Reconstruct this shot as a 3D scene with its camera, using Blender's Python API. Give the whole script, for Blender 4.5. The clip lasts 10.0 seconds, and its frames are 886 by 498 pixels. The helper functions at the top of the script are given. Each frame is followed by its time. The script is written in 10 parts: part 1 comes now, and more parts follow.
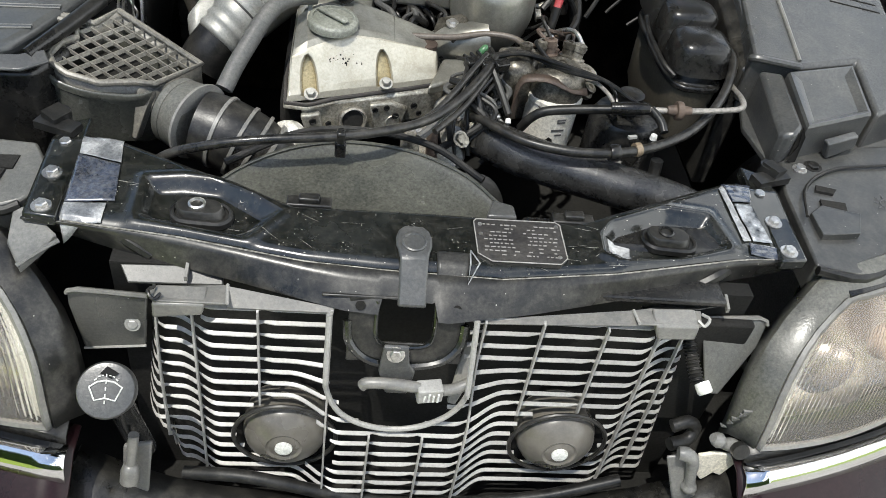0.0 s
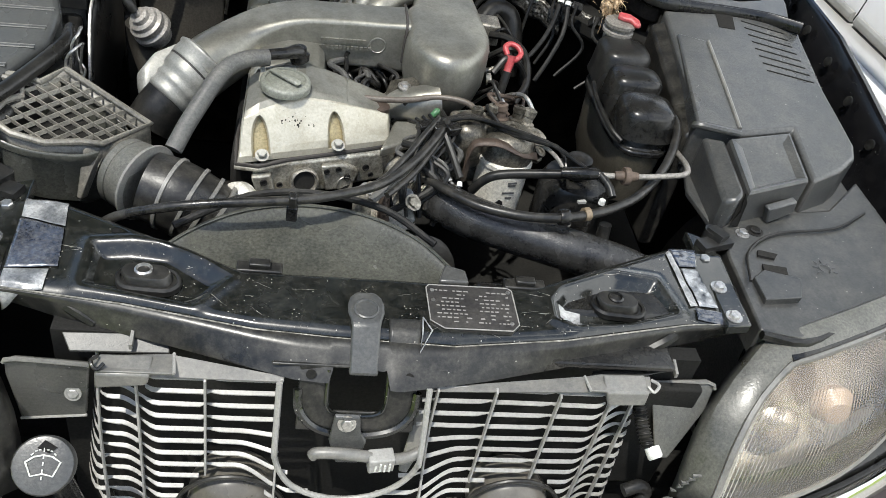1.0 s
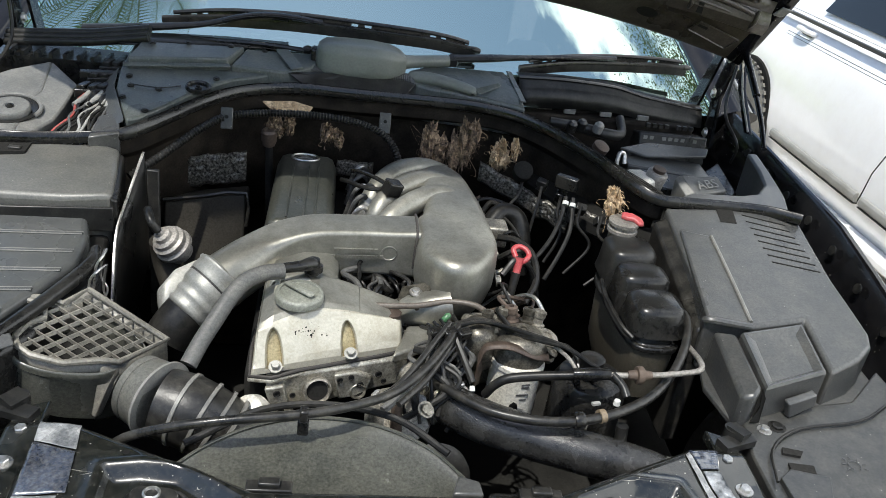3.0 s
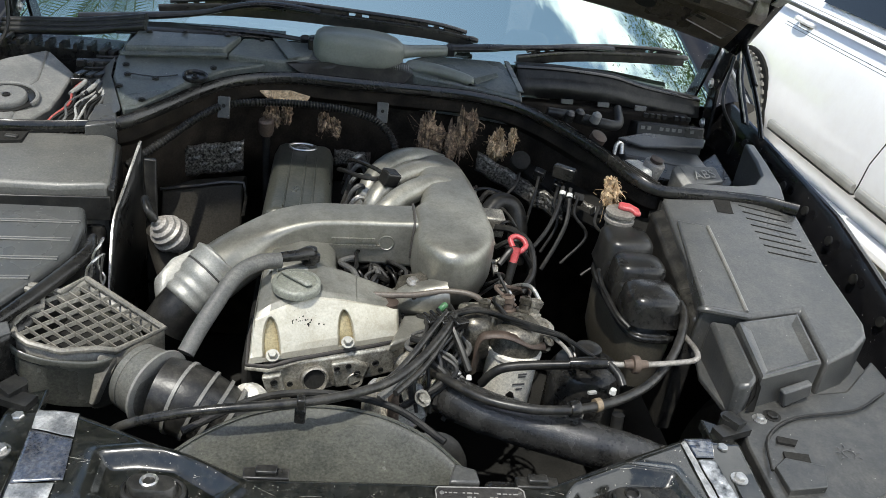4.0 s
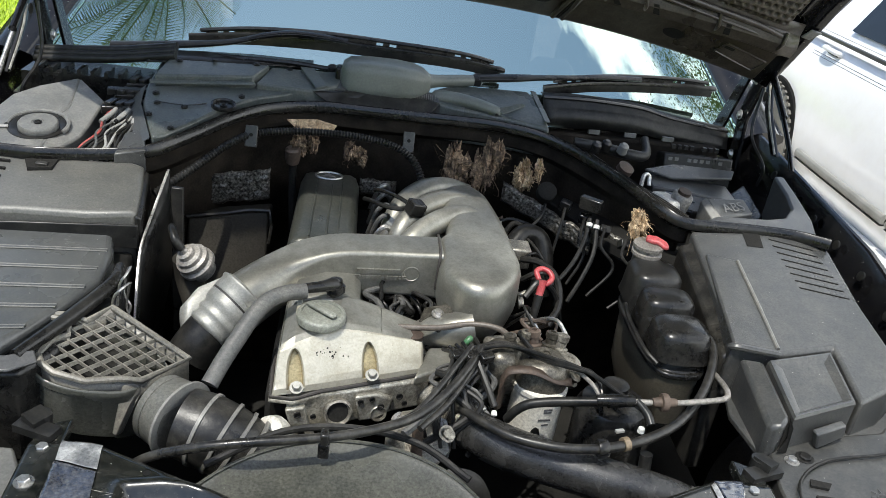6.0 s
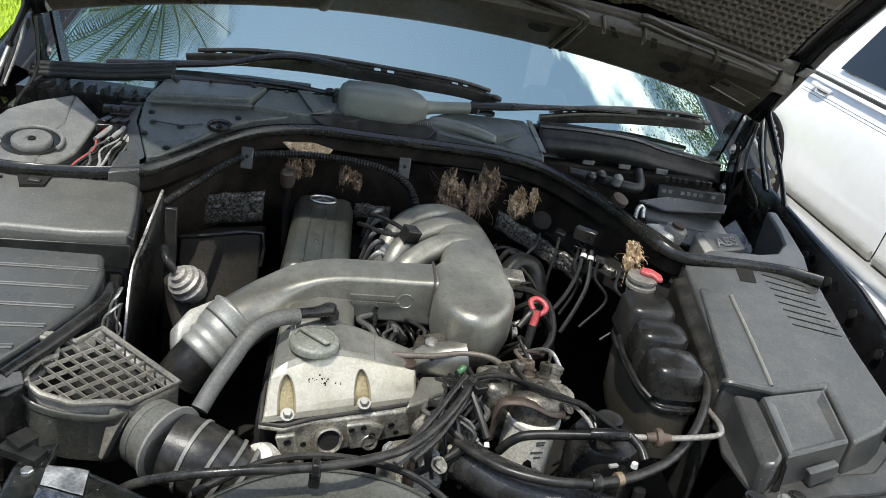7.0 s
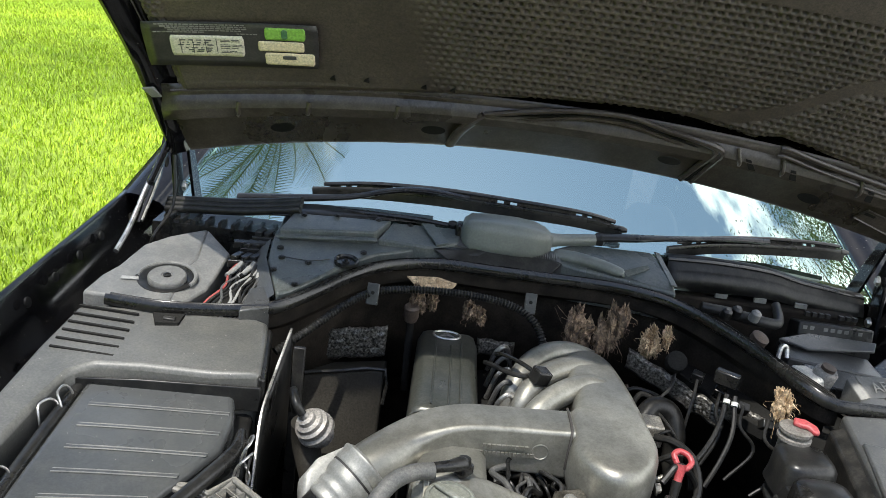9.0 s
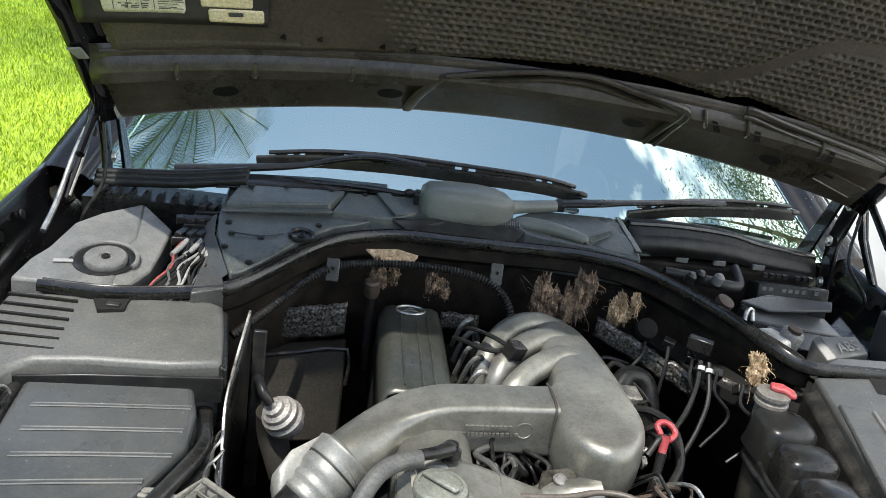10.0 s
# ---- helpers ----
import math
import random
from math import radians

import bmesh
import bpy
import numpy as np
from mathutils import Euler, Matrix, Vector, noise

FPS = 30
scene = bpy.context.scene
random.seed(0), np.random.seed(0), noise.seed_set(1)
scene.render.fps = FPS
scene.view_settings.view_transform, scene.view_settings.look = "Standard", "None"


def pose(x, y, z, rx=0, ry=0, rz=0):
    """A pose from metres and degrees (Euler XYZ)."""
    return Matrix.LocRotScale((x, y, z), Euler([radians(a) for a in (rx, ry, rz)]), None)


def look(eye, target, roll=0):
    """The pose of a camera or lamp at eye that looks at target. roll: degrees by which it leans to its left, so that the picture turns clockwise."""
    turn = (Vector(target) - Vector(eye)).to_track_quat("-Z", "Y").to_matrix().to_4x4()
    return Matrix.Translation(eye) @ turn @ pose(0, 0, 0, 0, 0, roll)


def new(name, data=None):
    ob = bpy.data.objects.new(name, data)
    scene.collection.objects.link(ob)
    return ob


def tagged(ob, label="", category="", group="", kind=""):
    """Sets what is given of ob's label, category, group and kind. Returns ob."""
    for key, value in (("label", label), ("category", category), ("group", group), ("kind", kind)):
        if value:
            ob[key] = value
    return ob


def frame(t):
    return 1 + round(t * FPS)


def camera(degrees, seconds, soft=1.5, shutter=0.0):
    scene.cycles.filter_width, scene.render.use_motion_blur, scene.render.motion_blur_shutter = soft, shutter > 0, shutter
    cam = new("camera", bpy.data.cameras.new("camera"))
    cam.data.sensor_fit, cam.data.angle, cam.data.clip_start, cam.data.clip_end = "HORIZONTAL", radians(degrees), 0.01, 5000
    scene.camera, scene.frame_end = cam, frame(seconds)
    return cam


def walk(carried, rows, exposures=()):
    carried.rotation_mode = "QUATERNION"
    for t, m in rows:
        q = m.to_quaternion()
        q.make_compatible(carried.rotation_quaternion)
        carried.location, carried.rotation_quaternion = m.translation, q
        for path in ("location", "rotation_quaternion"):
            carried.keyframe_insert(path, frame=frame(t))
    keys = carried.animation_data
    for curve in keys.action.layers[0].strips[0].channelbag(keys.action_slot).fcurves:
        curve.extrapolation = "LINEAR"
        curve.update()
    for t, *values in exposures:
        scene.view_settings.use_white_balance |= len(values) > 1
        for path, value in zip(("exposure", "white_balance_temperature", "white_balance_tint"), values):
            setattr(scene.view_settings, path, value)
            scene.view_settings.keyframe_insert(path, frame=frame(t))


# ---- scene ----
cam = camera(56.6, 10.0, soft=0.45)
PATH = [
    (0, (-0.1369, -0.8349, 1.547), (0.1225, 0.5976, 0.1789), 10.5),
    (0.2, (-0.1353, -0.8327, 1.548), (0.1025, 0.5968, 0.1698), 9.51),
    (0.5, (-0.136, -0.8275, 1.546), (0.1744, 0.5938, 0.1718), 10.4),
    (0.8, (-0.1402, -0.8195, 1.558), (0.2362, 0.6367, 0.2416), 12.6),
    (1, (-0.1452, -0.8135, 1.567), (0.2334, 0.6834, 0.2954), 13.3),
    (1.2, (-0.1419, -0.814, 1.576), (0.2435, 0.7252, 0.3628), 13),
    (1.5, (-0.1422, -0.8148, 1.589), (0.225, 0.8142, 0.4866), 10.7),
    (1.6, (-0.1404, -0.8137, 1.592), (0.2052, 0.8521, 0.5438), 9.7),
    (1.7, (-0.1408, -0.8132, 1.596), (0.1875, 0.8816, 0.5912), 8.92),
    (1.8, (-0.1412, -0.8128, 1.599), (0.1658, 0.9008, 0.6198), 8.59),
    (2, (-0.1419, -0.8117, 1.605), (0.1601, 0.9152, 0.6433), 8.53),
    (2.2, (-0.1404, -0.8108, 1.608), (0.1608, 0.9232, 0.6574), 8.21),
    (2.5, (-0.1376, -0.8086, 1.608), (0.179, 0.9379, 0.6888), 8.93),
    (2.7, (-0.1311, -0.8023, 1.607), (0.1571, 0.9526, 0.6901), 8.66),
    (4, (-0.1282, -0.806, 1.605), (0.1676, 0.9359, 0.6669), 8.91),
    (4.2, (-0.1276, -0.804, 1.602), (0.1575, 0.9389, 0.6642), 8.56),
    (4.5, (-0.1258, -0.7998, 1.598), (0.1211, 0.9359, 0.6396), 7.91),
    (5, (-0.1172, -0.7967, 1.608), (0.1491, 0.943, 0.6578), 6.63),
    (5.2, (-0.121, -0.7945, 1.61), (0.1459, 0.963, 0.694), 6.98),
    (5.5, (-0.1273, -0.7909, 1.612), (0.1203, 0.9699, 0.6979), 7.51),
    (7, (-0.1542, -0.7767, 1.616), (0.1153, 1.019, 0.7738), 10.5),
    (7.2, (-0.1572, -0.7685, 1.622), (0.1249, 1.027, 0.7884), 9.22),
    (7.5, (-0.1615, -0.7591, 1.635), (0.08189, 1.069, 0.8545), 7.69),
    (7.8, (-0.165, -0.757, 1.638), (0.02242, 1.092, 0.9), 7.16),
    (8, (-0.162, -0.7576, 1.64), (0.004993, 1.102, 0.9235), 7.77),
    (8.2, (-0.1798, -0.7505, 1.639), (-0.02361, 1.118, 0.945), 8.96),
    (8.5, (-0.2039, -0.7413, 1.634), (-0.1245, 1.137, 0.9527), 10.3),
    (8.8, (-0.2254, -0.7165, 1.642), (-0.1724, 1.175, 0.9939), 8.51),
    (9, (-0.2422, -0.6989, 1.646), (-0.2153, 1.195, 1.007), 8.09),
    (9.2, (-0.2666, -0.6768, 1.64), (-0.216, 1.212, 0.9868), 7.15),
    (9.5, (-0.3034, -0.6404, 1.639), (-0.1407, 1.241, 0.9737), 7.78),
    (9.8, (-0.3314, -0.6222, 1.613), (-0.1308, 1.256, 0.958), 7.87),
    (10, (-0.3462, -0.6051, 1.615), (-0.09566, 1.255, 0.9232), 8.9),
]
EXPO = 0.2
walk(cam, [(t, look(eye, target, roll)) for t, eye, target, roll in PATH], exposures=[(0, EXPO, 6400, 7), (7, EXPO, 6400, 7), (9, EXPO + 0.12, 6400, 8), (10, EXPO + 0.16, 6400, 8)])

# ---- world and sun ----
SUN = Vector((-0.27, -0.33, 1.0)).normalized()      # the way to the sun
world = bpy.data.worlds.new("world")
scene.world = world
world.use_nodes = True
wt = world.node_tree
wt.nodes.clear()
w_out = wt.nodes.new("ShaderNodeOutputWorld")
w_bg = wt.nodes.new("ShaderNodeBackground")
w_sky = wt.nodes.new("ShaderNodeTexSky")
w_sky.sky_type = "NISHITA"
w_sky.sun_disc = False
w_sky.sun_elevation = math.asin(SUN.z)
w_sky.sun_rotation = math.atan2(SUN.x, SUN.y)
w_sky.dust_density = 1.2
w_co = wt.nodes.new("ShaderNodeTexCoord")
w_noise = wt.nodes.new("ShaderNodeTexNoise")
w_noise.inputs["Scale"].default_value = 2.3
w_noise.inputs["Detail"].default_value = 7
w_noise.inputs["Roughness"].default_value = 0.55
w_ramp = wt.nodes.new("ShaderNodeValToRGB")
w_ramp.color_ramp.elements[0].position = 0.715
w_ramp.color_ramp.elements[0].color = (0.05, 0.05, 0.05, 1)
w_ramp.color_ramp.elements[1].position = 0.77
w_sep = wt.nodes.new("ShaderNodeSeparateXYZ")           # clouds bank up in the east
w_east = wt.nodes.new("ShaderNodeMath")
w_east.operation = "MULTIPLY_ADD"
w_east.inputs[1].default_value = 0.50
w_mix = wt.nodes.new("ShaderNodeMixRGB")
w_mix.inputs[2].default_value = (11.5, 11.7, 12, 1)
wt.links.new(w_co.outputs["Generated"], w_noise.inputs["Vector"])
wt.links.new(w_co.outputs["Generated"], w_sep.inputs[0])
wt.links.new(w_sep.outputs[0], w_east.inputs[0])
wt.links.new(w_noise.outputs["Fac"], w_east.inputs[2])
wt.links.new(w_east.outputs[0], w_ramp.inputs[0])
wt.links.new(w_ramp.outputs[0], w_mix.inputs[0])
wt.links.new(w_sky.outputs[0], w_mix.inputs[1])
wt.links.new(w_mix.outputs[0], w_bg.inputs[0])
wt.links.new(w_bg.outputs[0], w_out.inputs[0])
w_bg.inputs[1].default_value = 0.21

sun = new("sun", bpy.data.lights.new("sun", "SUN"))
sun.data.energy = 4.2
sun.data.angle = radians(0.6)
sun.data.color = (1.0, 0.955, 0.88)
sun.matrix_world = look(SUN * 20, (0, 0, 0))

# ---- materials ----
def material(name, c1, c2=None, rough=0.5, metal=0.0, scale=6.0, bump=0.0, bscale=150.0, coat=0.0, dust=0.0, dustcol=(0.26, 0.24, 0.2),
             specks=0.0, rvar=0.12, island=0.0, spec=0.5, trans=0.0, sheen=0.0, grime=0.28):
    """A surface with broad stains, fine grain, settled dust and relief."""
    m = bpy.data.materials.new(name)
    m.use_nodes = True
    t = m.node_tree
    n, l = t.nodes, t.links
    b = n["Principled BSDF"]
    co = n.new("ShaderNodeTexCoord")
    big = n.new("ShaderNodeTexNoise")
    big.inputs["Scale"].default_value = scale
    big.inputs["Detail"].default_value = 6
    fine = n.new("ShaderNodeTexNoise")
    fine.inputs["Scale"].default_value = bscale
    fine.inputs["Detail"].default_value = 3
    l.new(co.outputs["Object"], big.inputs["Vector"])
    l.new(co.outputs["Object"], fine.inputs["Vector"])
    c2 = c2 or tuple(min(1, 1.6 * v + 0.004) for v in c1)
    r1 = n.new("ShaderNodeValToRGB")
    r1.color_ramp.elements[0].position, r1.color_ramp.elements[1].position = 0.36, 0.68
    r1.color_ramp.elements[0].color, r1.color_ramp.elements[1].color = (*c1, 1), (*c2, 1)
    l.new(big.outputs["Fac"], r1.inputs[0])
    col = r1.outputs[0]
    if dust:
        mid = n.new("ShaderNodeTexNoise")
        mid.inputs["Scale"].default_value = scale * 6
        mid.inputs["Detail"].default_value = 9
        mid.inputs["Roughness"].default_value = 0.75
        l.new(co.outputs["Object"], mid.inputs["Vector"])
        rd = n.new("ShaderNodeMapRange")
        rd.inputs[1].default_value, rd.inputs[2].default_value, rd.inputs[4].default_value = 0.42, 0.72, dust
        l.new(mid.outputs["Fac"], rd.inputs[0])
        mx = n.new("ShaderNodeMixRGB")
        mx.inputs[2].default_value = (*dustcol, 1)
        l.new(rd.outputs[0], mx.inputs[0])
        l.new(col, mx.inputs[1])
        col = mx.outputs[0]
    if specks:
        vo = n.new("ShaderNodeTexVoronoi")
        vo.inputs["Scale"].default_value = 260
        l.new(co.outputs["Object"], vo.inputs["Vector"])
        keep = n.new("ShaderNodeMath")
        keep.operation = "LESS_THAN"
        keep.inputs[1].default_value = 0.22
        l.new(vo.outputs["Distance"], keep.inputs[0])
        pick = n.new("ShaderNodeSeparateColor")
        l.new(vo.outputs["Color"], pick.inputs[0])
        rare = n.new("ShaderNodeMath")
        rare.operation = "GREATER_THAN"
        rare.inputs[1].default_value = 1 - specks
        l.new(pick.outputs[0], rare.inputs[0])
        both = n.new("ShaderNodeMath")
        both.operation = "MULTIPLY"
        l.new(keep.outputs[0], both.inputs[0])
        l.new(rare.outputs[0], both.inputs[1])
        ms = n.new("ShaderNodeMixRGB")
        ms.inputs[2].default_value = (0.3, 0.285, 0.25, 1)
        l.new(both.outputs[0], ms.inputs[0])
        l.new(col, ms.inputs[1])
        col = ms.outputs[0]
    if grime:
        gn = n.new("ShaderNodeTexNoise")
        gn.inputs["Scale"].default_value = 230
        gn.inputs["Detail"].default_value = 4
        gn.inputs["Roughness"].default_value = 0.7
        l.new(co.outputs["Object"], gn.inputs["Vector"])
        gm = n.new("ShaderNodeMapRange")
        gm.inputs[1].default_value, gm.inputs[2].default_value = 0.32, 0.68
        gm.inputs[3].default_value, gm.inputs[4].default_value = max(0.1, 1 - 1.15 * grime), 1 + 1.15 * grime
        l.new(gn.outputs["Fac"], gm.inputs[0])
        gs = n.new("ShaderNodeHueSaturation")
        l.new(gm.outputs[0], gs.inputs["Value"])
        l.new(col, gs.inputs["Color"])
        col = gs.outputs[0]
    if island:
        geo = n.new("ShaderNodeNewGeometry")
        hs = n.new("ShaderNodeHueSaturation")
        rr = n.new("ShaderNodeMapRange")
        rr.inputs[3].default_value, rr.inputs[4].default_value = 1 - island, 1 + island
        l.new(geo.outputs["Random Per Island"], rr.inputs[0])
        l.new(rr.outputs[0], hs.inputs["Value"])
        l.new(col, hs.inputs["Color"])
        col = hs.outputs[0]
    l.new(col, b.inputs["Base Color"])
    rv = n.new("ShaderNodeMapRange")
    rv.inputs[1].default_value, rv.inputs[2].default_value = 0.3, 0.7
    rv.inputs[3].default_value, rv.inputs[4].default_value = max(0.02, rough - rvar), min(1, rough + rvar)
    l.new(big.outputs["Fac"], rv.inputs[0])
    l.new(rv.outputs[0], b.inputs["Roughness"])
    b.inputs["Metallic"].default_value = metal
    b.inputs["Specular IOR Level"].default_value = spec
    b.inputs["Coat Weight"].default_value = coat
    b.inputs["Coat Roughness"].default_value = 0.06
    if trans:
        b.inputs["Transmission Weight"].default_value = trans
    if sheen:
        b.inputs["Sheen Weight"].default_value = sheen
    if bump:
        bp = n.new("ShaderNodeBump")
        bp.inputs["Strength"].default_value = bump
        bp.inputs["Distance"].default_value = 0.0006
        l.new(fine.outputs["Fac"], bp.inputs["Height"])
        l.new(bp.outputs[0], b.inputs["Normal"])
    return m


PLASTIC = material("dusty_black_plastic", (0.008, 0.008, 0.0075), (0.018, 0.0175, 0.0165), 0.34, bump=0.45, bscale=380, dust=0.14, rvar=0.12, spec=0.4)
PLASTIC_GREY = material("faded_black_plastic", (0.041, 0.042, 0.0415), (0.061, 0.0622, 0.061), 0.33, bump=0.5, bscale=420, dust=0.16, rvar=0.12, specks=0.010, scale=3, grime=0.24)
WING = material("dusty_black_panel_plastic", (0.022, 0.0225, 0.022), (0.036, 0.0365, 0.0355), 0.34, bump=0.5, bscale=420, dust=0.16, rvar=0.12, specks=0.012, scale=4, grime=0.24)
PLASTIC_DARK = material("black_plastic", (0.0065, 0.0065, 0.0065), (0.015, 0.015, 0.0145), 0.28, bump=0.2, bscale=300, dust=0.08, rvar=0.12, spec=0.35)
PLASTIC_BLUE = material("dusty_cowl_plastic", (0.050, 0.059, 0.057), (0.084, 0.097, 0.094), 0.32, bump=0.35, bscale=300, dust=0.26, rvar=0.12, scale=4, spec=0.4, specks=0.01)
PAINT = material("black_car_paint", (0.003, 0.003, 0.0035), (0.006, 0.006, 0.007), 0.16, coat=0.25, dust=0.02, specks=0.03, rvar=0.06, spec=0.3)
PAINT_DUSTY = material("dusty_black_paint", (0.0035, 0.0045, 0.0042), (0.009, 0.0105, 0.0098), 0.22, coat=0.3, dust=0.09, specks=0.05, rvar=0.12, scale=14, bump=0.2, bscale=90)
TAPE = material("shiny_blue_black_tape", (0.012, 0.017, 0.03), (0.05, 0.06, 0.085), 0.16, coat=1.0, bump=0.5, bscale=60, dust=0.3, scale=22, rvar=0.1)
TAPE_WORN = material("worn_silvery_tape", (0.13, 0.135, 0.14), (0.44, 0.44, 0.43), 0.26, metal=0.2, bump=0.7, bscale=60, scale=24, grime=0.3)
SCUFF_GLINT = material("scraped_paint_and_glints", (0.11, 0.105, 0.09), (0.34, 0.32, 0.28), 0.5, scale=60, grime=0.5)
STREAKED = material("streaked_foil_tape", (0.012, 0.016, 0.022), (0.40, 0.41, 0.42), 0.2, metal=0.3, bump=0.7, bscale=60, scale=55, grime=0.3)
MAROON = material("dark_maroon_bumper_paint", (0.009, 0.003, 0.004), (0.014, 0.005, 0.006), 0.3, coat=0.03, dust=0.02, rvar=0.08, spec=0.2)
RUBBER = material("black_rubber", (0.005, 0.005, 0.005), (0.013, 0.013, 0.0125), 0.4, bump=0.3, bscale=250, dust=0.10, spec=0.3)
HOSE = material("dusty_rubber_hose", (0.006, 0.006, 0.006), (0.018, 0.0175, 0.0165), 0.34, bump=0.4, bscale=300, dust=0.17, spec=0.4)
HOSE_GREY = material("grey_rubber_hose", (0.05, 0.05, 0.049), (0.095, 0.095, 0.09), 0.55, bump=0.2, bscale=260, dust=0.25)
HOSE_TAN = material("brown_grey_hose", (0.075, 0.06, 0.048), (0.13, 0.11, 0.092), 0.5, bump=0.2, bscale=260, dust=0.25)
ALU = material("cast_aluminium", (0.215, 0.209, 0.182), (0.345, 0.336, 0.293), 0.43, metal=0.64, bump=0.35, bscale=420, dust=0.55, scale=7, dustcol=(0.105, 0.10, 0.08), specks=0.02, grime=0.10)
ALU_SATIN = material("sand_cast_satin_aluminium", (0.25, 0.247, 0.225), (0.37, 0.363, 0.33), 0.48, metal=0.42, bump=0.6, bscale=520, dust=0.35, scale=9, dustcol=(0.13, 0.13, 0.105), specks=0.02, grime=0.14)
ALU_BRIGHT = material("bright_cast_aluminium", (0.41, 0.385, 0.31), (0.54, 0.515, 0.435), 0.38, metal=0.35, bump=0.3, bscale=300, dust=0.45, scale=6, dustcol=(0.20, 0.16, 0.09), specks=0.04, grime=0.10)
ALU_DIRTY = material("oily_dirty_aluminium", (0.16, 0.15, 0.125), (0.42, 0.39, 0.33), 0.42, metal=0.55, bump=0.6, bscale=120, dust=0.6, scale=30, dustcol=(0.035, 0.03, 0.022), grime=0.4)
COVER_DARK = material("grey_green_cover_paint", (0.035, 0.038, 0.031), (0.060, 0.062, 0.051), 0.36, metal=0.3, bump=0.3, bscale=300, dust=0.2)
CAP = material("olive_grey_cap_plastic", (0.15, 0.155, 0.13), (0.23, 0.235, 0.20), 0.4, bump=0.3, bscale=300, dust=0.3, dustcol=(0.08, 0.08, 0.065), scale=20)
STEEL = material("steel", (0.42, 0.41, 0.39), (0.6, 0.58, 0.55), 0.35, metal=0.9, bump=0.2, dust=0.15, scale=30)
CHROME = material("chrome", (0.5, 0.5, 0.51), (0.6, 0.6, 0.6), 0.07, metal=1.0, rvar=0.05, dust=0.08, grime=0.05)
RUST = material("brown_grey_steel", (0.05, 0.036, 0.028), (0.11, 0.08, 0.06), 0.6, metal=0.2, bump=0.6, bscale=160, scale=25)
GUARD = material("sun_faded_grey_plastic", (0.21, 0.206, 0.193), (0.35, 0.343, 0.322), 0.38, bump=0.3, bscale=250, dust=0.3, dustcol=(0.42, 0.4, 0.35), grime=0.15)
GUARD_CAP = material("dusty_grey_duct_plastic", (0.11, 0.108, 0.10), (0.18, 0.176, 0.163), 0.42, bump=0.3, bscale=250, dust=0.4, dustcol=(0.28, 0.26, 0.22), grime=0.15)
HORN = material("grey_horn_enamel", (0.085, 0.078, 0.066), (0.13, 0.12, 0.104), 0.3, dust=0.2, scale=12, rvar=0.08, grime=0.06)
WHITE = material("white_plastic", (0.55, 0.55, 0.51), (0.7, 0.7, 0.66), 0.4, dust=0.25)
FILTER = material("cream_filter_paint", (0.50, 0.48, 0.42), (0.62, 0.6, 0.54), 0.4, dust=0.35, dustcol=(0.14, 0.12, 0.09), scale=14)
TANK = material("yellowed_translucent_tank", (0.062, 0.056, 0.043), (0.10, 0.090, 0.068), 0.4, dust=0.3, dustcol=(0.06, 0.045, 0.03))
RED = material("red_plastic", (0.33, 0.035, 0.042), (0.42, 0.06, 0.065), 0.42, dust=0.3)
YELLOW = material("yellowed_clamp_plastic", (0.16, 0.12, 0.075), (0.26, 0.2, 0.13), 0.5, dust=0.4, dustcol=(0.05, 0.04, 0.03))
GREEN_WIRE = material("green_wire", (0.04, 0.13, 0.05), (0.08, 0.2, 0.1), 0.4, dust=0.3)
FUR = material("torn_fibre_insulation", (0.26, 0.17, 0.09), (0.55, 0.42, 0.27), 0.95, island=0.4, scale=60, grime=0.6)
FUR_DARK = material("sooty_fibre_insulation", (0.06, 0.038, 0.024), (0.34, 0.24, 0.155), 0.95, island=0.5, scale=70, grime=0.6)
LINER = material("brown_black_hood_liner", (0.040, 0.032, 0.025), (0.068, 0.054, 0.042), 0.55, bump=0.6, bscale=600, dust=0.28, dustcol=(0.13, 0.105, 0.07), scale=4, grime=0.4)
HOOD_IN = material("brown_black_inner_paint", (0.032, 0.025, 0.019), (0.052, 0.041, 0.032), 0.33, coat=0.08, dust=0.2, rvar=0.1, spec=0.4)
DARK = material("sooty_black", (0.010, 0.010, 0.0095), (0.024, 0.023, 0.021), 0.8, spec=0.1)
FIBRE = material("dirty_firewall_mat", (0.012, 0.010, 0.008), (0.034, 0.028, 0.022), 0.9, bump=0.8, bscale=180, scale=20, spec=0.1)
FOIL = material("perforated_heat_foil", (0.02, 0.018, 0.015), (0.20, 0.19, 0.168), 0.4, metal=0.5, bump=1.0, bscale=260, scale=170, grime=0.6)
LABEL_DARK = material("black_label", (0.02, 0.019, 0.019), (0.032, 0.03, 0.029), 0.35, dust=0.12)
LABEL_INK = material("pale_print", (0.17, 0.165, 0.15), (0.28, 0.27, 0.25), 0.6)
INK = material("dark_print", (0.05, 0.05, 0.05), (0.08, 0.08, 0.08), 0.6)
PAPER = material("yellowed_paper_sticker", (0.55, 0.51, 0.42), (0.64, 0.6, 0.5), 0.6)
PAPER_CREAM = material("cream_sticker", (0.66, 0.55, 0.36), (0.72, 0.62, 0.45), 0.6)
PAPER_GREEN = material("green_sticker", (0.2, 0.42, 0.06), (0.27, 0.5, 0.1), 0.55)
TYRE = material("dusty_tyre_rubber", (0.13, 0.125, 0.11), (0.21, 0.20, 0.175), 0.8, bump=0.3, dust=0.3)
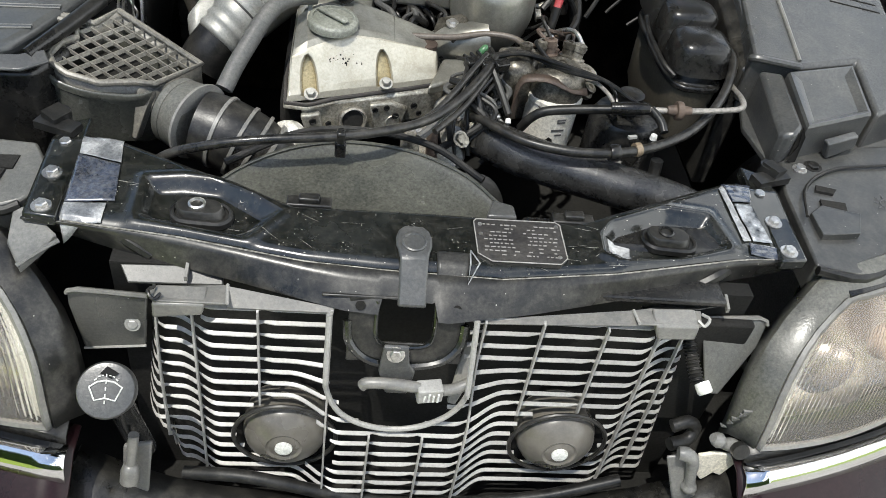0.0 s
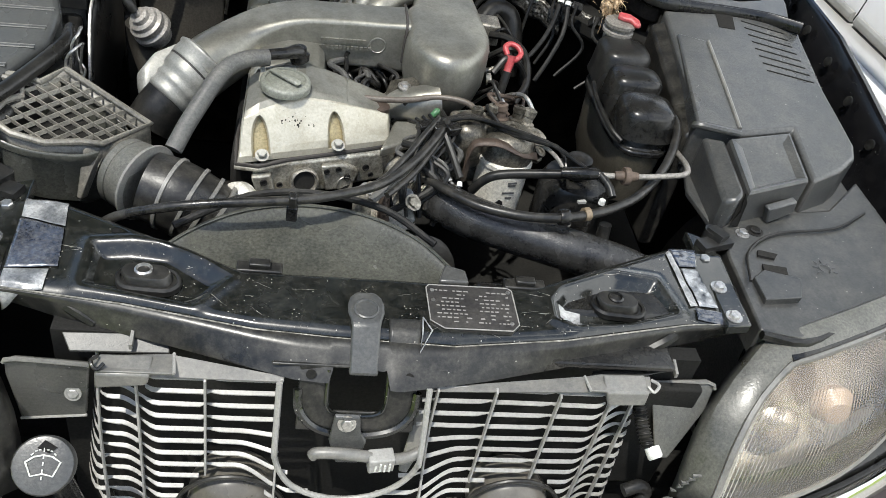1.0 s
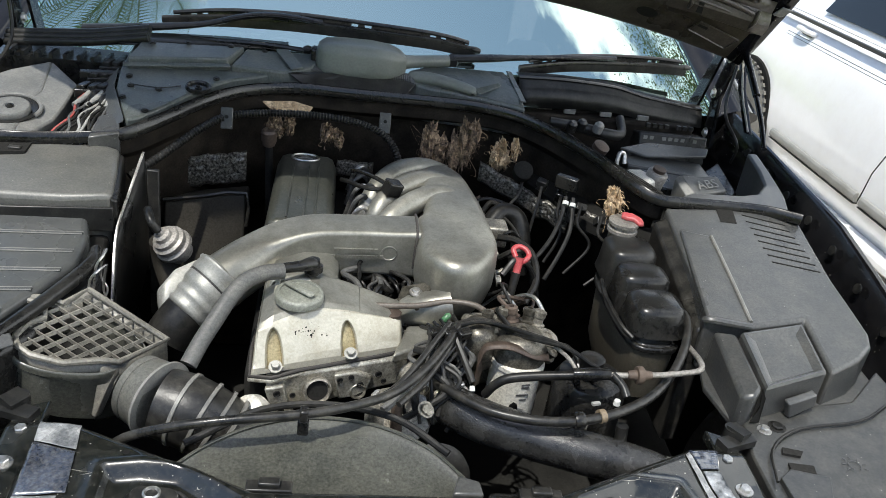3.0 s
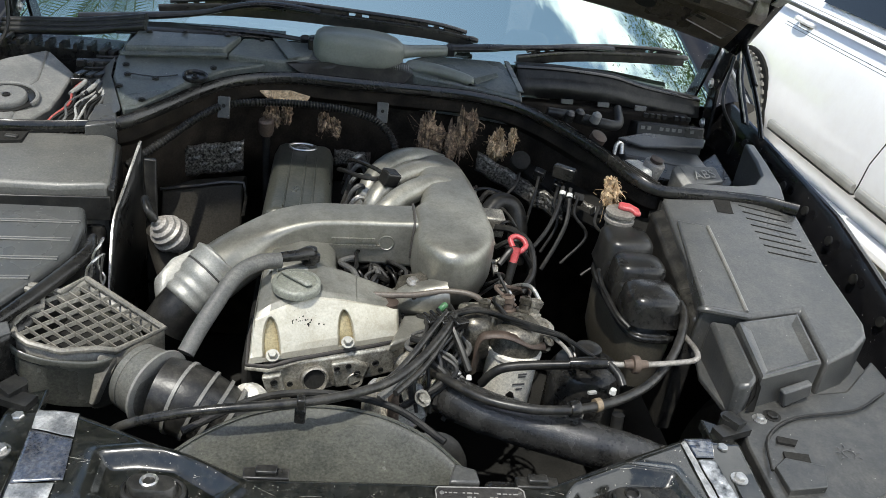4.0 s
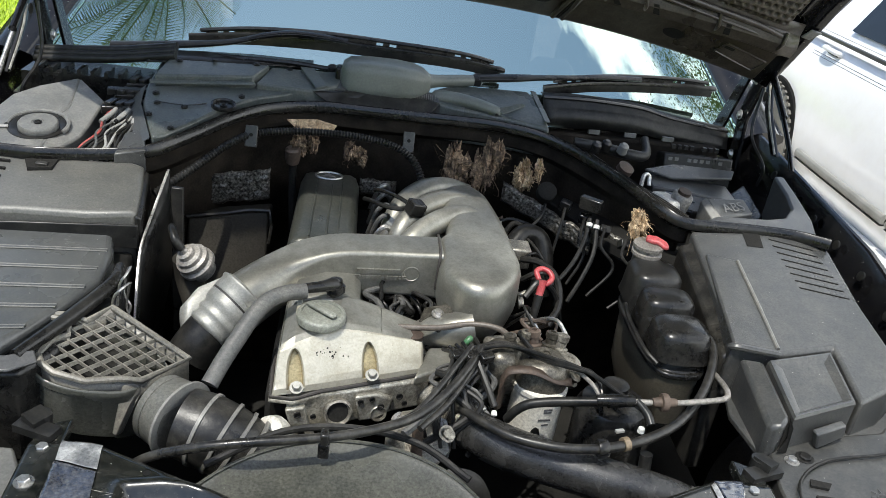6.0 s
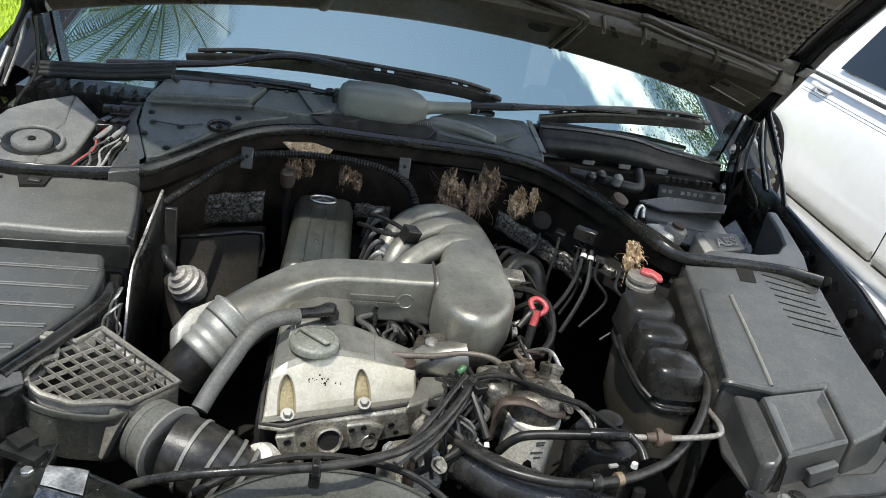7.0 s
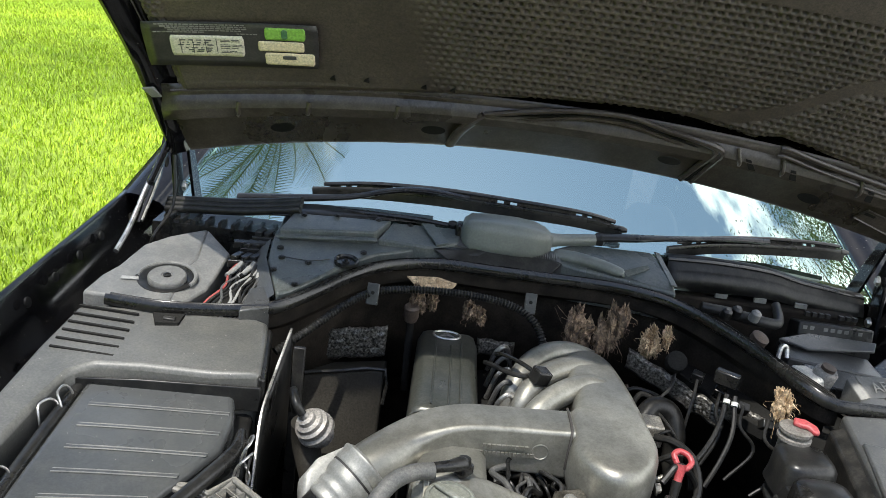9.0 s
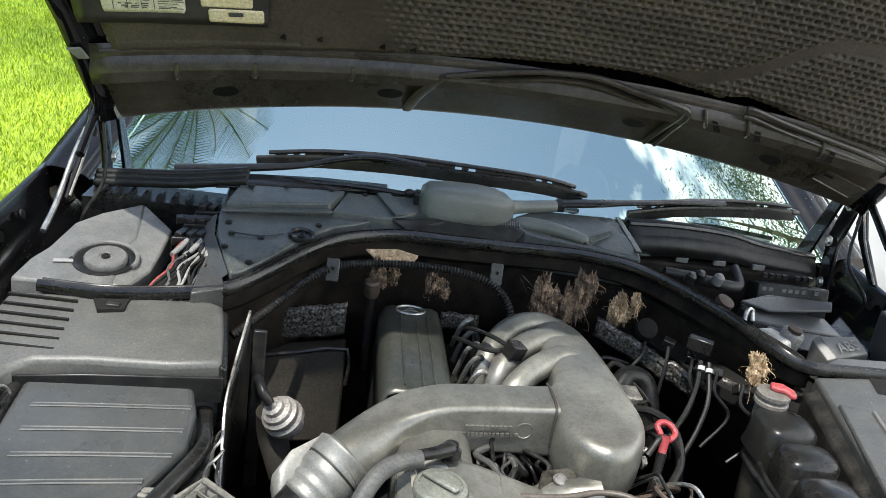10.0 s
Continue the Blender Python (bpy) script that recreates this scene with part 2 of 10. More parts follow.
CAR_WHITE = material("white_car_paint", (0.88, 0.875, 0.86), (0.91, 0.905, 0.89), 0.2, coat=0.8, dust=0.16, rvar=0.06, scale=1.6, dustcol=(0.62, 0.58, 0.52), grime=0.0)
CONCRETE = material("concrete", (0.40, 0.375, 0.335), (0.52, 0.495, 0.45), 0.9, bump=0.6, bscale=90, scale=1.5, dust=0.4)
SOIL = material("lawn_soil", (0.22, 0.32, 0.03), (0.34, 0.44, 0.05), 0.95, bump=1.0, bscale=60, scale=3)
GRASS = material("lawn_grass", (0.30, 0.44, 0.02), (0.46, 0.59, 0.035), 0.5, island=0.4, scale=0.6)
LEAF = material("tree_leaves", (0.05, 0.085, 0.02), (0.09, 0.14, 0.035), 0.5, island=0.35)
BARK = material("bark", (0.11, 0.085, 0.06), (0.2, 0.16, 0.12), 0.9, bump=1.0, bscale=40)
MOULDING = material("faded_side_moulding", (0.22, 0.22, 0.20), (0.34, 0.335, 0.31), 0.45, dust=0.3, grime=0.1)
TRIM = material("dark_car_trim", (0.03, 0.03, 0.03), (0.05, 0.05, 0.05), 0.4)
REFLECTOR = material("headlight_reflector", (0.46, 0.41, 0.35), (0.56, 0.51, 0.45), 0.25, metal=0.8, rvar=0.05)
AMBER = material("faded_amber_plastic", (0.30, 0.23, 0.17), (0.4, 0.31, 0.24), 0.35)
VALVE = material("dusty_pale_metal", (0.2, 0.185, 0.165), (0.33, 0.31, 0.28), 0.42, metal=0.3, bump=0.3, dust=0.45, scale=20, dustcol=(0.09, 0.075, 0.06), grime=0.35)
HEADER = material("sooty_grey_sheet", (0.018, 0.0165, 0.0135), (0.044, 0.040, 0.033), 0.6, bump=0.4, dust=0.12, dustcol=(0.05, 0.04, 0.03), spec=0.2)
GROOVE = material("oil_yellowed_metal", (0.22, 0.17, 0.07), (0.42, 0.36, 0.22), 0.4, metal=0.2, dust=0.3, dustcol=(0.05, 0.04, 0.02))
HOSE_RIB = material("woven_rubber_hose", (0.012, 0.012, 0.0118), (0.034, 0.033, 0.031), 0.24, bump=1.0, bscale=520, dust=0.22, dustcol=(0.10, 0.098, 0.09), scale=26, spec=0.5)
RED_LEAD = material("dull_red_lead", (0.26, 0.035, 0.03), (0.36, 0.06, 0.05), 0.5, dust=0.35)
FACE = material("dusty_front_face_paint", (0.008, 0.008, 0.0078), (0.02, 0.02, 0.019), 0.34, dust=0.18, specks=0.018, rvar=0.1, scale=6, bump=0.3, spec=0.4)
OILY = material("oil_blackened_casting", (0.045, 0.041, 0.032), (0.18, 0.165, 0.135), 0.38, metal=0.5, bump=0.7, bscale=110, dust=0.6, scale=34, dustcol=(0.02, 0.018, 0.014), grime=0.5)
LID = material("dusty_filter_lid_plastic", (0.044, 0.046, 0.046), (0.070, 0.073, 0.072), 0.23, bump=0.25, bscale=350, dust=0.10, rvar=0.08, scale=3, grime=0.10, specks=0.006)
POD = material("pale_grey_green_plastic", (0.105, 0.115, 0.102), (0.165, 0.178, 0.16), 0.40, bump=0.3, bscale=420, dust=0.2, scale=8, grime=0.12)
SEAL_RUBBER = material("glossy_black_seal_rubber", (0.003, 0.003, 0.003), (0.008, 0.008, 0.0078), 0.24, dust=0.08, scale=20, spec=0.5, rvar=0.1)
# Lightened black plastic: the intake cover's sky sheen is put into its colour.
LIGHT_PLASTIC = material("lightened_cover_plastic", (0.067, 0.067, 0.061), (0.110, 0.109, 0.100), 0.34, bump=0.5, bscale=420, dust=0.2, rvar=0.12, specks=0.01, scale=3, grime=0.2)
STRUT = material("dusty_pale_strut_plastic", (0.098, 0.098, 0.092), (0.17, 0.168, 0.158), 0.42, bump=0.3, bscale=250, dust=0.4, dustcol=(0.3, 0.285, 0.25), scale=7, grime=0.18)
SHROUD = material("dusty_olive_shroud_plastic", (0.040, 0.041, 0.035), (0.068, 0.069, 0.059), 0.24, bump=0.3, bscale=300, dust=0.3, dustcol=(0.13, 0.125, 0.10), scale=5, rvar=0.1)
DUCT = material("dusty_duct_rubber", (0.062, 0.062, 0.054), (0.115, 0.113, 0.10), 0.36, bump=0.4, bscale=260, dust=0.3, dustcol=(0.15, 0.14, 0.11), scale=12, spec=0.4)
TIMING = material("oily_bright_casting", (0.24, 0.225, 0.185), (0.56, 0.54, 0.47), 0.38, metal=0.5, bump=0.5, bscale=150, dust=0.75, dustcol=(0.06, 0.05, 0.035), scale=26, grime=0.3)
SEAM = material("dark_silicone_joint", (0.02, 0.018, 0.016), (0.05, 0.045, 0.04), 0.6)


def glass(name, tint, ior, rough=0.0, sheen=(1, 1, 1)):
    m = bpy.data.materials.new(name)
    m.use_nodes = True
    t = m.node_tree
    t.nodes.clear()
    out = t.nodes.new("ShaderNodeOutputMaterial")
    mix = t.nodes.new("ShaderNodeMixShader")
    fr = t.nodes.new("ShaderNodeFresnel")
    fr.inputs[0].default_value = ior
    tr = t.nodes.new("ShaderNodeBsdfTransparent")
    tr.inputs[0].default_value = (*tint, 1)
    gl = t.nodes.new("ShaderNodeBsdfGlossy")
    gl.inputs["Roughness"].default_value = rough
    gl.inputs["Color"].default_value = (*sheen, 1)
    t.links.new(fr.outputs[0], mix.inputs[0])
    t.links.new(tr.outputs[0], mix.inputs[1])
    t.links.new(gl.outputs[0], mix.inputs[2])
    t.links.new(mix.outputs[0], out.inputs[0])
    return m


WINDSCREEN = glass("reflective_windscreen_glass", (0.45, 0.5, 0.52), 14.0, sheen=(0.70, 0.85, 0.76))
SIDE_GLASS = glass("car_side_glass", (0.02, 0.024, 0.024), 1.6)
LENS = material("hazy_lamp_glass", (0.80, 0.75, 0.68), (0.86, 0.82, 0.76), 0.07, trans=0.9, rvar=0.03, dust=0.06, grime=0.0)

# ---- building helpers ----
def thing(name, base, label, category, group="", kind=""):
    ob = new(name)
    ob.empty_display_size = 0.05
    ob.matrix_world = Matrix.Translation(base)
    return tagged(ob, label, category, group, kind)


def part(name, bm, mat, parent=None, label="", bevel=0.0, seg=2, angle=40, solid=0.0, offset=-1.0, subdiv=0):
    """Link a bmesh as one mesh object, under a thing or a part."""
    me = bpy.data.meshes.new(name)
    bmesh.ops.recalc_face_normals(bm, faces=bm.faces)
    for f in bm.faces:
        f.smooth = True
    bm.to_mesh(me)
    bm.free()
    me.set_sharp_from_angle(angle=radians(angle))
    me.materials.append(mat)
    ob = new(name, me)
    if parent is not None:
        ob.parent = parent
        ob.matrix_parent_inverse = parent.matrix_basis.inverted()
    if solid:
        s = ob.modifiers.new("thickness", "SOLIDIFY")
        s.thickness, s.offset = solid, offset
    if subdiv:
        s = ob.modifiers.new("smooth", "SUBSURF")
        s.levels = s.render_levels = subdiv
    if bevel:
        s = ob.modifiers.new("edge", "BEVEL")
        s.width, s.segments, s.limit_method, s.angle_limit = bevel, seg, "ANGLE", radians(30)
        s.harden_normals = False
    if label:
        tagged(ob, label)
    return ob


def add_mesh(bm, verts, faces):
    vs = [bm.verts.new(v) for v in verts]
    for f in faces:
        try:
            bm.faces.new([vs[i] for i in f])
        except ValueError:
            pass
    return vs


def box(lo, hi, bm=None, turn=None):
    """A box between two corners; turn: a matrix about its middle."""
    bm = bm or bmesh.new()
    lo, hi = Vector(lo), Vector(hi)
    c = (lo + hi) / 2
    vs = []
    for i in range(8):
        v = Vector((hi.x if i & 1 else lo.x, hi.y if i & 2 else lo.y, hi.z if i & 4 else lo.z))
        if turn is not None:
            v = c + turn @ (v - c)
        vs.append(v)
    add_mesh(bm, vs, [(0, 2, 3, 1), (4, 5, 7, 6), (0, 1, 5, 4), (2, 6, 7, 3), (0, 4, 6, 2), (1, 3, 7, 5)])
    return bm


def rot(rx=0, ry=0, rz=0):
    return Euler([radians(a) for a in (rx, ry, rz)]).to_matrix()


def prism(poly, depth, bm=None):
    """A polygon in space pushed along the vector depth."""
    bm = bm or bmesh.new()
    n = len(poly)
    d = Vector(depth)
    vs = [Vector(p) for p in poly] + [Vector(p) + d for p in poly]
    faces = [tuple(range(n)), tuple(range(2 * n - 1, n - 1, -1))]
    faces += [(i, (i + 1) % n, n + (i + 1) % n, n + i) for i in range(n)]
    add_mesh(bm, vs, faces)
    return bm


def flat(poly, z0, z1, bm=None):
    """A plan outline of (x, y) or (x, y, top z), standing from z0 up to z1 or its own tops."""
    bm = bm or bmesh.new()
    n = len(poly)
    vs = [Vector((p[0], p[1], z0)) for p in poly] + [Vector((p[0], p[1], p[2] if len(p) > 2 else z1)) for p in poly]
    faces = [tuple(range(n - 1, -1, -1)), tuple(range(n, 2 * n))]
    faces += [(i, (i + 1) % n, n + (i + 1) % n, n + i) for i in range(n)]
    add_mesh(bm, vs, faces)
    return bm


def spline(pts, steps=6, closed=False):
    """Smooth line through the points; every point may carry further numbers."""
    p = [np.array(q, float) for q in pts]
    n = len(p)
    out = []
    last = n if closed else n - 1
    for i in range(last):
        a = p[(i - 1) % n] if closed or i > 0 else 2 * p[0] - p[1]
        b, c = p[i], p[(i + 1) % n]
        d = p[(i + 2) % n] if closed or i + 2 < n else 2 * p[-1] - p[-2]
        for k in range(steps):
            t = k / steps
            out.append(0.5 * (2 * b + (c - a) * t + (2 * a - 5 * b + 4 * c - d) * t * t + (3 * b - a - 3 * c + d) * t ** 3))
    if not closed:
        out.append(p[-1])
    return out


def tube(pts, r=None, n=12, steps=6, bm=None, ripple=None, squash=1.0, caps=True, up=None, square=2.0):
    """A pipe through points (x, y, z) or (x, y, z, radius). ripple: (depth, pitch, from, to) in metres and shares of the length."""
    bm = bm or bmesh.new()
    line = spline([(*q, r) if len(q) == 3 else q for q in pts], steps)
    if ripple:
        dense = []
        length = sum(np.linalg.norm(b[:3] - a[:3]) for a, b in zip(line, line[1:]))
        run = 0.0
        for a, b in zip(line, line[1:]):
            d = np.linalg.norm(b[:3] - a[:3])
            k = max(1, int(math.ceil(d / (ripple[1] / 6))))
            for i in range(k):
                q = a + (b - a) * i / k
                s = run + d * i / k
                if ripple[2] <= s / length <= ripple[3]:
                    q = q.copy()
                    q[3] += ripple[0] * math.cos(2 * math.pi * s / ripple[1])
                dense.append(q)
            run += d
        dense.append(line[-1])
        line = dense
    c = [Vector(q[:3]) for q in line]
    rings = []
    side = None
    for i, q in enumerate(line):
        d = (c[min(i + 1, len(c) - 1)] - c[max(i - 1, 0)]).normalized()
        if side is None:
            side = d.cross(Vector(up or (0, 0, 1)))
            if side.length < 1e-3:
                side = d.cross(Vector((1, 0, 0)))
        side = (side - d * side.dot(d)).normalized()
        other = d.cross(side)
        ring = []
        for k in range(n):
            ca, sa = math.cos(2 * math.pi * k / n), math.sin(2 * math.pi * k / n)
            ca, sa = math.copysign(abs(ca) ** (2 / square), ca), math.copysign(abs(sa) ** (2 / square), sa)
            ring.append(bm.verts.new(c[i] + float(q[3]) * (ca * side + squash * sa * other)))
        rings.append(ring)
    for a, b in zip(rings, rings[1:]):
        for k in range(n):
            bm.faces.new((a[k], a[(k + 1) % n], b[(k + 1) % n], b[k]))
    if caps:
        bm.faces.new(rings[0][::-1])
        bm.faces.new(rings[-1])
    return bm


def revolve(profile, at, axis=(0, 0, 1), n=28, bm=None):
    """A turned body: (radius, height) along the axis from the point at."""
    bm = bm or bmesh.new()
    q = Vector(axis).normalized().to_track_quat("Z", "Y").to_matrix()
    at = Vector(at)
    rings = []
    for r, h in profile:
        if r < 1e-6:
            rings.append([bm.verts.new(at + q @ Vector((0, 0, h)))])
        else:
            rings.append([bm.verts.new(at + q @ Vector((r * math.cos(2 * math.pi * k / n), r * math.sin(2 * math.pi * k / n), h))) for k in range(n)])
    for a, b in zip(rings, rings[1:]):
        for k in range(n):
            k2 = (k + 1) % n
            if len(a) == 1 and len(b) == 1:
                break
            if len(a) == 1:
                bm.faces.new((a[0], b[k2], b[k]))
            elif len(b) == 1:
                bm.faces.new((a[k], a[k2], b[0]))
            else:
                bm.faces.new((a[k], a[k2], b[k2], b[k]))
    for ring, flip in ((rings[0], True), (rings[-1], False)):
        if len(ring) > 2:
            bm.faces.new(ring[::-1] if flip else ring)
    return bm


def sheet(rows, bm=None, closed=False):
    """Quads over rows of points."""
    bm = bm or bmesh.new()
    g = [[bm.verts.new(p) for p in row] for row in rows]
    for a, b in zip(g, g[1:]):
        m = len(a)
        for k in range(m if closed else m - 1):
            bm.faces.new((a[k], a[(k + 1) % m], b[(k + 1) % m], b[k]))
    return bm


def loft(rings, bm=None):
    """Closed rings of points joined and capped."""
    bm = bm or bmesh.new()
    sheet_rows = [[Vector(p) for p in ring] for ring in rings]
    g = [[bm.verts.new(p) for p in row] for row in sheet_rows]
    for a, b in zip(g, g[1:]):
        m = len(a)
        for k in range(m):
            bm.faces.new((a[k], a[(k + 1) % m], b[(k + 1) % m], b[k]))
    bm.faces.new(g[0][::-1])
    bm.faces.new(g[-1])
    return bm


def rounded(hw, hh, r, seg=5):
    """A rounded rectangle about the origin."""
    out = []
    for cx, cy, a0 in ((hw - r, hh - r, 0), (r - hw, hh - r, 90), (r - hw, r - hh, 180), (hw - r, r - hh, 270)):
        for k in range(seg + 1):
            a = radians(a0 + 90 * k / seg)
            out.append((cx + r * math.cos(a), cy + r * math.sin(a)))
    return out


def pillow(outline, levels, bm=None):
    """A closed plan outline stacked at heights (z, inset) with a flat top."""
    pts = [Vector((p[0], p[1])) for p in outline]
    n = len(pts)
    area = sum(pts[i - 1].x * pts[i].y - pts[i].x * pts[i - 1].y for i in range(n))
    rings = []
    for z, inset in levels:
        ring = []
        for i in range(n):
            d = (pts[(i + 1) % n] - pts[i - 1]).normalized()
            m = Vector((-d.y, d.x)) * (1 if area > 0 else -1)
            q = pts[i] + m * inset
            ring.append((q.x, q.y, z))
        rings.append(ring)
    return loft(rings, bm)


def oval(cx, y, cz, rx, rz, n=24, e=2.0):
    """A ring in an upright plane y, rounder or squarer by e."""
    out = []
    for k in range(n):
        c, s = math.cos(2 * math.pi * k / n), math.sin(2 * math.pi * k / n)
        out.append((cx + rx * math.copysign(abs(c) ** (2 / e), c), y, cz + rz * math.copysign(abs(s) ** (2 / e), s)))
    return out


def bolt(parent, at, axis=(0, 0, 1), r=0.009, h=0.007, mat=None, name="bolt", washer=True):
    bm = bmesh.new()
    if washer:
        revolve([(r * 1.5, -0.001), (r * 1.5, 0.0015), (0, 0.0015)], at, axis, 16, bm)
    revolve([(r, 0.0), (r, h * 0.8), (r * 0.85, h), (0, h)], at, axis, 6, bm)
    return part(name, bm, mat or STEEL, parent, angle=25)


def arc(cx, cy, r, a0, a1, n, z):
    return [(cx + r * math.cos(radians(a0 + (a1 - a0) * i / n)), cy + r * math.sin(radians(a0 + (a1 - a0) * i / n)), z) for i in range(n + 1)]


def lettering(text, size, m, mat, parent, name="lettering"):
    cu = bpy.data.curves.new(name, "FONT")
    cu.body, cu.size, cu.extrude, cu.align_x, cu.align_y = text, size, 0.0006, "CENTER", "CENTER"
    tmp = bpy.data.objects.new(name, cu)
    scene.collection.objects.link(tmp)
    me = bpy.data.meshes.new_from_object(tmp.evaluated_get(bpy.context.evaluated_depsgraph_get()))
    bpy.data.objects.remove(tmp)
    bm = bmesh.new()
    bm.from_mesh(me)
    bm.transform(m)
    return part(name, bm, mat, parent)

# ---- the ground ----
bm = bmesh.new()
sheet([[(-300 + 50 * i, -300 + 50 * j, -0.01) for i in range(13)] for j in range(13)], bm)
tagged(part("ground", bm, SOIL), "green lawn ground reaching the horizon", "ground", kind="structure")
bm = flat([(-1.55, -9), (6.5, -9), (6.5, 11), (-1.55, 11)], -0.05, 0.0)
tagged(part("pavement", bm, CONCRETE, bevel=0.01), "pale concrete driveway slab under the cars", "driveway", kind="structure")


def lawn():
    rng = np.random.default_rng(4)
    n = 240000
    d = rng.random(n) ** 1.5
    x = -1.62 - 9.5 * d
    y = 0.5 + 17 * rng.random(n) ** 1.1
    a = rng.random(n) * 2 * np.pi
    h = (0.018 + 0.030 * rng.random(n)) * (1 + 0.6 * d)
    w = 0.0030 + 0.003 * d + 0.002 * (y / 17)
    lx, ly = np.cos(a + 1.3) * h * 0.9, np.sin(a + 1.3) * h * 0.9
    dx, dy = np.cos(a) * w, np.sin(a) * w
    v = np.empty((n, 5, 3))
    v[:, 0] = np.stack([x - dx, y - dy, np.full(n, -0.012)], 1)
    v[:, 1] = np.stack([x + dx, y + dy, np.full(n, -0.012)], 1)
    v[:, 2] = np.stack([x + dx * 0.8 + lx * 0.4, y + dy * 0.8 + ly * 0.4, h * 0.6], 1)
    v[:, 3] = np.stack([x - dx * 0.8 + lx * 0.4, y - dy * 0.8 + ly * 0.4, h * 0.6], 1)
    v[:, 4] = np.stack([x + lx, y + ly, h], 1)
    k = np.arange(n) * 5
    quads = np.stack([k, k + 1, k + 2, k + 3], 1)
    tris = np.stack([k + 3, k + 2, k + 4], 1)
    me = bpy.data.meshes.new("grass")
    me.from_pydata(v.reshape(-1, 3).tolist(), [], quads.tolist() + tris.tolist())
    me.materials.append(GRASS)
    tagged(new("grass", me), "bright green mown lawn grass beside the car", "grass", kind="stuff")


lawn()

# ---- the car's body ----
car = thing("car_body", (0, 1.6, 0), "black saloon car with its front grille taken out, on a driveway", "car")


def fender_x(y):
    return 0.83 + 0.212 * min(1, max(0, (y + 0.12) / 0.55)) ** 0.6 + 0.02 * max(0, y - 0.6)


def fender_z(y):
    return 0.80 + 0.150 * min(1, max(0, (y + 0.05) / 0.75)) + 0.06 * max(0, y - 0.7)


def car_shift(y):
    """The body sits a little off the lamps' middle line."""
    return -0.035 * min(1, max(0, y / 0.4))


def fender(s):
    ys = [-0.06, 0.02, 0.12, 0.25, 0.4, 0.55, 0.7, 0.85, 1.0, 1.15, 1.3, 1.45]
    rows = []
    for y in ys:
        x, z = fender_x(y), fender_z(y)
        x += 0.012
        prof = [(x - 0.137, z - 0.17), (x - 0.128, z - 0.145), (x - 0.092, z - 0.115), (x - 0.068, z - 0.066), (x - 0.056, z - 0.008), (x - 0.050, z - 0.001), (x - 0.043, z), (x - 0.034, z - 0.006),
                (x - 0.022, z - 0.025), (x - 0.006, z - 0.07), (x + 0.010, z - 0.2), (x + 0.003, z - 0.4), (x - 0.022, z - 0.6)]
        rows.append([(s * px + car_shift(y), y, pz) for px, pz in prof])
    f = part("fender", sheet(rows), PAINT, car, solid=0.002)
    # inner rail with its holes, and the splash wall below
    rows = []
    for y in [0.1, 0.3, 0.5, 0.7, 0.9, 1.1, 1.3]:
        x, z = fender_x(y) - 0.124, fender_z(y) - 0.165
        k = car_shift(y)
        rows.append([(s * x + k, y, z), (s * (x - 0.02) + k, y, z - 0.05), (s * (x - 0.06) + k, y, z - 0.35), (s * (x - 0.09) + k, y, 0.25)])
    part("inner_wing", sheet(rows), DARK, car, solid=0.003)
    for k in range(7):
        y = 0.42 + 0.12 * k
        bm = revolve([(0.011, -0.003), (0.011, 0.001), (0.008, 0.0015), (0, 0.001)], (s * (fender_x(y) - 0.064) + car_shift(y), y, fender_z(y) - 0.035), (-s, 0, 0.25), 14)
        part("grommet", bm, RUBBER, f)
    return f


for s in (-1, 1):
    fender(s)
    # outer flank behind the wheel arch, and the door side
    rows = []
    for y in [1.45, 1.9, 2.5, 3.2, 3.9, 4.5]:
        taper = 0.06 * max(0, (y - 3.2) / 1.3)
        rows.append([(s * (0.93 - taper) - 0.035, y, 1.0), (s * (1.03 - taper) - 0.035, y, 0.98), (s * (1.065 - taper) - 0.035, y, 0.78), (s * (1.05 - taper) - 0.035, y, 0.5), (s * (1.0 - taper) - 0.035, y, 0.25)])
    part("side_panel", sheet(rows), PAINT, car, solid=0.003)

# firewall, bulkhead and undertray
part("firewall", box((-0.80, 1.16, 0.22), (0.80, 1.2, 0.985)), FIBRE, car, bevel=0.006)
part("undertray", box((-0.93, -0.05, 0.2), (0.93, 1.2, 0.215)), DARK, car)
part("front_beam", box((-0.80, -0.2, 0.22), (0.80, 0.12, 0.3)), DARK, car, bevel=0.02)
part("condenser", box((-0.42, -0.075, 0.3), (0.45, -0.05, 0.765)), DARK, car, "dark condenser core behind the guard")

SEAL = [(-0.862, 0.785, 0.953), (-0.80, 0.776, 0.955), (-0.74, 0.772, 0.957), (-0.66, 0.789, 0.957), (-0.585, 0.803, 0.962), (-0.53, 0.822, 0.970), (-0.47, 0.885, 0.985), (-0.407, 0.965, 1.0),
        (-0.33, 1.03, 1.012), (-0.22, 1.068, 1.018), (-0.10, 1.070, 1.018), (0.02, 1.072, 1.018), (0.12, 1.074, 1.018), (0.20, 1.068, 1.018), (0.29, 1.045, 1.015), (0.355, 1.0, 1.008),
        (0.418, 0.93, 0.998), (0.477, 0.85, 0.985), (0.522, 0.765, 0.972), (0.566, 0.732, 0.962), (0.631, 0.730, 0.96), (0.722, 0.730, 0.96), (0.809, 0.719, 0.962), (0.868, 0.684, 0.965)]
line = [Vector(q) for q in spline(SEAL, 6)]
rows = []
for p in line[20:-22]:
    rows.append([p + Vector((0, 0.012, -0.006)), p + Vector((0, 0.014, -0.05)), p + Vector((0, 0.05, -0.07)), p + Vector((0, 0.055, -0.32))])
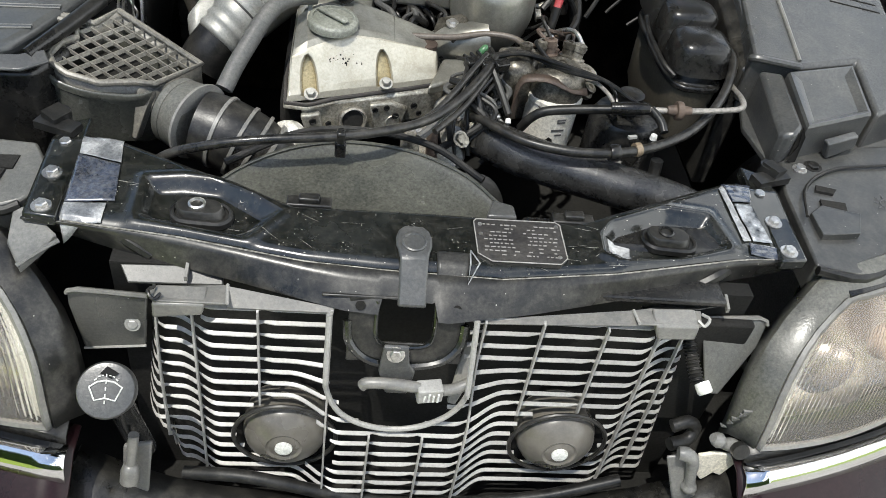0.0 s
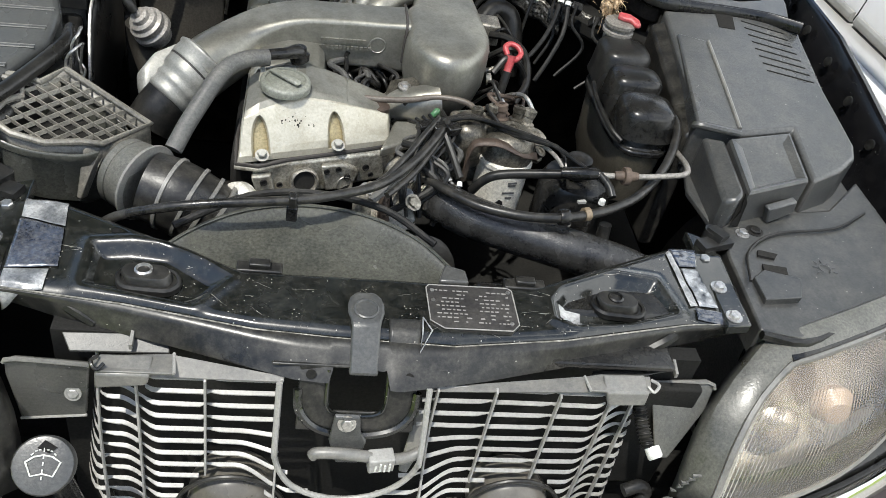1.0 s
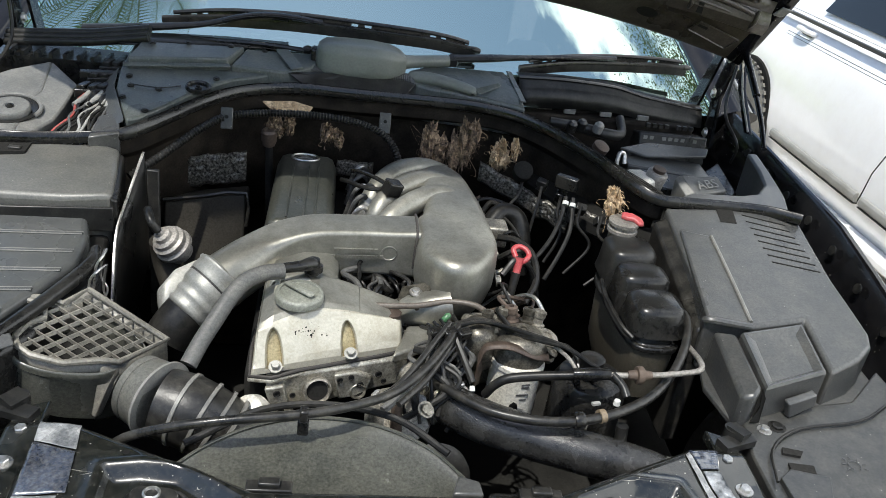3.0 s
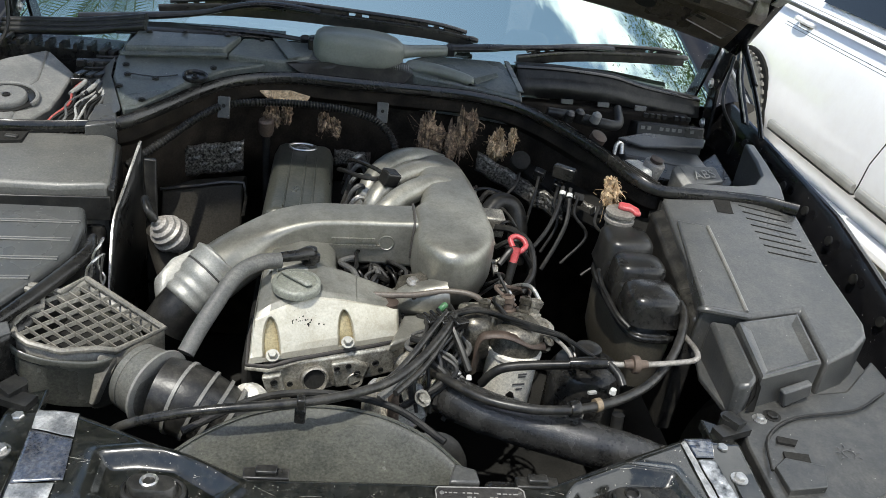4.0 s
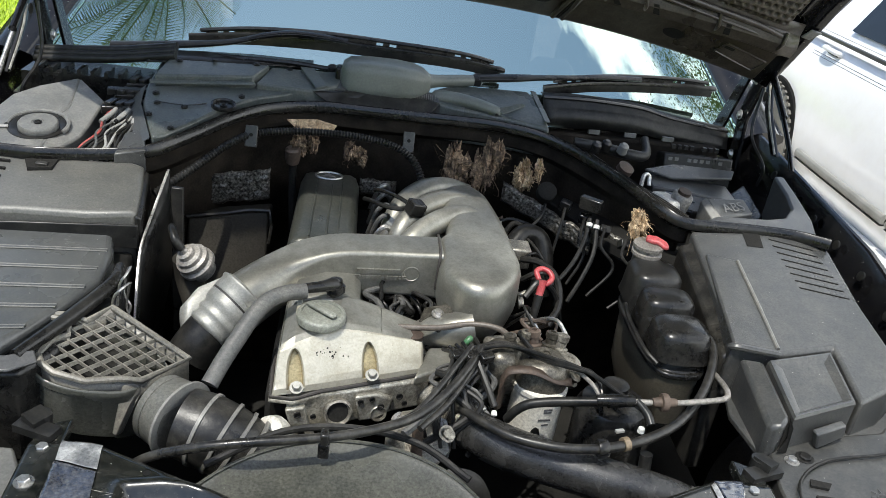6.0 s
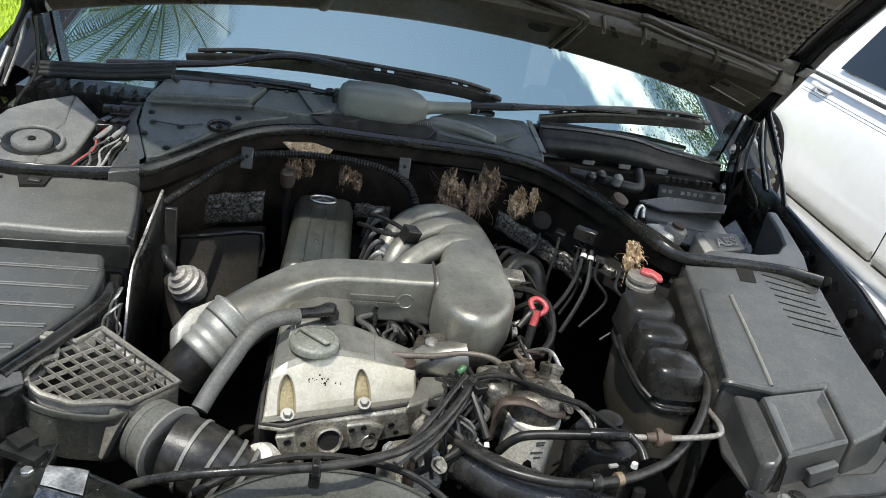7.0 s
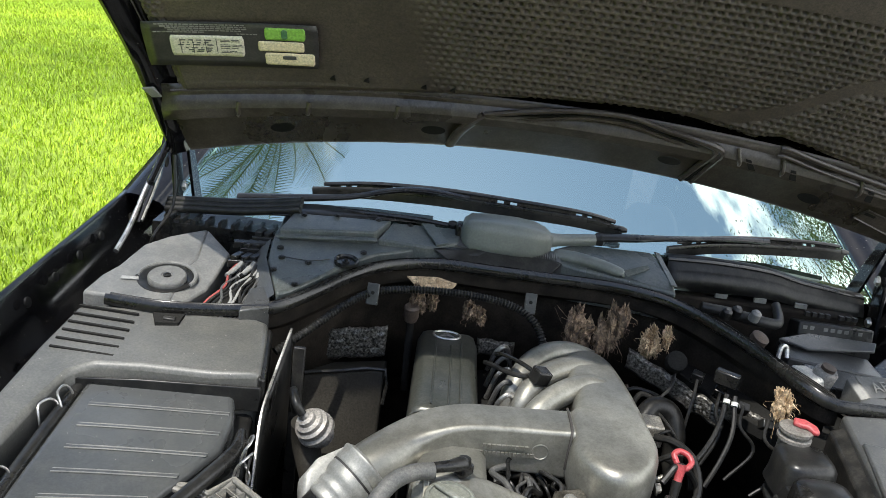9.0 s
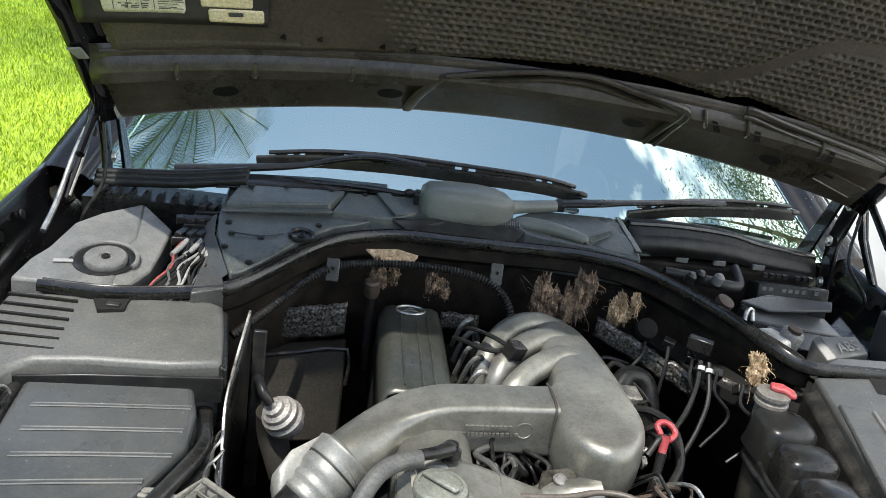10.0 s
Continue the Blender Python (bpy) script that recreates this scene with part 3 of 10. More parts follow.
part("bulkhead", sheet(rows), FIBRE, car, solid=0.004)

seal = thing("hood_seal", (0, 1.08, 1.0), "black rubber hood seal strip along the bulkhead edge", "seal")
bm = bmesh.new()
prof = [(-0.014, -0.012), (-0.017, -0.005), (-0.0155, 0.002), (-0.012, 0.005), (-0.008, 0.003), (-0.006, -0.005), (-0.002, -0.006), (0.0, 0.002), (0.003, 0.008), (0.007, 0.009), (0.011, 0.004), (0.013, -0.004), (0.012, -0.012)]
rings = []
for i, p in enumerate(line):
    d = (line[min(i + 1, len(line) - 1)] - line[max(i - 1, 0)]).normalized()
    side = d.cross(Vector((0, 0, 1))).normalized()
    rings.append([p + side * a + Vector((0, 0, b)) for a, b in prof])
part("rubber_profile", loft(rings), SEAL_RUBBER, seal, angle=60)
part("carrier_strip", tube([tuple(p + Vector((0, 0.004, -0.014))) for p in line], 0.007, 8, 1), PLASTIC_DARK, seal)

# windscreen, its frame, roof, and the cabin behind
def glass_base(x):
    return 1.18 + 0.19 * (x / 0.85) ** 2


def screen(x, d):
    k = 1 - 0.22 * d
    return Vector((x * k, glass_base(x) + 0.87 * d * 0.95, 1.045 + 0.50 * d * 0.95 - 0.03 * (x / 0.85) ** 2))


rows = [[screen(-0.93 + 1.86 * i / 24, -0.08 + 0.98 * j / 8) for i in range(25)] for j in range(9)]
wind = part("windscreen", sheet(rows), WINDSCREEN, car, "tinted reflective windscreen glass")
wind.visible_shadow = False
rows = []
for j in range(5):
    rows.append([screen(-0.86 + 1.72 * i / 24, 0.86) + Vector((0, 0.45 * j, 0.10 * math.sin(math.pi * (0.15 + 0.7 * j / 4)) - 0.045)) for i in range(25)])
part("roof", sheet(rows), PAINT, car, solid=0.004)
for s in (-1, 1):
    pts = [screen(s * 0.95, -0.08 + 0.1 * k) + Vector((s * 0.045, 0.01, -0.01)) for k in range(11)]
    part("pillar", tube([(*p, 0.075) for p in pts], n=10, steps=2, squash=0.5), PAINT, car)
    rows = [[screen(s * 0.9, -0.08 + 0.94 * k / 6) + Vector((s * 0.01, 0, 0)), Vector((s * 0.93, 1.55 + 0.25 * k, 0.97))] for k in range(7)]
    part("side_window", sheet(rows), SIDE_GLASS, car)
rows = [[screen(-0.84 + 1.68 * i / 12, 0.0) + Vector((0, 0.05 + 0.11 * j, -0.05 - 0.006 * j)) for i in range(13)] for j in range(5)]
part("dashboard", sheet(rows), PLASTIC_DARK, car, solid=0.01)
part("cabin_floor", box((-0.93, 1.21, 0.2), (0.93, 4.4, 0.25)), DARK, car)
part("dark_rear_panel", prism([(-0.9, 4.2, 0.25), (0.9, 4.2, 0.25), (0.9, 4.2, 0.98), (0.66, 3.75, 1.5), (-0.66, 3.75, 1.5), (-0.9, 4.2, 0.98)], (0, 0.03, 0)), PAINT, car)


def wheel(parent, x, y, s, r=0.325, hub=STEEL):
    t = part("tyre", revolve([(0.215, 0), (r - 0.03, 0), (r, 0.03), (r, 0.17), (r - 0.03, 0.2), (0.215, 0.2)], (x, y, r), (-s, 0, 0), 40), TYRE, parent)
    bm = revolve([(0.215, 0.02), (0.19, 0.05), (0.08, 0.035), (0.05, 0.02), (0, 0.02)], (x, y, r), (-s, 0, 0), 30)
    part("rim", bm, hub, t)
    return t


for s in (-1, 1):
    for y in (0.35, 3.4):
        wheel(car, s * 0.96, y, s)

# ---- bumper with chrome strip ----
bumper = thing("bumper", (0, -0.3, 0.3), "dark maroon front bumper with a chrome strip, centre uncovered", "bumper")
def bumper_y(x):
    return -0.265 + 0.16 * (abs(x) / 0.85) ** 2.6


for s in (-1, 1):
    rows = []
    for k in range(12):
        x = 0.46 + 0.042 * k
        y = bumper_y(x)
        rows.append([(s * x, y + 0.05, 0.558), (s * x, y + 0.008, 0.556), (s * x, y - 0.016, 0.538), (s * x, y - 0.05, 0.522), (s * x, y - 0.085, 0.49), (s * x, y - 0.09, 0.38), (s * x, y - 0.05, 0.25)])
    part("bumper_skin", sheet(rows), MAROON, bumper, solid=0.004)
    rows = []
    for k in range(12):
        x = 0.465 + 0.042 * k
        y = bumper_y(x)
        rows.append([(s * x, y + 0.012, 0.562), (s * x, y - 0.006, 0.563), (s * x, y - 0.016, 0.553), (s * x, y - 0.021, 0.535), (s * x, y - 0.019, 0.524)])
    part("chrome_strip", sheet(rows), CHROME, bumper, "polished chrome strip", solid=0.004, offset=1)
rows = []
for k in range(17):
    x = -0.47 + 0.94 * k / 16
    dip = 0.12 * (1 - (abs(x) / 0.47) ** 4)
    rows.append([(x, -0.175, 0.50 - dip), (x, -0.21, 0.508 - dip), (x, -0.235, 0.50 - dip), (x, -0.28, 0.47 - dip), (x, -0.29, 0.40), (x, -0.27, 0.27)])
part("bumper_centre", sheet(rows), PLASTIC, bumper, solid=0.004)
bm = tube([(-0.34, -0.165, 0.415), (-0.24, -0.18, 0.43), (-0.10, -0.19, 0.40), (0.05, -0.19, 0.385), (0.2, -0.185, 0.40), (0.33, -0.17, 0.43)], 0.010)
part("cable_sheath", bm, RUBBER, bumper)

# ---- headlights ----
def headlight(s):
    h = thing("headlight", (s * 0.7, -0.05, 0.55), "ribbed glass headlight with a hazy yellowed reflector", "headlight", group="headlights of the car")

    def lens_at(u, v, push=0.0):
        bx, by, bz = 0.494 + 0.42 * u, -0.198 + 0.02 * u + 0.16 * u * u, 0.575 + 0.01 * u
        tx, ty, tz = 0.580 + 0.330 * u, -0.075 + 0.10 * u + 0.03 * u * u, 0.767 + 0.02 * u
        bow = math.sin(math.pi * min(1, v)) * (0.022 + 0.012 * math.sin(math.pi * u))
        lean = (0.030 * math.sin(math.pi * v ** 1.15) - 0.012 * max(0, v - 0.8) * 5) * (1 - u) ** 3
        return Vector((s * (bx + (tx - bx) * v - lean), by + (ty - by) * v - bow - push, bz + (tz - bz) * v + bow * 0.5))

    n, m = 192, 10
    rows = []
    for j in range(m + 1):
        rows.append([lens_at(i / n, j / m, 0.0030 * (i % 3 == 1) + 0.0022 * (i % 3 == 2)) for i in range(n + 1)])
    part("lens", sheet(rows), LENS, h, "vertically ribbed clear lens", angle=12).visible_shadow = False
    rows = [[lens_at(0.07 + 0.9 * i / 20, 0.04 + 0.84 * j / 8, -0.052 - 0.03 * math.sin(math.pi * j / 8)) for i in range(21)] for j in range(9)]
    part("reflector", sheet(rows), REFLECTOR, h, solid=0.003, offset=1)
    rows = [[lens_at(0.008 + 0.062 * k, 0.02 + 0.96 * j / 60, -0.006 - 0.0016 * (j % 2) - 0.012 * k) for k in (0, 1)] for j in range(61)]
    part("inner_rim", sheet(rows), WHITE, h, "pale ribbed inner rim", solid=0.001, angle=10)
    rows = [[lens_at(0.02 + 0.96 * j / 90, 0.985 - 0.085 * k, -0.006 - 0.0016 * (j % 2) - 0.012 * k) for k in (0, 1)] for j in range(91)]
    part("inner_rim", sheet(rows), WHITE, h, "pale ribbed inner rim", solid=0.001, angle=10)
    c = lens_at(0.42, 0.5, -0.05)
    part("bulb_cap", revolve([(0.03, 0), (0.034, 0.01), (0.02, 0.03), (0, 0.032)], c, (0, -1, 0.15)), AMBER, h, "dull amber bulb shield")
    part("bulb_shield", revolve([(0.045, 0.0), (0.04, 0.012), (0.026, 0.02), (0.012, 0.022), (0, 0.022)], lens_at(0.22, 0.34, -0.06), (0, -1, 0.1)), REFLECTOR, h)
    rim = [lens_at(k / 10, 0) for k in range(11)] + [lens_at(1, k / 4) for k in range(1, 5)] + [lens_at(1 - k / 10, 1) for k in range(1, 11)] + [lens_at(0, 1 - k / 5) for k in range(1, 6)]
    part("rim_seal", tube([(*p, 0.006) for p in rim] + [(*rim[0], 0.006)], n=6, steps=2), GUARD_CAP, h, "grey lens gasket")
    # housing behind and the black frame above
    rows = []
    for k in range(11):
        u = k / 10
        a, b = lens_at(u, 0), lens_at(u, 1)
        rows.append([a + Vector((0, 0.004, -0.012)), a + Vector((0, 0.08, -0.01)), b + Vector((0, 0.11, -0.02)), b + Vector((0, 0.05, 0.012)), b + Vector((0, 0.0, 0.01))])
    part("housing", sheet(rows), PLASTIC_DARK, h, solid=0.004)
    edge = [lens_at(0, j / 6) for j in range(7)] + [lens_at(k / 6, 1) for k in range(1, 7)]
    rows = []
    for i, p in enumerate(edge):
        out = Vector((-s, 0.1, 0.25)) if i < 6 else Vector((-s * 0.1, 0.4, 0.6))
        if i == 6:
            out = Vector((-s * 0.7, 0.3, 0.5))
        out.normalize()
        rows.append([p + out * 0.003, p + out * 0.010 + Vector((0, -0.004, 0)), p + out * 0.026 + Vector((0, 0.006, -0.002)), p + out * 0.042 + Vector((0, 0.020, -0.012)), p + out * 0.046 + Vector((0, 0.034, -0.03))])
    part("frame", sheet(rows), DUCT if s > 0 else FACE, h, "dusty rubber frame", solid=0.003)
    return h


for s in (-1, 1):
    headlight(s)
    # dark apron under the lens, over the bumper
    rows = []
    for k in range(12):
        x = 0.47 + 0.04 * k
        y = bumper_y(x)
        rows.append([(s * x, y + 0.075, 0.582), (s * x, y + 0.05, 0.582), (s * x, y + 0.02, 0.572), (s * x, y + 0.012, 0.558)])
    ap = part("headlight_apron", sheet(rows), PLASTIC_DARK, solid=0.004)
    tagged(ap, "black plastic strip under the headlight", "trim strip")

# ---- slam panel: the black crossmember over the radiator ----
cross = thing("crossmember", (0, 0, 0.79), "glossy dusty black radiator crossmember with worn paint", "crossmember")


def cross_front(x):
    """The crease between the top and the front face."""
    return float(np.interp(x, (-0.53, -0.475, -0.336, -0.174, -0.073, 0.08, 0.238, 0.434, 0.53), (-0.038, -0.042, -0.059, -0.090, -0.098, -0.103, -0.081, -0.037, -0.030)))


def cross_rear(x):
    return -0.002 + 0.118 * max(0, min(1, (abs(x) - 0.195) / 0.25))


def cross_low(x):
    """The lower edge of the front face."""
    return float(np.interp(x, (-0.53, -0.486, -0.41, -0.263, -0.122, 0.012, 0.123, 0.276, 0.448, 0.53), (-0.015, -0.025, -0.052, -0.094, -0.136, -0.150, -0.127, -0.086, -0.035, -0.012)))


POCKETS = [[(-0.392, 0.040), (-0.341, 0.046), (-0.286, 0.039), (-0.208, -0.015), (-0.250, -0.064), (-0.325, -0.048), (-0.392, -0.034)],
           [(0.226, -0.018), (0.244, 0.005), (0.330, 0.045), (0.400, 0.041), (0.419, -0.022), (0.334, -0.052), (0.253, -0.062), (0.226, -0.05)]]


def depth_in(poly, x, y):
    """Distance into a polygon, negative outside it."""
    p = Vector((x, y))
    c, best = False, 9.0
    for i in range(len(poly)):
        a, b = Vector(poly[i]), Vector(poly[i - 1])
        if (a.y > y) != (b.y > y) and x < (b.x - a.x) * (y - a.y) / (b.y - a.y) + a.x:
            c = not c
        t = max(0, min(1, (p - a).dot(b - a) / (b - a).length_squared))
        best = min(best, (p - a - (b - a) * t).length)
    return best if c else -best


def beam_z(x, y):
    f, r = cross_front(x), cross_rear(x)
    t = (y - f) / (r - f)
    z = 0.8135 - 0.006 * abs(x) / 0.53 + float(np.interp(t, (0, 0.05, 0.14, 0.5, 0.93, 1.0), (-0.0135, -0.007, -0.004, 0.0, 0.005, 0.002)))
    for poly in POCKETS:
        if min(p[0] for p in poly) - 0.03 < x < max(p[0] for p in poly) + 0.03:
            d = depth_in(poly, x, y)
            k = max(0, min(1, d / 0.020))
            z += 0.0035 * math.exp(-((d + 0.003) / 0.008) ** 2) - 0.014 * k * k * (3 - 2 * k)
    return z


def face_z(x, y):
    f, g = cross_front(x), cross_low(x)
    return beam_z(x, y) if y >= f else 0.799 - 0.034 * (f - y) / max(0.004, f - g)


rows, faces_ = [], []
shares = [0, 0.02, 0.05, 0.09, 0.14] + [0.14 + 0.79 * k / 30 for k in range(1, 31)] + [0.965, 1.0]
for i in range(213):
    x = -0.53 + 1.06 * i / 212
    f, r, g = cross_front(x), cross_rear(x), cross_low(x)
    rows.append([(x, f + (r - f) * t, beam_z(x, f + (r - f) * t)) for t in shares] + [(x, r + 0.004, 0.80), (x, r + 0.005, 0.77)])
    if -0.079 < x < -0.004:
        faces_.append([(x, f - 0.0005, 0.7995), (x, f + (g - f) * 0.2, 0.7925), (x, f + (g - f) * 0.4, 0.7855), (x, f + (g - f) * 0.6, 0.7785), (x, f + (g - f) * 0.6 + 0.006, 0.777)])
        continue
    faces_.append([(x, f - 0.0005, 0.7995), (x, f + (g - f) * 0.3, 0.789), (x, f + (g - f) * 0.7, 0.776), (x, g, 0.765), (x, g + 0.008, 0.759)])
part("beam", sheet(rows), PAINT_DUSTY, cross, solid=0.003, offset=-1, angle=70)
part("front_face", sheet(faces_), FACE, cross, "dusty front face", solid=0.003)
part("worn_crease", tube([(x, cross_front(x) - 0.0008, 0.8002) for x in [-0.48 + 0.02 * k for k in range(49)]], 0.0012, 6, 1), SCUFF_GLINT, cross, "paint rubbed through along the crease")
bm = bmesh.new()
rs_ = random.Random(17)
for k in range(150):
    x = rs_.uniform(-0.46, 0.46)
    f, r = cross_front(x), cross_rear(x)
    y = f + (r - f) * rs_.uniform(0.03, 0.9)
    a, w, h = rs_.uniform(0, 3.1), rs_.uniform(0.0004, 0.0014), rs_.uniform(0.0003, 0.0008)
    if k % 4 == 0:
        w, h, a = rs_.uniform(0.004, 0.018), 0.00022, rs_.uniform(-0.7, 0.7)
    c_, s_ = math.cos(a), math.sin(a)
    q = [(x + c_ * i * w - s_ * j * h, y + s_ * i * w + c_ * j * h) for i, j in ((-1, -0.6), (0.2, -1), (1, 0.1), (0.3, 1), (-0.7, 0.7))]
    add_mesh(bm, [(u, v, beam_z(u, v) + 0.0006) for u, v in q], [(0, 1, 2, 3, 4)])
tagged(part("paint_chips", bm, SCUFF_GLINT, cross, "pale chips and scratches in the paint"), kind="stuff")


def lay(name, quad, mat, label="", lift=0.0015, wrinkle=0.0, n=14):
    """A thin strip that follows the pressed beam."""
    a, b, c, d = [Vector(p) for p in quad]
    rows = []
    for j in range(n + 1):
        row = []
        for i in range(n + 1):
            p = a.lerp(b, i / n).lerp(d.lerp(c, i / n), j / n)
            row.append((p.x, p.y, face_z(p.x, p.y) + lift + wrinkle * (1 + noise.noise(Vector((55 * p.x, 30 * p.y, 7))) + 0.6 * noise.noise(Vector((30 * p.x, 120 * p.y, 2))))))
        rows.append(row)
    return part(name, sheet(rows), mat, cross, label, solid=0.0008, angle=75)


def dish(s):
    """The rubber-ringed hood catch in its pressed pocket."""
    cx, cy = (-0.312, -0.016) if s < 0 else (0.328, -0.012)
    z = 0.8

    def stadium(a, b, zz, ox=0.0, oy=0.0, n=10):
        pts = []
        for m_ in (0, 1):
            for k in range(n + 1):
                t = radians(-90 + 180 * m_ + 180 * k / n)
                px, py = (a if m_ == 0 else -a) + b * math.cos(t), b * math.sin(t)
                pts.append((cx + ox + px, cy + oy + py - 0.06 * px, zz))
        return pts

    ca = part("catch_ring", loft([stadium(0.018, 0.023, z - 0.004), stadium(0.018, 0.023, z + 0.004), stadium(0.018, 0.020, z + 0.007), stadium(0.018, 0.017, z + 0.006), stadium(0.018, 0.0165, z + 0.003)]), RUBBER, cross, "black rubber catch surround")
    part("catch_plate", loft([stadium(0.015, 0.0155, z + 0.002), stadium(0.015, 0.0155, z + 0.012, -0.003, 0.003), stadium(0.015, 0.0135, z + 0.0145, -0.003, 0.003)]), PLASTIC, ca)
    part("catch_hole", revolve([(0.0115, 0.0), (0.0115, 0.0165), (0.009, 0.018), (0.0065, 0.012), (0, 0.012)], (cx - 0.006, cy + 0.005, z), n=20), STEEL if s < 0 else PLASTIC_DARK, ca)


tapes = 0
for s in (-1, 1):
    dish(s)
    # worn tape wraps at the ends
    for q in ([[(0.490, 0.117), (0.435, 0.112), (0.429, 0.064), (0.486, 0.078)], [(0.487, 0.076), (0.429, 0.060), (0.422, -0.008), (0.483, -0.014)], [(0.483, -0.015), (0.431, -0.013), (0.432, -0.044), (0.483, -0.046)]] if s < 0 else
              [[(0.440, 0.112), (0.488, 0.116), (0.476, 0.074), (0.446, 0.072)], [(0.432, 0.100), (0.440, 0.108), (0.452, -0.005), (0.440, -0.008)], [(0.448, 0.068), (0.474, 0.070), (0.484, -0.008), (0.455, -0.006)], [(0.447, -0.010), (0.490, -0.016), (0.488, -0.034), (0.445, -0.030)]]):
        k = tapes % (3 if s < 0 else 4)
        tapes += 1
        lay("end_tape", [(s * x, y) for x, y in q], (TAPE_WORN, TAPE, TAPE_WORN)[k] if s < 0 else (TAPE, TAPE_WORN, STREAKED, TAPE)[k], "shiny wrinkled tape wrapped round the beam", 0.002, 0.0012)
    tapes = 0
    # end plates with bolts
    part("end_plate", flat([(s * 0.486, -0.045), (s * 0.526, -0.04), (s * 0.532, 0.15), (s * 0.492, 0.17)], 0.79, 0.808), PAINT_DUSTY, cross, bevel=0.003)
    for x, y in (((0.507, -0.026), (0.512, 0.040), (0.511, 0.102)) if s < 0 else ((0.502, -0.025), (0.501, 0.037), (0.499, 0.098))):
        bolt(cross, (s * x, y, 0.808), (0, 0, 1), 0.0085, 0.008)
    # cable clip on the end plate
    bm = box((s * 0.53 - 0.03, 0.125, 0.806), (s * 0.53 + 0.03, 0.15, 0.818), turn=rot(0, 0, 20 * s))
    box((s * 0.535 - 0.012, 0.135, 0.814), (s * 0.535 + 0.014, 0.165, 0.828), bm, turn=rot(0, 10, 35 * s))
    revolve([(0.014, 0), (0.014, 0.02), (0.009, 0.02), (0.009, 0.012), (0, 0.012)], (s * 0.53, 0.155, 0.806), n=16, bm=bm)
    part("cable_clip", bm, PLASTIC_DARK, cross)

lay("worn_patch", [(0.234, -0.055), (0.264, -0.052), (0.270, -0.020), (0.236, -0.020)], TAPE_WORN, "silvery worn patch", 0.001, 0.0006)
# middle: safety catch, striker plate with square hole
hx0, hx1 = -0.077, -0.006


def lock_pt(x, z):
    return Vector((x, -0.126 - (0.785 - z) * 0.42, z))


bm = bmesh.new()
cols = [-0.150, -0.115, hx0, hx1, 0.035, 0.072]
levels = [0.782, 0.778, 0.748, 0.722, 0.710, 0.696]
made = {}


def lock_vert(i, j):
    if (i, j) not in made:
        made[(i, j)] = bm.verts.new(lock_pt(cols[i], levels[j]))
    return made[(i, j)]


for j in range(5):
    for i in range(5):
        if i == 2 and j in (1, 2):
            continue
        if i in (0, 4) and j > 0:
            continue
        bm.faces.new((lock_vert(i, j), lock_vert(i + 1, j), lock_vert(i + 1, j + 1), lock_vert(i, j + 1)))
part("lock_plate", bm, FACE, cross, "black lock plate with a square opening", bevel=0.002, solid=0.006)
bm = tube([tuple(lock_pt(*q)) for q in ((-0.116, 0.750), (-0.112, 0.722), (-0.092, 0.701), (-0.06, 0.692), (-0.02, 0.692), (0.013, 0.701), (0.032, 0.722), (0.036, 0.750))], 0.006, 8)
part("plate_lip", bm, PAINT_DUSTY, cross)
bm = tube([tuple(lock_pt(*q)) for q in ((-0.079, 0.776), (-0.079, 0.735), (-0.069, 0.72), (-0.040, 0.717), (-0.013, 0.72), (-0.004, 0.735), (-0.004, 0.776))], 0.003, 8, 3)
part("opening_lip", bm, PAINT_DUSTY, cross)
for x in (-0.101, 0.022):
    part("rivet_hole", revolve([(0.0065, 0), (0.0065, 0.0015), (0, 0.0015)], lock_pt(x, 0.774) + Vector((0, -0.006, 0)), (0, -1, 0.42), 16), DARK, cross)
lever = []
for y, w, up in ((-0.036, 0.012, 0.008), (-0.045, 0.020, 0.009), (-0.058, 0.0235, 0.010), (-0.072, 0.0235, 0.011), (-0.083, 0.020, 0.011), (-0.092, 0.0185, 0.011), (-0.110, 0.0185, 0.007), (-0.136, 0.0185, 0.003)):
    z = face_z(-0.036, y) + up
    lever.append([(-0.036 - w, y, z), (-0.036 + w, y, z), (-0.036 + w, y + 0.004, z - 0.006), (-0.036 - w, y + 0.004, z - 0.006)])
lv = part("safety_lever", loft(lever), PLASTIC_GREY, cross, "worn grey catch lever", bevel=0.003)
part("lever_head", revolve([(0.0165, 0), (0.0165, 0.003), (0.0145, 0.0042), (0.013, 0.002), (0.006, 0.0022), (0, 0.0022)], (-0.036, -0.066, 0.8205), (0, -0.08, 1), 28), PLASTIC_GREY, lv)
lay("pressed_boss", [(-0.006, -0.114), (0.032, -0.112), (0.038, -0.072), (-0.006, -0.072)], FACE, "pressed boss with a scraped edge", 0.003, 0.0, 8)
part("boss_edge", tube([(0.038, -0.070, face_z(0.038, -0.070) + 0.006), (0.049, -0.090, face_z(0.049, -0.090) + 0.006), (0.034, -0.113, face_z(0.034, -0.113) + 0.006), (0.037, -0.092, face_z(0.037, -0.092) + 0.005), (0.038, -0.070, face_z(0.038, -0.070) + 0.006)], 0.0011, 6, 1), TAPE_WORN, cross)
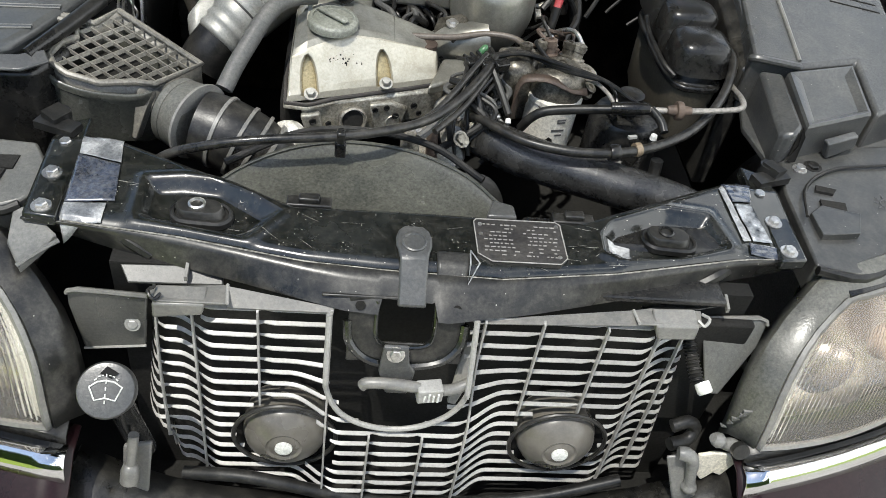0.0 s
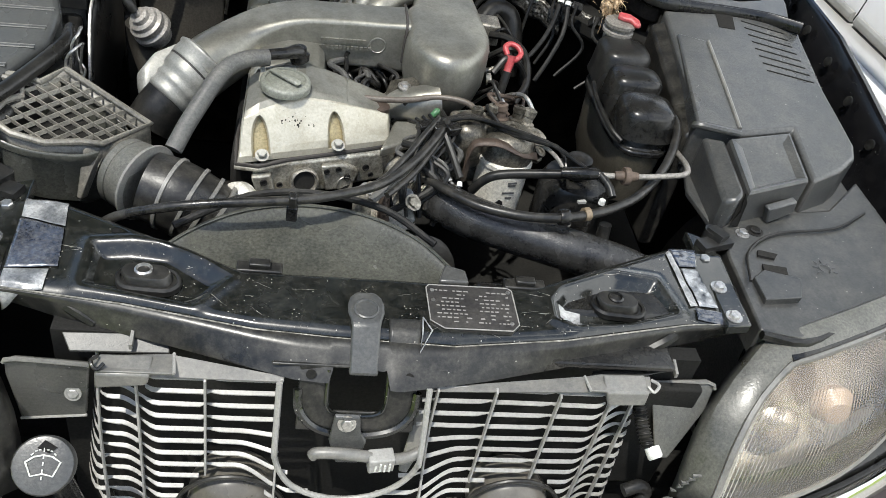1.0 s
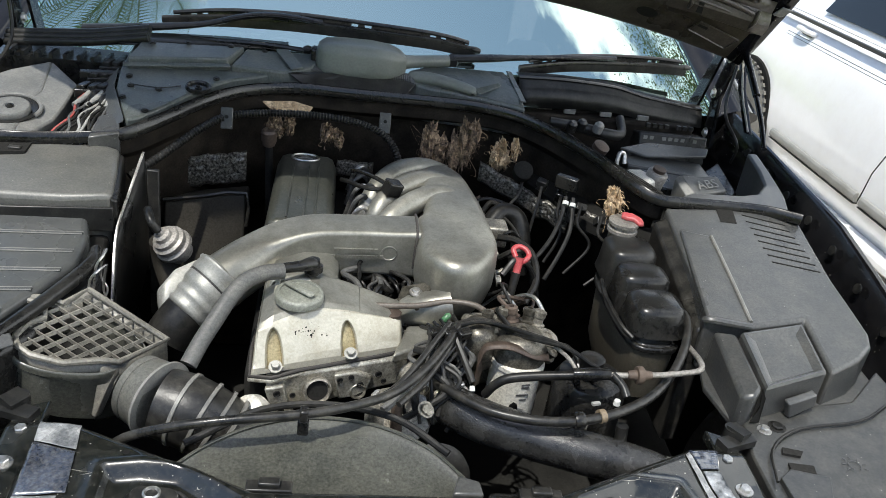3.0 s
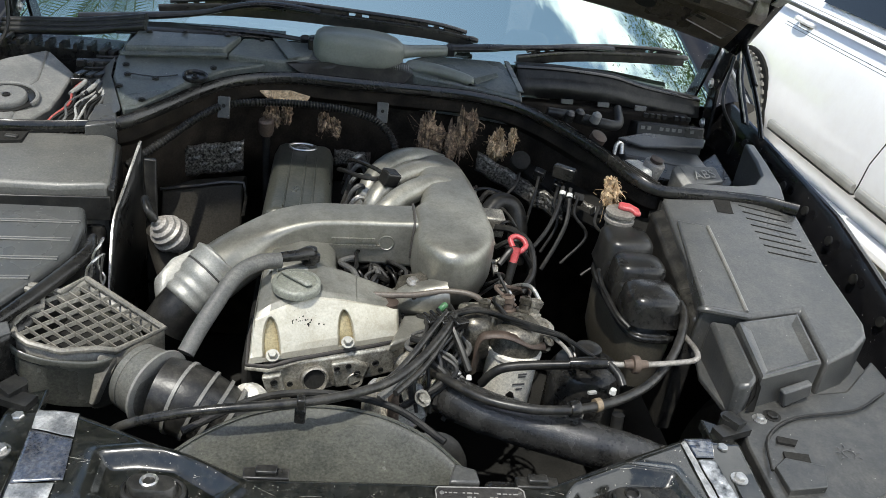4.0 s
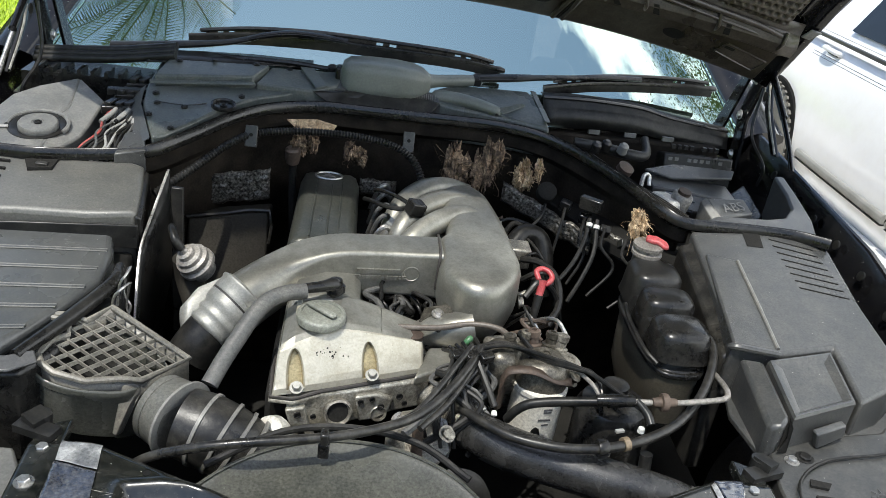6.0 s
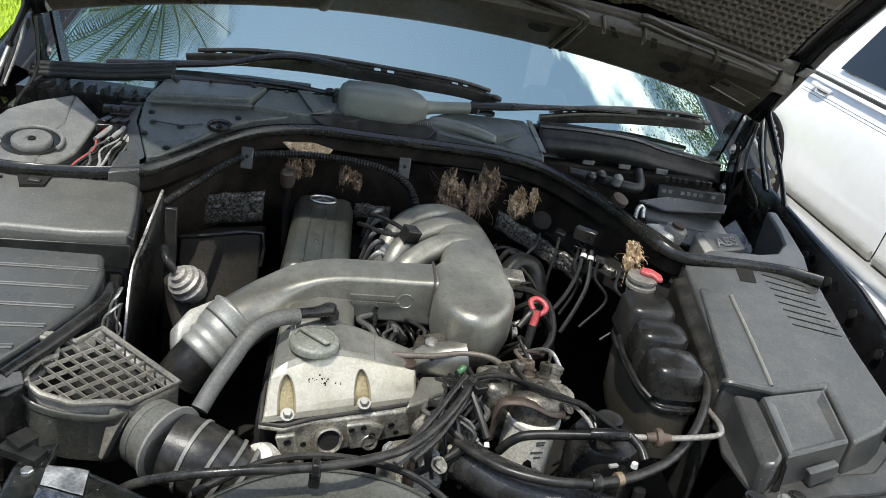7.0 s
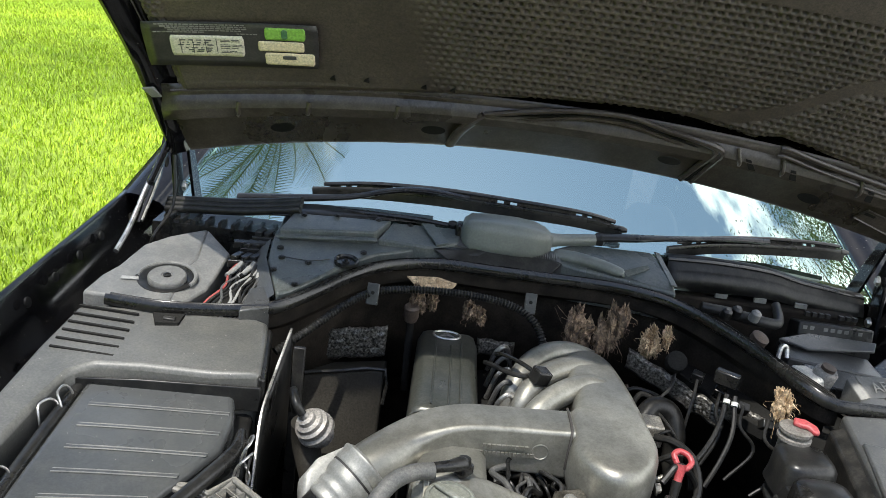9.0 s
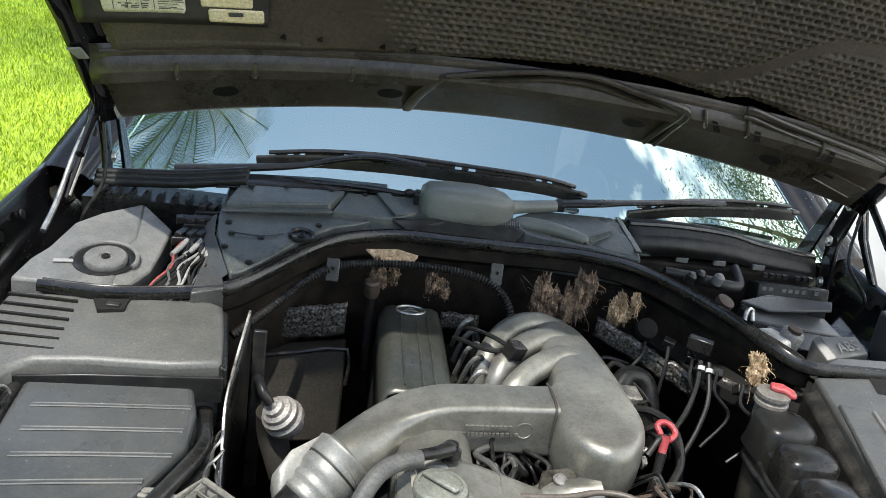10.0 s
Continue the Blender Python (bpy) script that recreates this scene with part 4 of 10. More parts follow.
# data plate with unreadable rows of print
ring = [(0.050, -0.009), (0.160, -0.007), (0.166, -0.012), (0.168, -0.073), (0.158, -0.084), (0.066, -0.085), (0.048, -0.072), (0.046, -0.014)]
plate = part("data_plate", flat([(x, y, 0.8185 + 0.055 * (y + 0.01)) for x, y in ring], 0.806, 0.81), LABEL_DARK, cross, "black data plate with rows of small pale print")
bm = bmesh.new()
rngp = random.Random(3)
for row in range(9):
    y = -0.018 - row * 0.0068
    x = 0.058
    while x < 0.157:
        w = rngp.uniform(0.002, 0.007)
        if rngp.random() < 0.7 and not (0.098 < x < 0.112):
            z = 0.8186 + 0.055 * (y + 0.01)
            box((x, y - 0.0011, z - 0.001), (min(x + w, 0.159), y + 0.0009, z + 0.0003), bm)
        x += w + 0.0025
tagged(part("print", bm, LABEL_INK, plate), kind="stuff")
part("border", tube([(x, y, 0.8187 + 0.055 * (y + 0.01)) for x, y in ring + ring[:1]], 0.0009, 6, 1), LABEL_INK, plate)
for p in ((0.054, -0.019), (0.160, -0.016), (0.054, -0.037), (0.158, -0.072)):
    part("rivet", revolve([(0.003, 0), (0.003, 0.0012), (0, 0.0018)], (*p, 0.8186 + 0.055 * (p[1] + 0.01)), n=12), STEEL, plate)
part("small_hole", revolve([(0.005, 0), (0.005, 0.0008), (0, 0.0008)], (-0.365, 0.062, beam_z(-0.365, 0.062)), n=14), DARK, cross)

# ---- radiator shroud and front clutter ----
shroud = thing("fan_shroud", (-0.1, 0.07, 0.6), "dusty dark grey plastic fan shroud behind the crossmember", "fan shroud")
rows = []
arcpts = [(-0.315, 0.062, 0.775), (-0.27, 0.10, 0.787), (-0.21, 0.135, 0.795), (-0.14, 0.152, 0.80), (-0.07, 0.151, 0.80), (-0.01, 0.137, 0.797), (0.05, 0.105, 0.79), (0.095, 0.06, 0.78)]
for p in spline(arcpts, 4):
    rows.append([(p[0], 0.01, 0.775), (p[0], 0.03, 0.777), (p[0], p[1] - 0.01, p[2] - 0.006), (p[0], p[1], p[2]), (p[0], p[1] + 0.012, p[2] + 0.004), (p[0], p[1] + 0.02, p[2] - 0.004), (p[0], p[1] + 0.022, p[2] - 0.15)])
part("shroud_top", sheet(rows), SHROUD, shroud, solid=0.003)
part("corner_foot", prism([(0.07, 0.02, 0.80), (0.115, 0.02, 0.80), (0.112, 0.045, 0.802), (0.082, 0.055, 0.802)], (0, 0, -0.03)), PLASTIC_GREY, shroud, bevel=0.004)
for x in (-0.175, 0.19):
    bm = box((x - 0.03, 0.0, 0.79), (x + 0.03, 0.02, 0.815))
    box((x - 0.014, 0.003, 0.815), (x + 0.014, 0.017, 0.823), bm)
    part("spring_clip", bm, PLASTIC, shroud, bevel=0.002)
bm = tube([(-0.30, 0.11, 0.79), (-0.2, 0.166, 0.81), (-0.10, 0.182, 0.812), (0.0, 0.165, 0.805), (0.075, 0.11, 0.79)], 0.0055, 8)
part("edge_bead", bm, RUBBER, shroud)
part("bright_lip", tube([(p[0], p[1] + 0.006, p[2] + 0.005) for p in arcpts], 0.0022, 6, 4), SHROUD, shroud)
part("radiator_tank", box((0.12, -0.03, 0.68), (0.44, 0.03, 0.80)), PLASTIC_DARK, shroud, bevel=0.01)
part("fan_hub", revolve([(0.2, 0), (0.2, 0.03), (0.06, 0.05), (0, 0.05)], (-0.1, 0.2, 0.55), (0, -1, 0)), DARK, shroud)

# ---- slatted guard ahead of the condenser ----
guard = thing("radiator_guard", (0, -0.15, 0.36), "sun-faded grey plastic slatted guard with two horn openings", "radiator guard")
HORNS = [(-0.193, 0.502), (0.213, 0.505)]


def guard_ends(z):
    """Where the slats end on either side at height z."""
    return float(np.interp(z, (0.36, 0.43, 0.48, 0.725, 0.77), (-0.372, -0.376, -0.405, -0.376, -0.372))), float(np.interp(z, (0.39, 0.52, 0.67, 0.73), (0.402, 0.392, 0.382, 0.370)))


def guard_y(x, z):
    y = -0.135
    bulge = max(0.0, min(1.0, (0.155 - abs(x + 0.035)) / 0.075))
    y -= 0.042 * bulge * bulge * (3 - 2 * bulge) * min(1, max(0, (0.68 - z) / 0.1))
    for f, d in ((min(1, max(0, (-0.285 - x) / 0.055)), 0.028), (min(1, max(0, (x - 0.285) / 0.06)), 0.03)):
        y += d * f * f * (3 - 2 * f)
    edge = max(0, guard_ends(z)[0] + 0.028 - x) if x < 0 else max(0, x - guard_ends(z)[1] + 0.022)
    return y + 78 * edge * edge - 0.06 * (0.745 - z) * 0.5


def notch(z):
    """Half width of the opening under the lock at height z, or none."""
    if z > 0.67:
        return 0.090
    if z > 0.58:
        return 0.090 * math.sqrt(max(0, 1 - ((0.67 - z) / 0.093) ** 2)) + 0.004
    return 0


MIDX = -0.045


RIBS = [(-0.365, 0.760, 0.39), (-0.312, 0.760, 0.39), (-0.228, 0.764, 0.575), (-0.136, 0.764, 0.375), (-0.075, 0.565, 0.37), (0.0, 0.565, 0.37), (0.062, 0.764, 0.375),
        (0.14, 0.764, 0.57), (0.228, 0.760, 0.575), (0.305, 0.760, 0.39), (0.352, 0.760, 0.40)]


def slat(x0, x1, z):
    """A louvre that narrows to a point behind each rib."""
    n = max(3, int((x1 - x0) / 0.007))
    rings = []
    for i in range(n + 1):
        x = x0 + (x1 - x0) * i / n
        y = guard_y(x, z)
        if x < MIDX:
            gap_ = min([x - r[0] for r in RIBS if r[0] <= x and r[1] >= z >= r[2]] or [0.1])
        else:
            gap_ = min([r[0] - x for r in RIBS if r[0] >= x and r[1] >= z >= r[2]] or [0.1])
        k = min(1.0, 0.30 + gap_ / 0.026)
        dz = 0.0006 * math.sin(23 * x + 40 * z)
        rings.append([(x, y, z + dz), (x, y - 0.0046 * k, z - 0.0024 * k + dz), (x, y - 0.0048 * k, z - 0.0024 * k - 0.0016 + dz), (x, y, z - 0.0026 + dz)])
    return part("slat", loft(rings), GUARD, guard, angle=30)


for row in range(16):
    z = 0.760 - 0.0246 * row
    spans = [guard_ends(z)]
    if z > 0.735:
        spans = [(-0.30, 0.30)]
    cuts = []
    if notch(z):
        cuts.append((MIDX - notch(z), MIDX + notch(z)))
    for hx, hz in HORNS:
        d = 0.0725 ** 2 - (z - hz - 0.004) ** 2
        if d > 0:
            cuts.append((hx - math.sqrt(d), hx + math.sqrt(d)))
    for c0, c1 in cuts:
        nxt = []
        for a, b in spans:
            if c1 <= a or c0 >= b:
                nxt.append((a, b))
            else:
                if c0 - a > 0.008:
                    nxt.append((a, c0))
                if b - c1 > 0.008:
                    nxt.append((c1, b))
        spans = nxt
    for a, b in spans:
        slat(a, b, z)
for x, z0, z1 in RIBS:
    rows = []
    for k in range(12):
        z = z0 + (z1 - z0) * k / 11
        y = guard_y(x, z)
        rows.append([(x - 0.0016, y - 0.004, z), (x + 0.0016, y - 0.004, z), (x + 0.0013, y - 0.0105, z - 0.004), (x - 0.0013, y - 0.0105, z - 0.004)])
    part("rib", loft(rows), GUARD, guard)
for hx, hz in HORNS:
    pts = [(hx + 0.0735 * math.cos(a), guard_y(hx, hz) - 0.012, hz + 0.0735 * math.sin(a)) for a in [2 * math.pi * k / 28 for k in range(29)]]
    part("horn_ring", tube(pts, 0.0034, 8, 1), PLASTIC, guard, "dark ring round a horn opening")
# rim of the opening under the lock
pts = []
for k in range(21):
    a = math.pi * k / 20
    pts.append((MIDX - 0.094 * math.cos(a), guard_y(MIDX - 0.094 * math.cos(a), 0.6) - 0.012, 0.67 - 0.095 * math.sin(a)))
pts = [(MIDX - 0.094, guard_y(-0.14, 0.745) - 0.012, 0.766)] + pts + [(MIDX + 0.094, guard_y(0.05, 0.745) - 0.012, 0.766)]
part("notch_rim", tube(pts, 0.004, 8, 2), GUARD, guard)
# upper ducts of the guard
for s in (-1, 1):
    if s < 0:
        upper = [(-0.363, -0.115, 0.766), (-0.267, -0.115, 0.776), (-0.263, -0.148, 0.777), (-0.352, -0.148, 0.776)]
        lower = [(-0.353, -0.150, 0.772), (-0.290, -0.150, 0.774), (-0.294, -0.151, 0.756), (-0.355, -0.150, 0.746)]
        rail = [(-0.266, -0.120, 0.779), (-0.133, -0.132, 0.762), (-0.134, -0.143, 0.764), (-0.266, -0.143, 0.764)]
        back = [(-0.407, -0.075, 0.762), (-0.324, -0.075, 0.765), (-0.278, -0.080, 0.755), (-0.276, -0.095, 0.753), (-0.395, -0.095, 0.749)]
    else:
        upper = [(0.285, -0.115, 0.774), (0.357, -0.115, 0.773), (0.347, -0.148, 0.779), (0.262, -0.148, 0.777), (0.261, -0.120, 0.773)]
        lower = [(0.284, -0.150, 0.776), (0.344, -0.150, 0.778), (0.346, -0.150, 0.752), (0.293, -0.151, 0.750)]
        rail = [(0.046, -0.135, 0.755), (0.261, -0.120, 0.773), (0.264, -0.143, 0.768), (0.140, -0.143, 0.761), (0.047, -0.143, 0.757)]
        back = [(0.290, -0.085, 0.745), (0.402, -0.080, 0.764), (0.401, -0.092, 0.761), (0.358, -0.100, 0.757), (0.290, -0.100, 0.748)]
    part("duct_cap", prism(lower, (0, 0.03, 0.004)), GUARD_CAP, guard, "grey moulded duct corner", bevel=0.003)
    part("duct_top", prism(upper, (0, 0.001, -0.005)), GUARD_CAP, guard, bevel=0.0015)
    part("duct_seam", tube([upper[-2 if s > 0 else 2], upper[-1 if s > 0 else 1]], 0.0022, 6, 1), GUARD, guard)
    part("top_rail", prism(rail, (0, 0.002, -0.004)), GUARD_CAP, guard, bevel=0.001)
    # Darker than the other ducts: the shade lying here is put into its colour.
    part("back_plate", prism(back, (0, 0.003, -0.005)), WING, guard, bevel=0.0015)
    part("plate_fin", prism([back[1], (back[1][0] + 0.004, back[1][1], back[1][2]), (back[1][0] + 0.004, back[1][1] - 0.022, back[1][2] - 0.006), (back[1][0], back[1][1] - 0.022, back[1][2] - 0.006)], (0, 0, 0.008)), GUARD_CAP, guard)
    part("duct_hook", tube([(s * 0.352, -0.128, 0.780), (s * 0.358, -0.140, 0.784), (s * 0.350, -0.148, 0.779), (s * 0.343, -0.140, 0.781)], 0.0022, 6, 4), PLASTIC if s < 0 else GUARD, guard)
    flap = [(-0.372, -0.1, 0.729), (-0.458, -0.1, 0.735), (-0.471, -0.1, 0.728), (-0.473, -0.1, 0.705), (-0.466, -0.1, 0.620), (-0.384, -0.1, 0.630)]
    if s > 0:
        flap = [(0.386, -0.085, 0.723), (0.474, -0.080, 0.725), (0.486, -0.085, 0.716), (0.479, -0.100, 0.686), (0.431, -0.140, 0.622), (0.410, -0.140, 0.622)]
    fl = part("side_flap", prism(flap, (0, 0.006, 0.003)), LIGHT_PLASTIC, guard, "dusty side air flap", bevel=0.003)
    part("flap_lip", tube([(p[0], p[1] - 0.001, p[2] + 0.002) for p in flap[:3]], 0.0032, 6, 2), GUARD_CAP, fl)
    if s < 0:
        bolt(fl, (-0.396, -0.1015, 0.676), (0, -1, 0.4), 0.007, 0.004, GUARD)
        part("flap_edge", tube([flap[4], flap[5]], 0.0022, 6, 1), GUARD, fl)
    part("loop_hose", tube([(s * 0.37, -0.06, 0.765), (s * 0.40, -0.05, 0.78), (s * 0.42, -0.03, 0.775), (s * 0.40, -0.02, 0.76), (s * 0.34, -0.03, 0.765)], 0.009, 8), RUBBER, guard)
bm = box((0.055, -0.1, 0.765), (0.40, -0.055, 0.775))
part("foam_strip", bm, PLASTIC_DARK, guard, bevel=0.003)


def horn(cx, cz):
    h = thing("horn", (cx, -0.15, cz - 0.06), "grey domed disc horn with a bright centre nut", "horn", group="pair of horns")
    y = guard_y(cx, cz) - 0.002
    part("dome", revolve([(0.057, -0.045), (0.061, -0.03), (0.061, -0.004), (0.056, 0.012), (0.046, 0.022), (0.03, 0.03), (0.026, 0.0325), (0.022, 0.03), (0.012, 0.032), (0, 0.032)], (cx, y, cz), (0, -1, 0.12), 44), HORN, h)
    part("centre_nut", revolve([(0.0125, 0), (0.0125, 0.003), (0.010, 0.004), (0, 0.004)], (cx, y - 0.0318, cz + 0.0038), (0, -1, 0.12), 24), WHITE, h, "bright pale centre nut")
    return h


for hx, hz in HORNS:
    horn(hx, hz)

# lock cable and catch below the lock plate
latch = thing("lock_cable", (-0.04, -0.15, 0.6), "grey hood release cable with a white-marked clamp", "cable")
part("cable", tube([(-0.092, -0.185, 0.672), (-0.085, -0.185, 0.678), (-0.06, -0.186, 0.680), (-0.025, -0.186, 0.675), (0.0, -0.185, 0.668), (0.03, -0.18, 0.665), (0.055, -0.172, 0.672)], 0.0078, 10), GUARD_CAP, latch)
cl = part("clamp", box((-0.020, -0.197, 0.655), (0.014, -0.176, 0.680), turn=rot(0, 0, 8)), GUARD, latch, "pale printed clamp", bevel=0.002)
for k in range(5):
    part("mark", box((-0.017 + 0.006 * k, -0.1985, 0.659), (-0.0145 + 0.006 * k, -0.196, 0.675 - 0.004 * (k % 2)), turn=rot(0, 0, 8)), WHITE, cl)
bm = prism([(-0.068, -0.170, 0.732), (-0.036, -0.170, 0.732), (-0.032, -0.172, 0.700), (-0.024, -0.176, 0.690), (-0.03, -0.178, 0.648), (-0.06, -0.178, 0.648), (-0.072, -0.176, 0.69)], (0, 0.006, 0.002))
part("bracket", bm, PLASTIC_GREY, latch, bevel=0.002)
bolt(latch, (-0.052, -0.171, 0.722), (0, -1, 0.35), 0.008, 0.006)
part("strap", prism([(0.045, -0.13, 0.70), (0.062, -0.13, 0.70), (0.058, -0.155, 0.655), (0.04, -0.17, 0.615), (0.028, -0.17, 0.62), (0.035, -0.152, 0.655)], (0, 0.005, 0.002)), GUARD_CAP, latch, bevel=0.002)

# washer filler
washer = thing("washer_filler", (-0.40, -0.2, 0.5), "dark washer reservoir cap with a white screen-washer sign", "washer reservoir")
cw = Vector((-0.400, -0.222, 0.693))
axis = Vector((0.05, -0.62, 0.78)).normalized()
cap = part("cap", revolve([(0.032, -0.022), (0.034, -0.02), (0.035, -0.004), (0.033, 0.0), (0.028, 0.001), (0, 0.0005)], cw, axis, 36), PLASTIC_GREY, washer)
part("neck", tube([tuple(cw - axis * 0.02), (-0.402, -0.19, 0.64), (-0.40, -0.18, 0.58), (-0.385, -0.18, 0.5)], 0.017, 12), PLASTIC_DARK, washer)
q = axis.to_track_quat("Z", "Y").to_matrix()


def on_cap(px, py):
    up = Vector((0, 0.78, 0.62))
    up = (up - axis * up.dot(axis)).normalized()
    right = up.cross(axis)
    return cw + axis * 0.0022 + right * px + up * py


sign = [(-0.019, 0.004), (-0.010, 0.010), (0.0, 0.012), (0.010, 0.010), (0.019, 0.004), (0.012, -0.012), (0.0, -0.009), (-0.012, -0.012), (-0.019, 0.004)]
part("washer_sign", tube([tuple(on_cap(*p)) for p in sign], 0.0011, 6, 1), WHITE, cap, "white screen-washer sign")
bm = bmesh.new()
for k in range(5):
    a, b = on_cap(0, -0.016 + 0.008 * k), on_cap(0, -0.012 + 0.008 * k)
    tube([tuple(a), tuple(b)], 0.0009, 6, 1, bm=bm)
for sx in (-1, 1):
    for k in range(3):
        tube([tuple(on_cap(sx * (0.003 + 0.004 * k), 0.018 - 0.001 * k * k)), tuple(on_cap(sx * (0.0055 + 0.004 * k), 0.0178 - 0.0015 * k * k))], 0.0009, 6, 1, bm=bm)
part("spray_dashes", bm, WHITE, cap)
part("tear", prism([tuple(on_cap(-0.008, 0.02)), tuple(on_cap(0.006, 0.014)), tuple(on_cap(0.014, 0.021)), tuple(on_cap(0.0, 0.029))], tuple(axis * 0.0005)), DARK, cap)

# small hardware at both sides of the guard
side = thing("towing_bracket", (-0.35, -0.2, 0.4), "grey steel bracket with a bolt beside the guard", "bracket")
part("strap", prism([(-0.405, -0.2, 0.535), (-0.366, -0.2, 0.545), (-0.382, -0.215, 0.42), (-0.418, -0.215, 0.42)], (0, 0.008, 0)), GUARD_CAP, side, bevel=0.003)
part("peg", revolve([(0.007, 0), (0.007, 0.05), (0.010, 0.052), (0.013, 0.062), (0.013, 0.08), (0, 0.084)], (-0.385, -0.206, 0.575), (-0.12, -0.3, -0.95), 16), GUARD_CAP, side)
side = thing("aiming_screw", (0.39, -0.16, 0.62), "white-headed headlight aiming screw on a dark arm", "screw")
part("screw_head", revolve([(0.0105, 0), (0.011, 0.003), (0.011, 0.014), (0.009, 0.017), (0, 0.017)], (0.388, -0.150, 0.662), (0.25, -0.75, -0.35), 20), WHITE, side)
part("thread", tube([(0.383, -0.15, 0.66), (0.376, -0.12, 0.68), (0.37, -0.10, 0.70)], 0.009, 10, ripple=(0.0014, 0.005, 0, 1)), RUBBER, side)
part("arm", box((0.35, -0.10, 0.50), (0.46, -0.085, 0.73)), DARK, side, bevel=0.004)
side = thing("washer_jet_pipe", (0.36, -0.2, 0.45), "pale grey jet and hose elbows beside the guard", "pipe")
part("elbow", tube([(0.37, -0.165, 0.575), (0.395, -0.16, 0.58), (0.41, -0.16, 0.565), (0.40, -0.17, 0.55), (0.37, -0.18, 0.55)], 0.01, 10), RUBBER, side)
part("jet", tube([(0.372, -0.205, 0.566, 0.010), (0.385, -0.207, 0.566, 0.011), (0.396, -0.21, 0.555, 0.010), (0.402, -0.213, 0.53, 0.0085), (0.408, -0.215, 0.505, 0.0085), (0.410, -0.216, 0.495, 0.012), (0.411, -0.216, 0.488, 0.011)], n=10), STRUT, side, "pale plastic jet")
part("plate", prism([(0.363, -0.2, 0.545), (0.396, -0.2, 0.552), (0.436, -0.22, 0.455), (0.396, -0.22, 0.455)], (0, 0.006, 0)), STRUT, side, bevel=0.003)
part("torn_bracket", prism([(0.414, -0.195, 0.545), (0.436, -0.195, 0.552), (0.467, -0.195, 0.548), (0.478, -0.195, 0.525), (0.462, -0.2, 0.500), (0.448, -0.2, 0.507), (0.436, -0.2, 0.486), (0.420, -0.2, 0.505)], (0, 0.006, 0)), PAPER, side, "sun-bleached torn plastic", bevel=0.002)
side = thing("headlight_pivot", (0.46, -0.17, 0.56), "pale plastic headlight pivot with torn teeth", "screw")
part("pivot", tube([(0.422, -0.19, 0.586, 0.007), (0.432, -0.19, 0.580, 0.012), (0.442, -0.19, 0.572, 0.008), (0.458, -0.188, 0.566, 0.011), (0.475, -0.185, 0.560, 0.007)], n=9), STRUT, side)
rx = random.Random(8)
for k in range(5):
    part("torn_tooth", prism([(0.428 + 0.005 * k, -0.185, 0.606 + 0.008 * k), (0.440 + 0.006 * k, -0.182, 0.600 + 0.010 * k), (0.424 + 0.006 * k + rx.uniform(-0.004, 0.002), -0.188, 0.618 + 0.008 * k)], (0, 0.003, 0)), STRUT, side)
part("collar", revolve([(0.013, 0), (0.013, 0.01), (0, 0.01)], (0.462, -0.2, 0.575), (0, -1, 0.4), 16), PLASTIC_DARK, side)

# ---- the open hood ----
hood = thing("hood", (0, 1.15, 1.2), "open black hood seen from below with a brown-black quilted liner", "hood")


def hood_at(u, v, w=0.0):
    """A point under the open hood: across, up from its rear edge, and out of its lower face."""
    crown = 0.15 - 0.33 * min(0.22, max(0.0, v))
    return Vector((u, 1.15 - 0.59 * v - 0.81 * w, 1.282 - crown * u * u + 0.81 * v - 0.59 * w))


def hood_half(v):
    return 0.865 + 0.085 * min(1, v / 0.4) - 0.16 * max(0, (v - 0.45) / 0.8)


rows = []
for j in range(16):
    v = -0.005 + 1.27 * j / 15
    h = hood_half(max(0, v))
    rows.append([hood_at(h * (-1 + 2 * i / 20), v, -0.03) for i in range(21)])
part("outer_skin", sheet(rows), PAINT, hood, solid=0.002)
# inner frame: flat rear flange, raised rib, turned side edges
rows = []
for i in range(41):
    u = -0.86 + 1.72 * i / 40
    prof = [(-0.004, -0.03), (-0.006, -0.004), (0.004, 0.0), (0.075, 0.002), (0.088, 0.012), (0.094, 0.024), (0.118, 0.028), (0.128, 0.020), (0.136, 0.008), (0.16, 0.004)]
    rows.append([hood_at(u, v, w) for v, w in prof])
part("rear_frame", sheet(rows), HOOD_IN, hood, solid=0.002)
for s in (-1, 1):
    rows = []
    for j in range(20):
        v = 1.26 * j / 19
        h = hood_half(v)
        rows.append([hood_at(s * h, v, -0.03), hood_at(s * (h + 0.002), v, 0.006), hood_at(s * (h - 0.008), v, 0.012), hood_at(s * (h - 0.035), v, 0.008), hood_at(s * (h - 0.05), v, -0.008), hood_at(s * (h - 0.085), v, -0.004)])
    part("side_edge", sheet(rows), PAINT, hood, solid=0.002)
rows = [[hood_at(-0.8 + 1.6 * i / 10, 1.27, -0.03), hood_at(-0.8 + 1.6 * i / 10, 1.275, 0.0), hood_at(-0.78 + 1.56 * i / 10, 1.22, 0.006)] for i in range(11)][:]
part("front_edge", sheet(rows), PAINT, hood, solid=0.002)
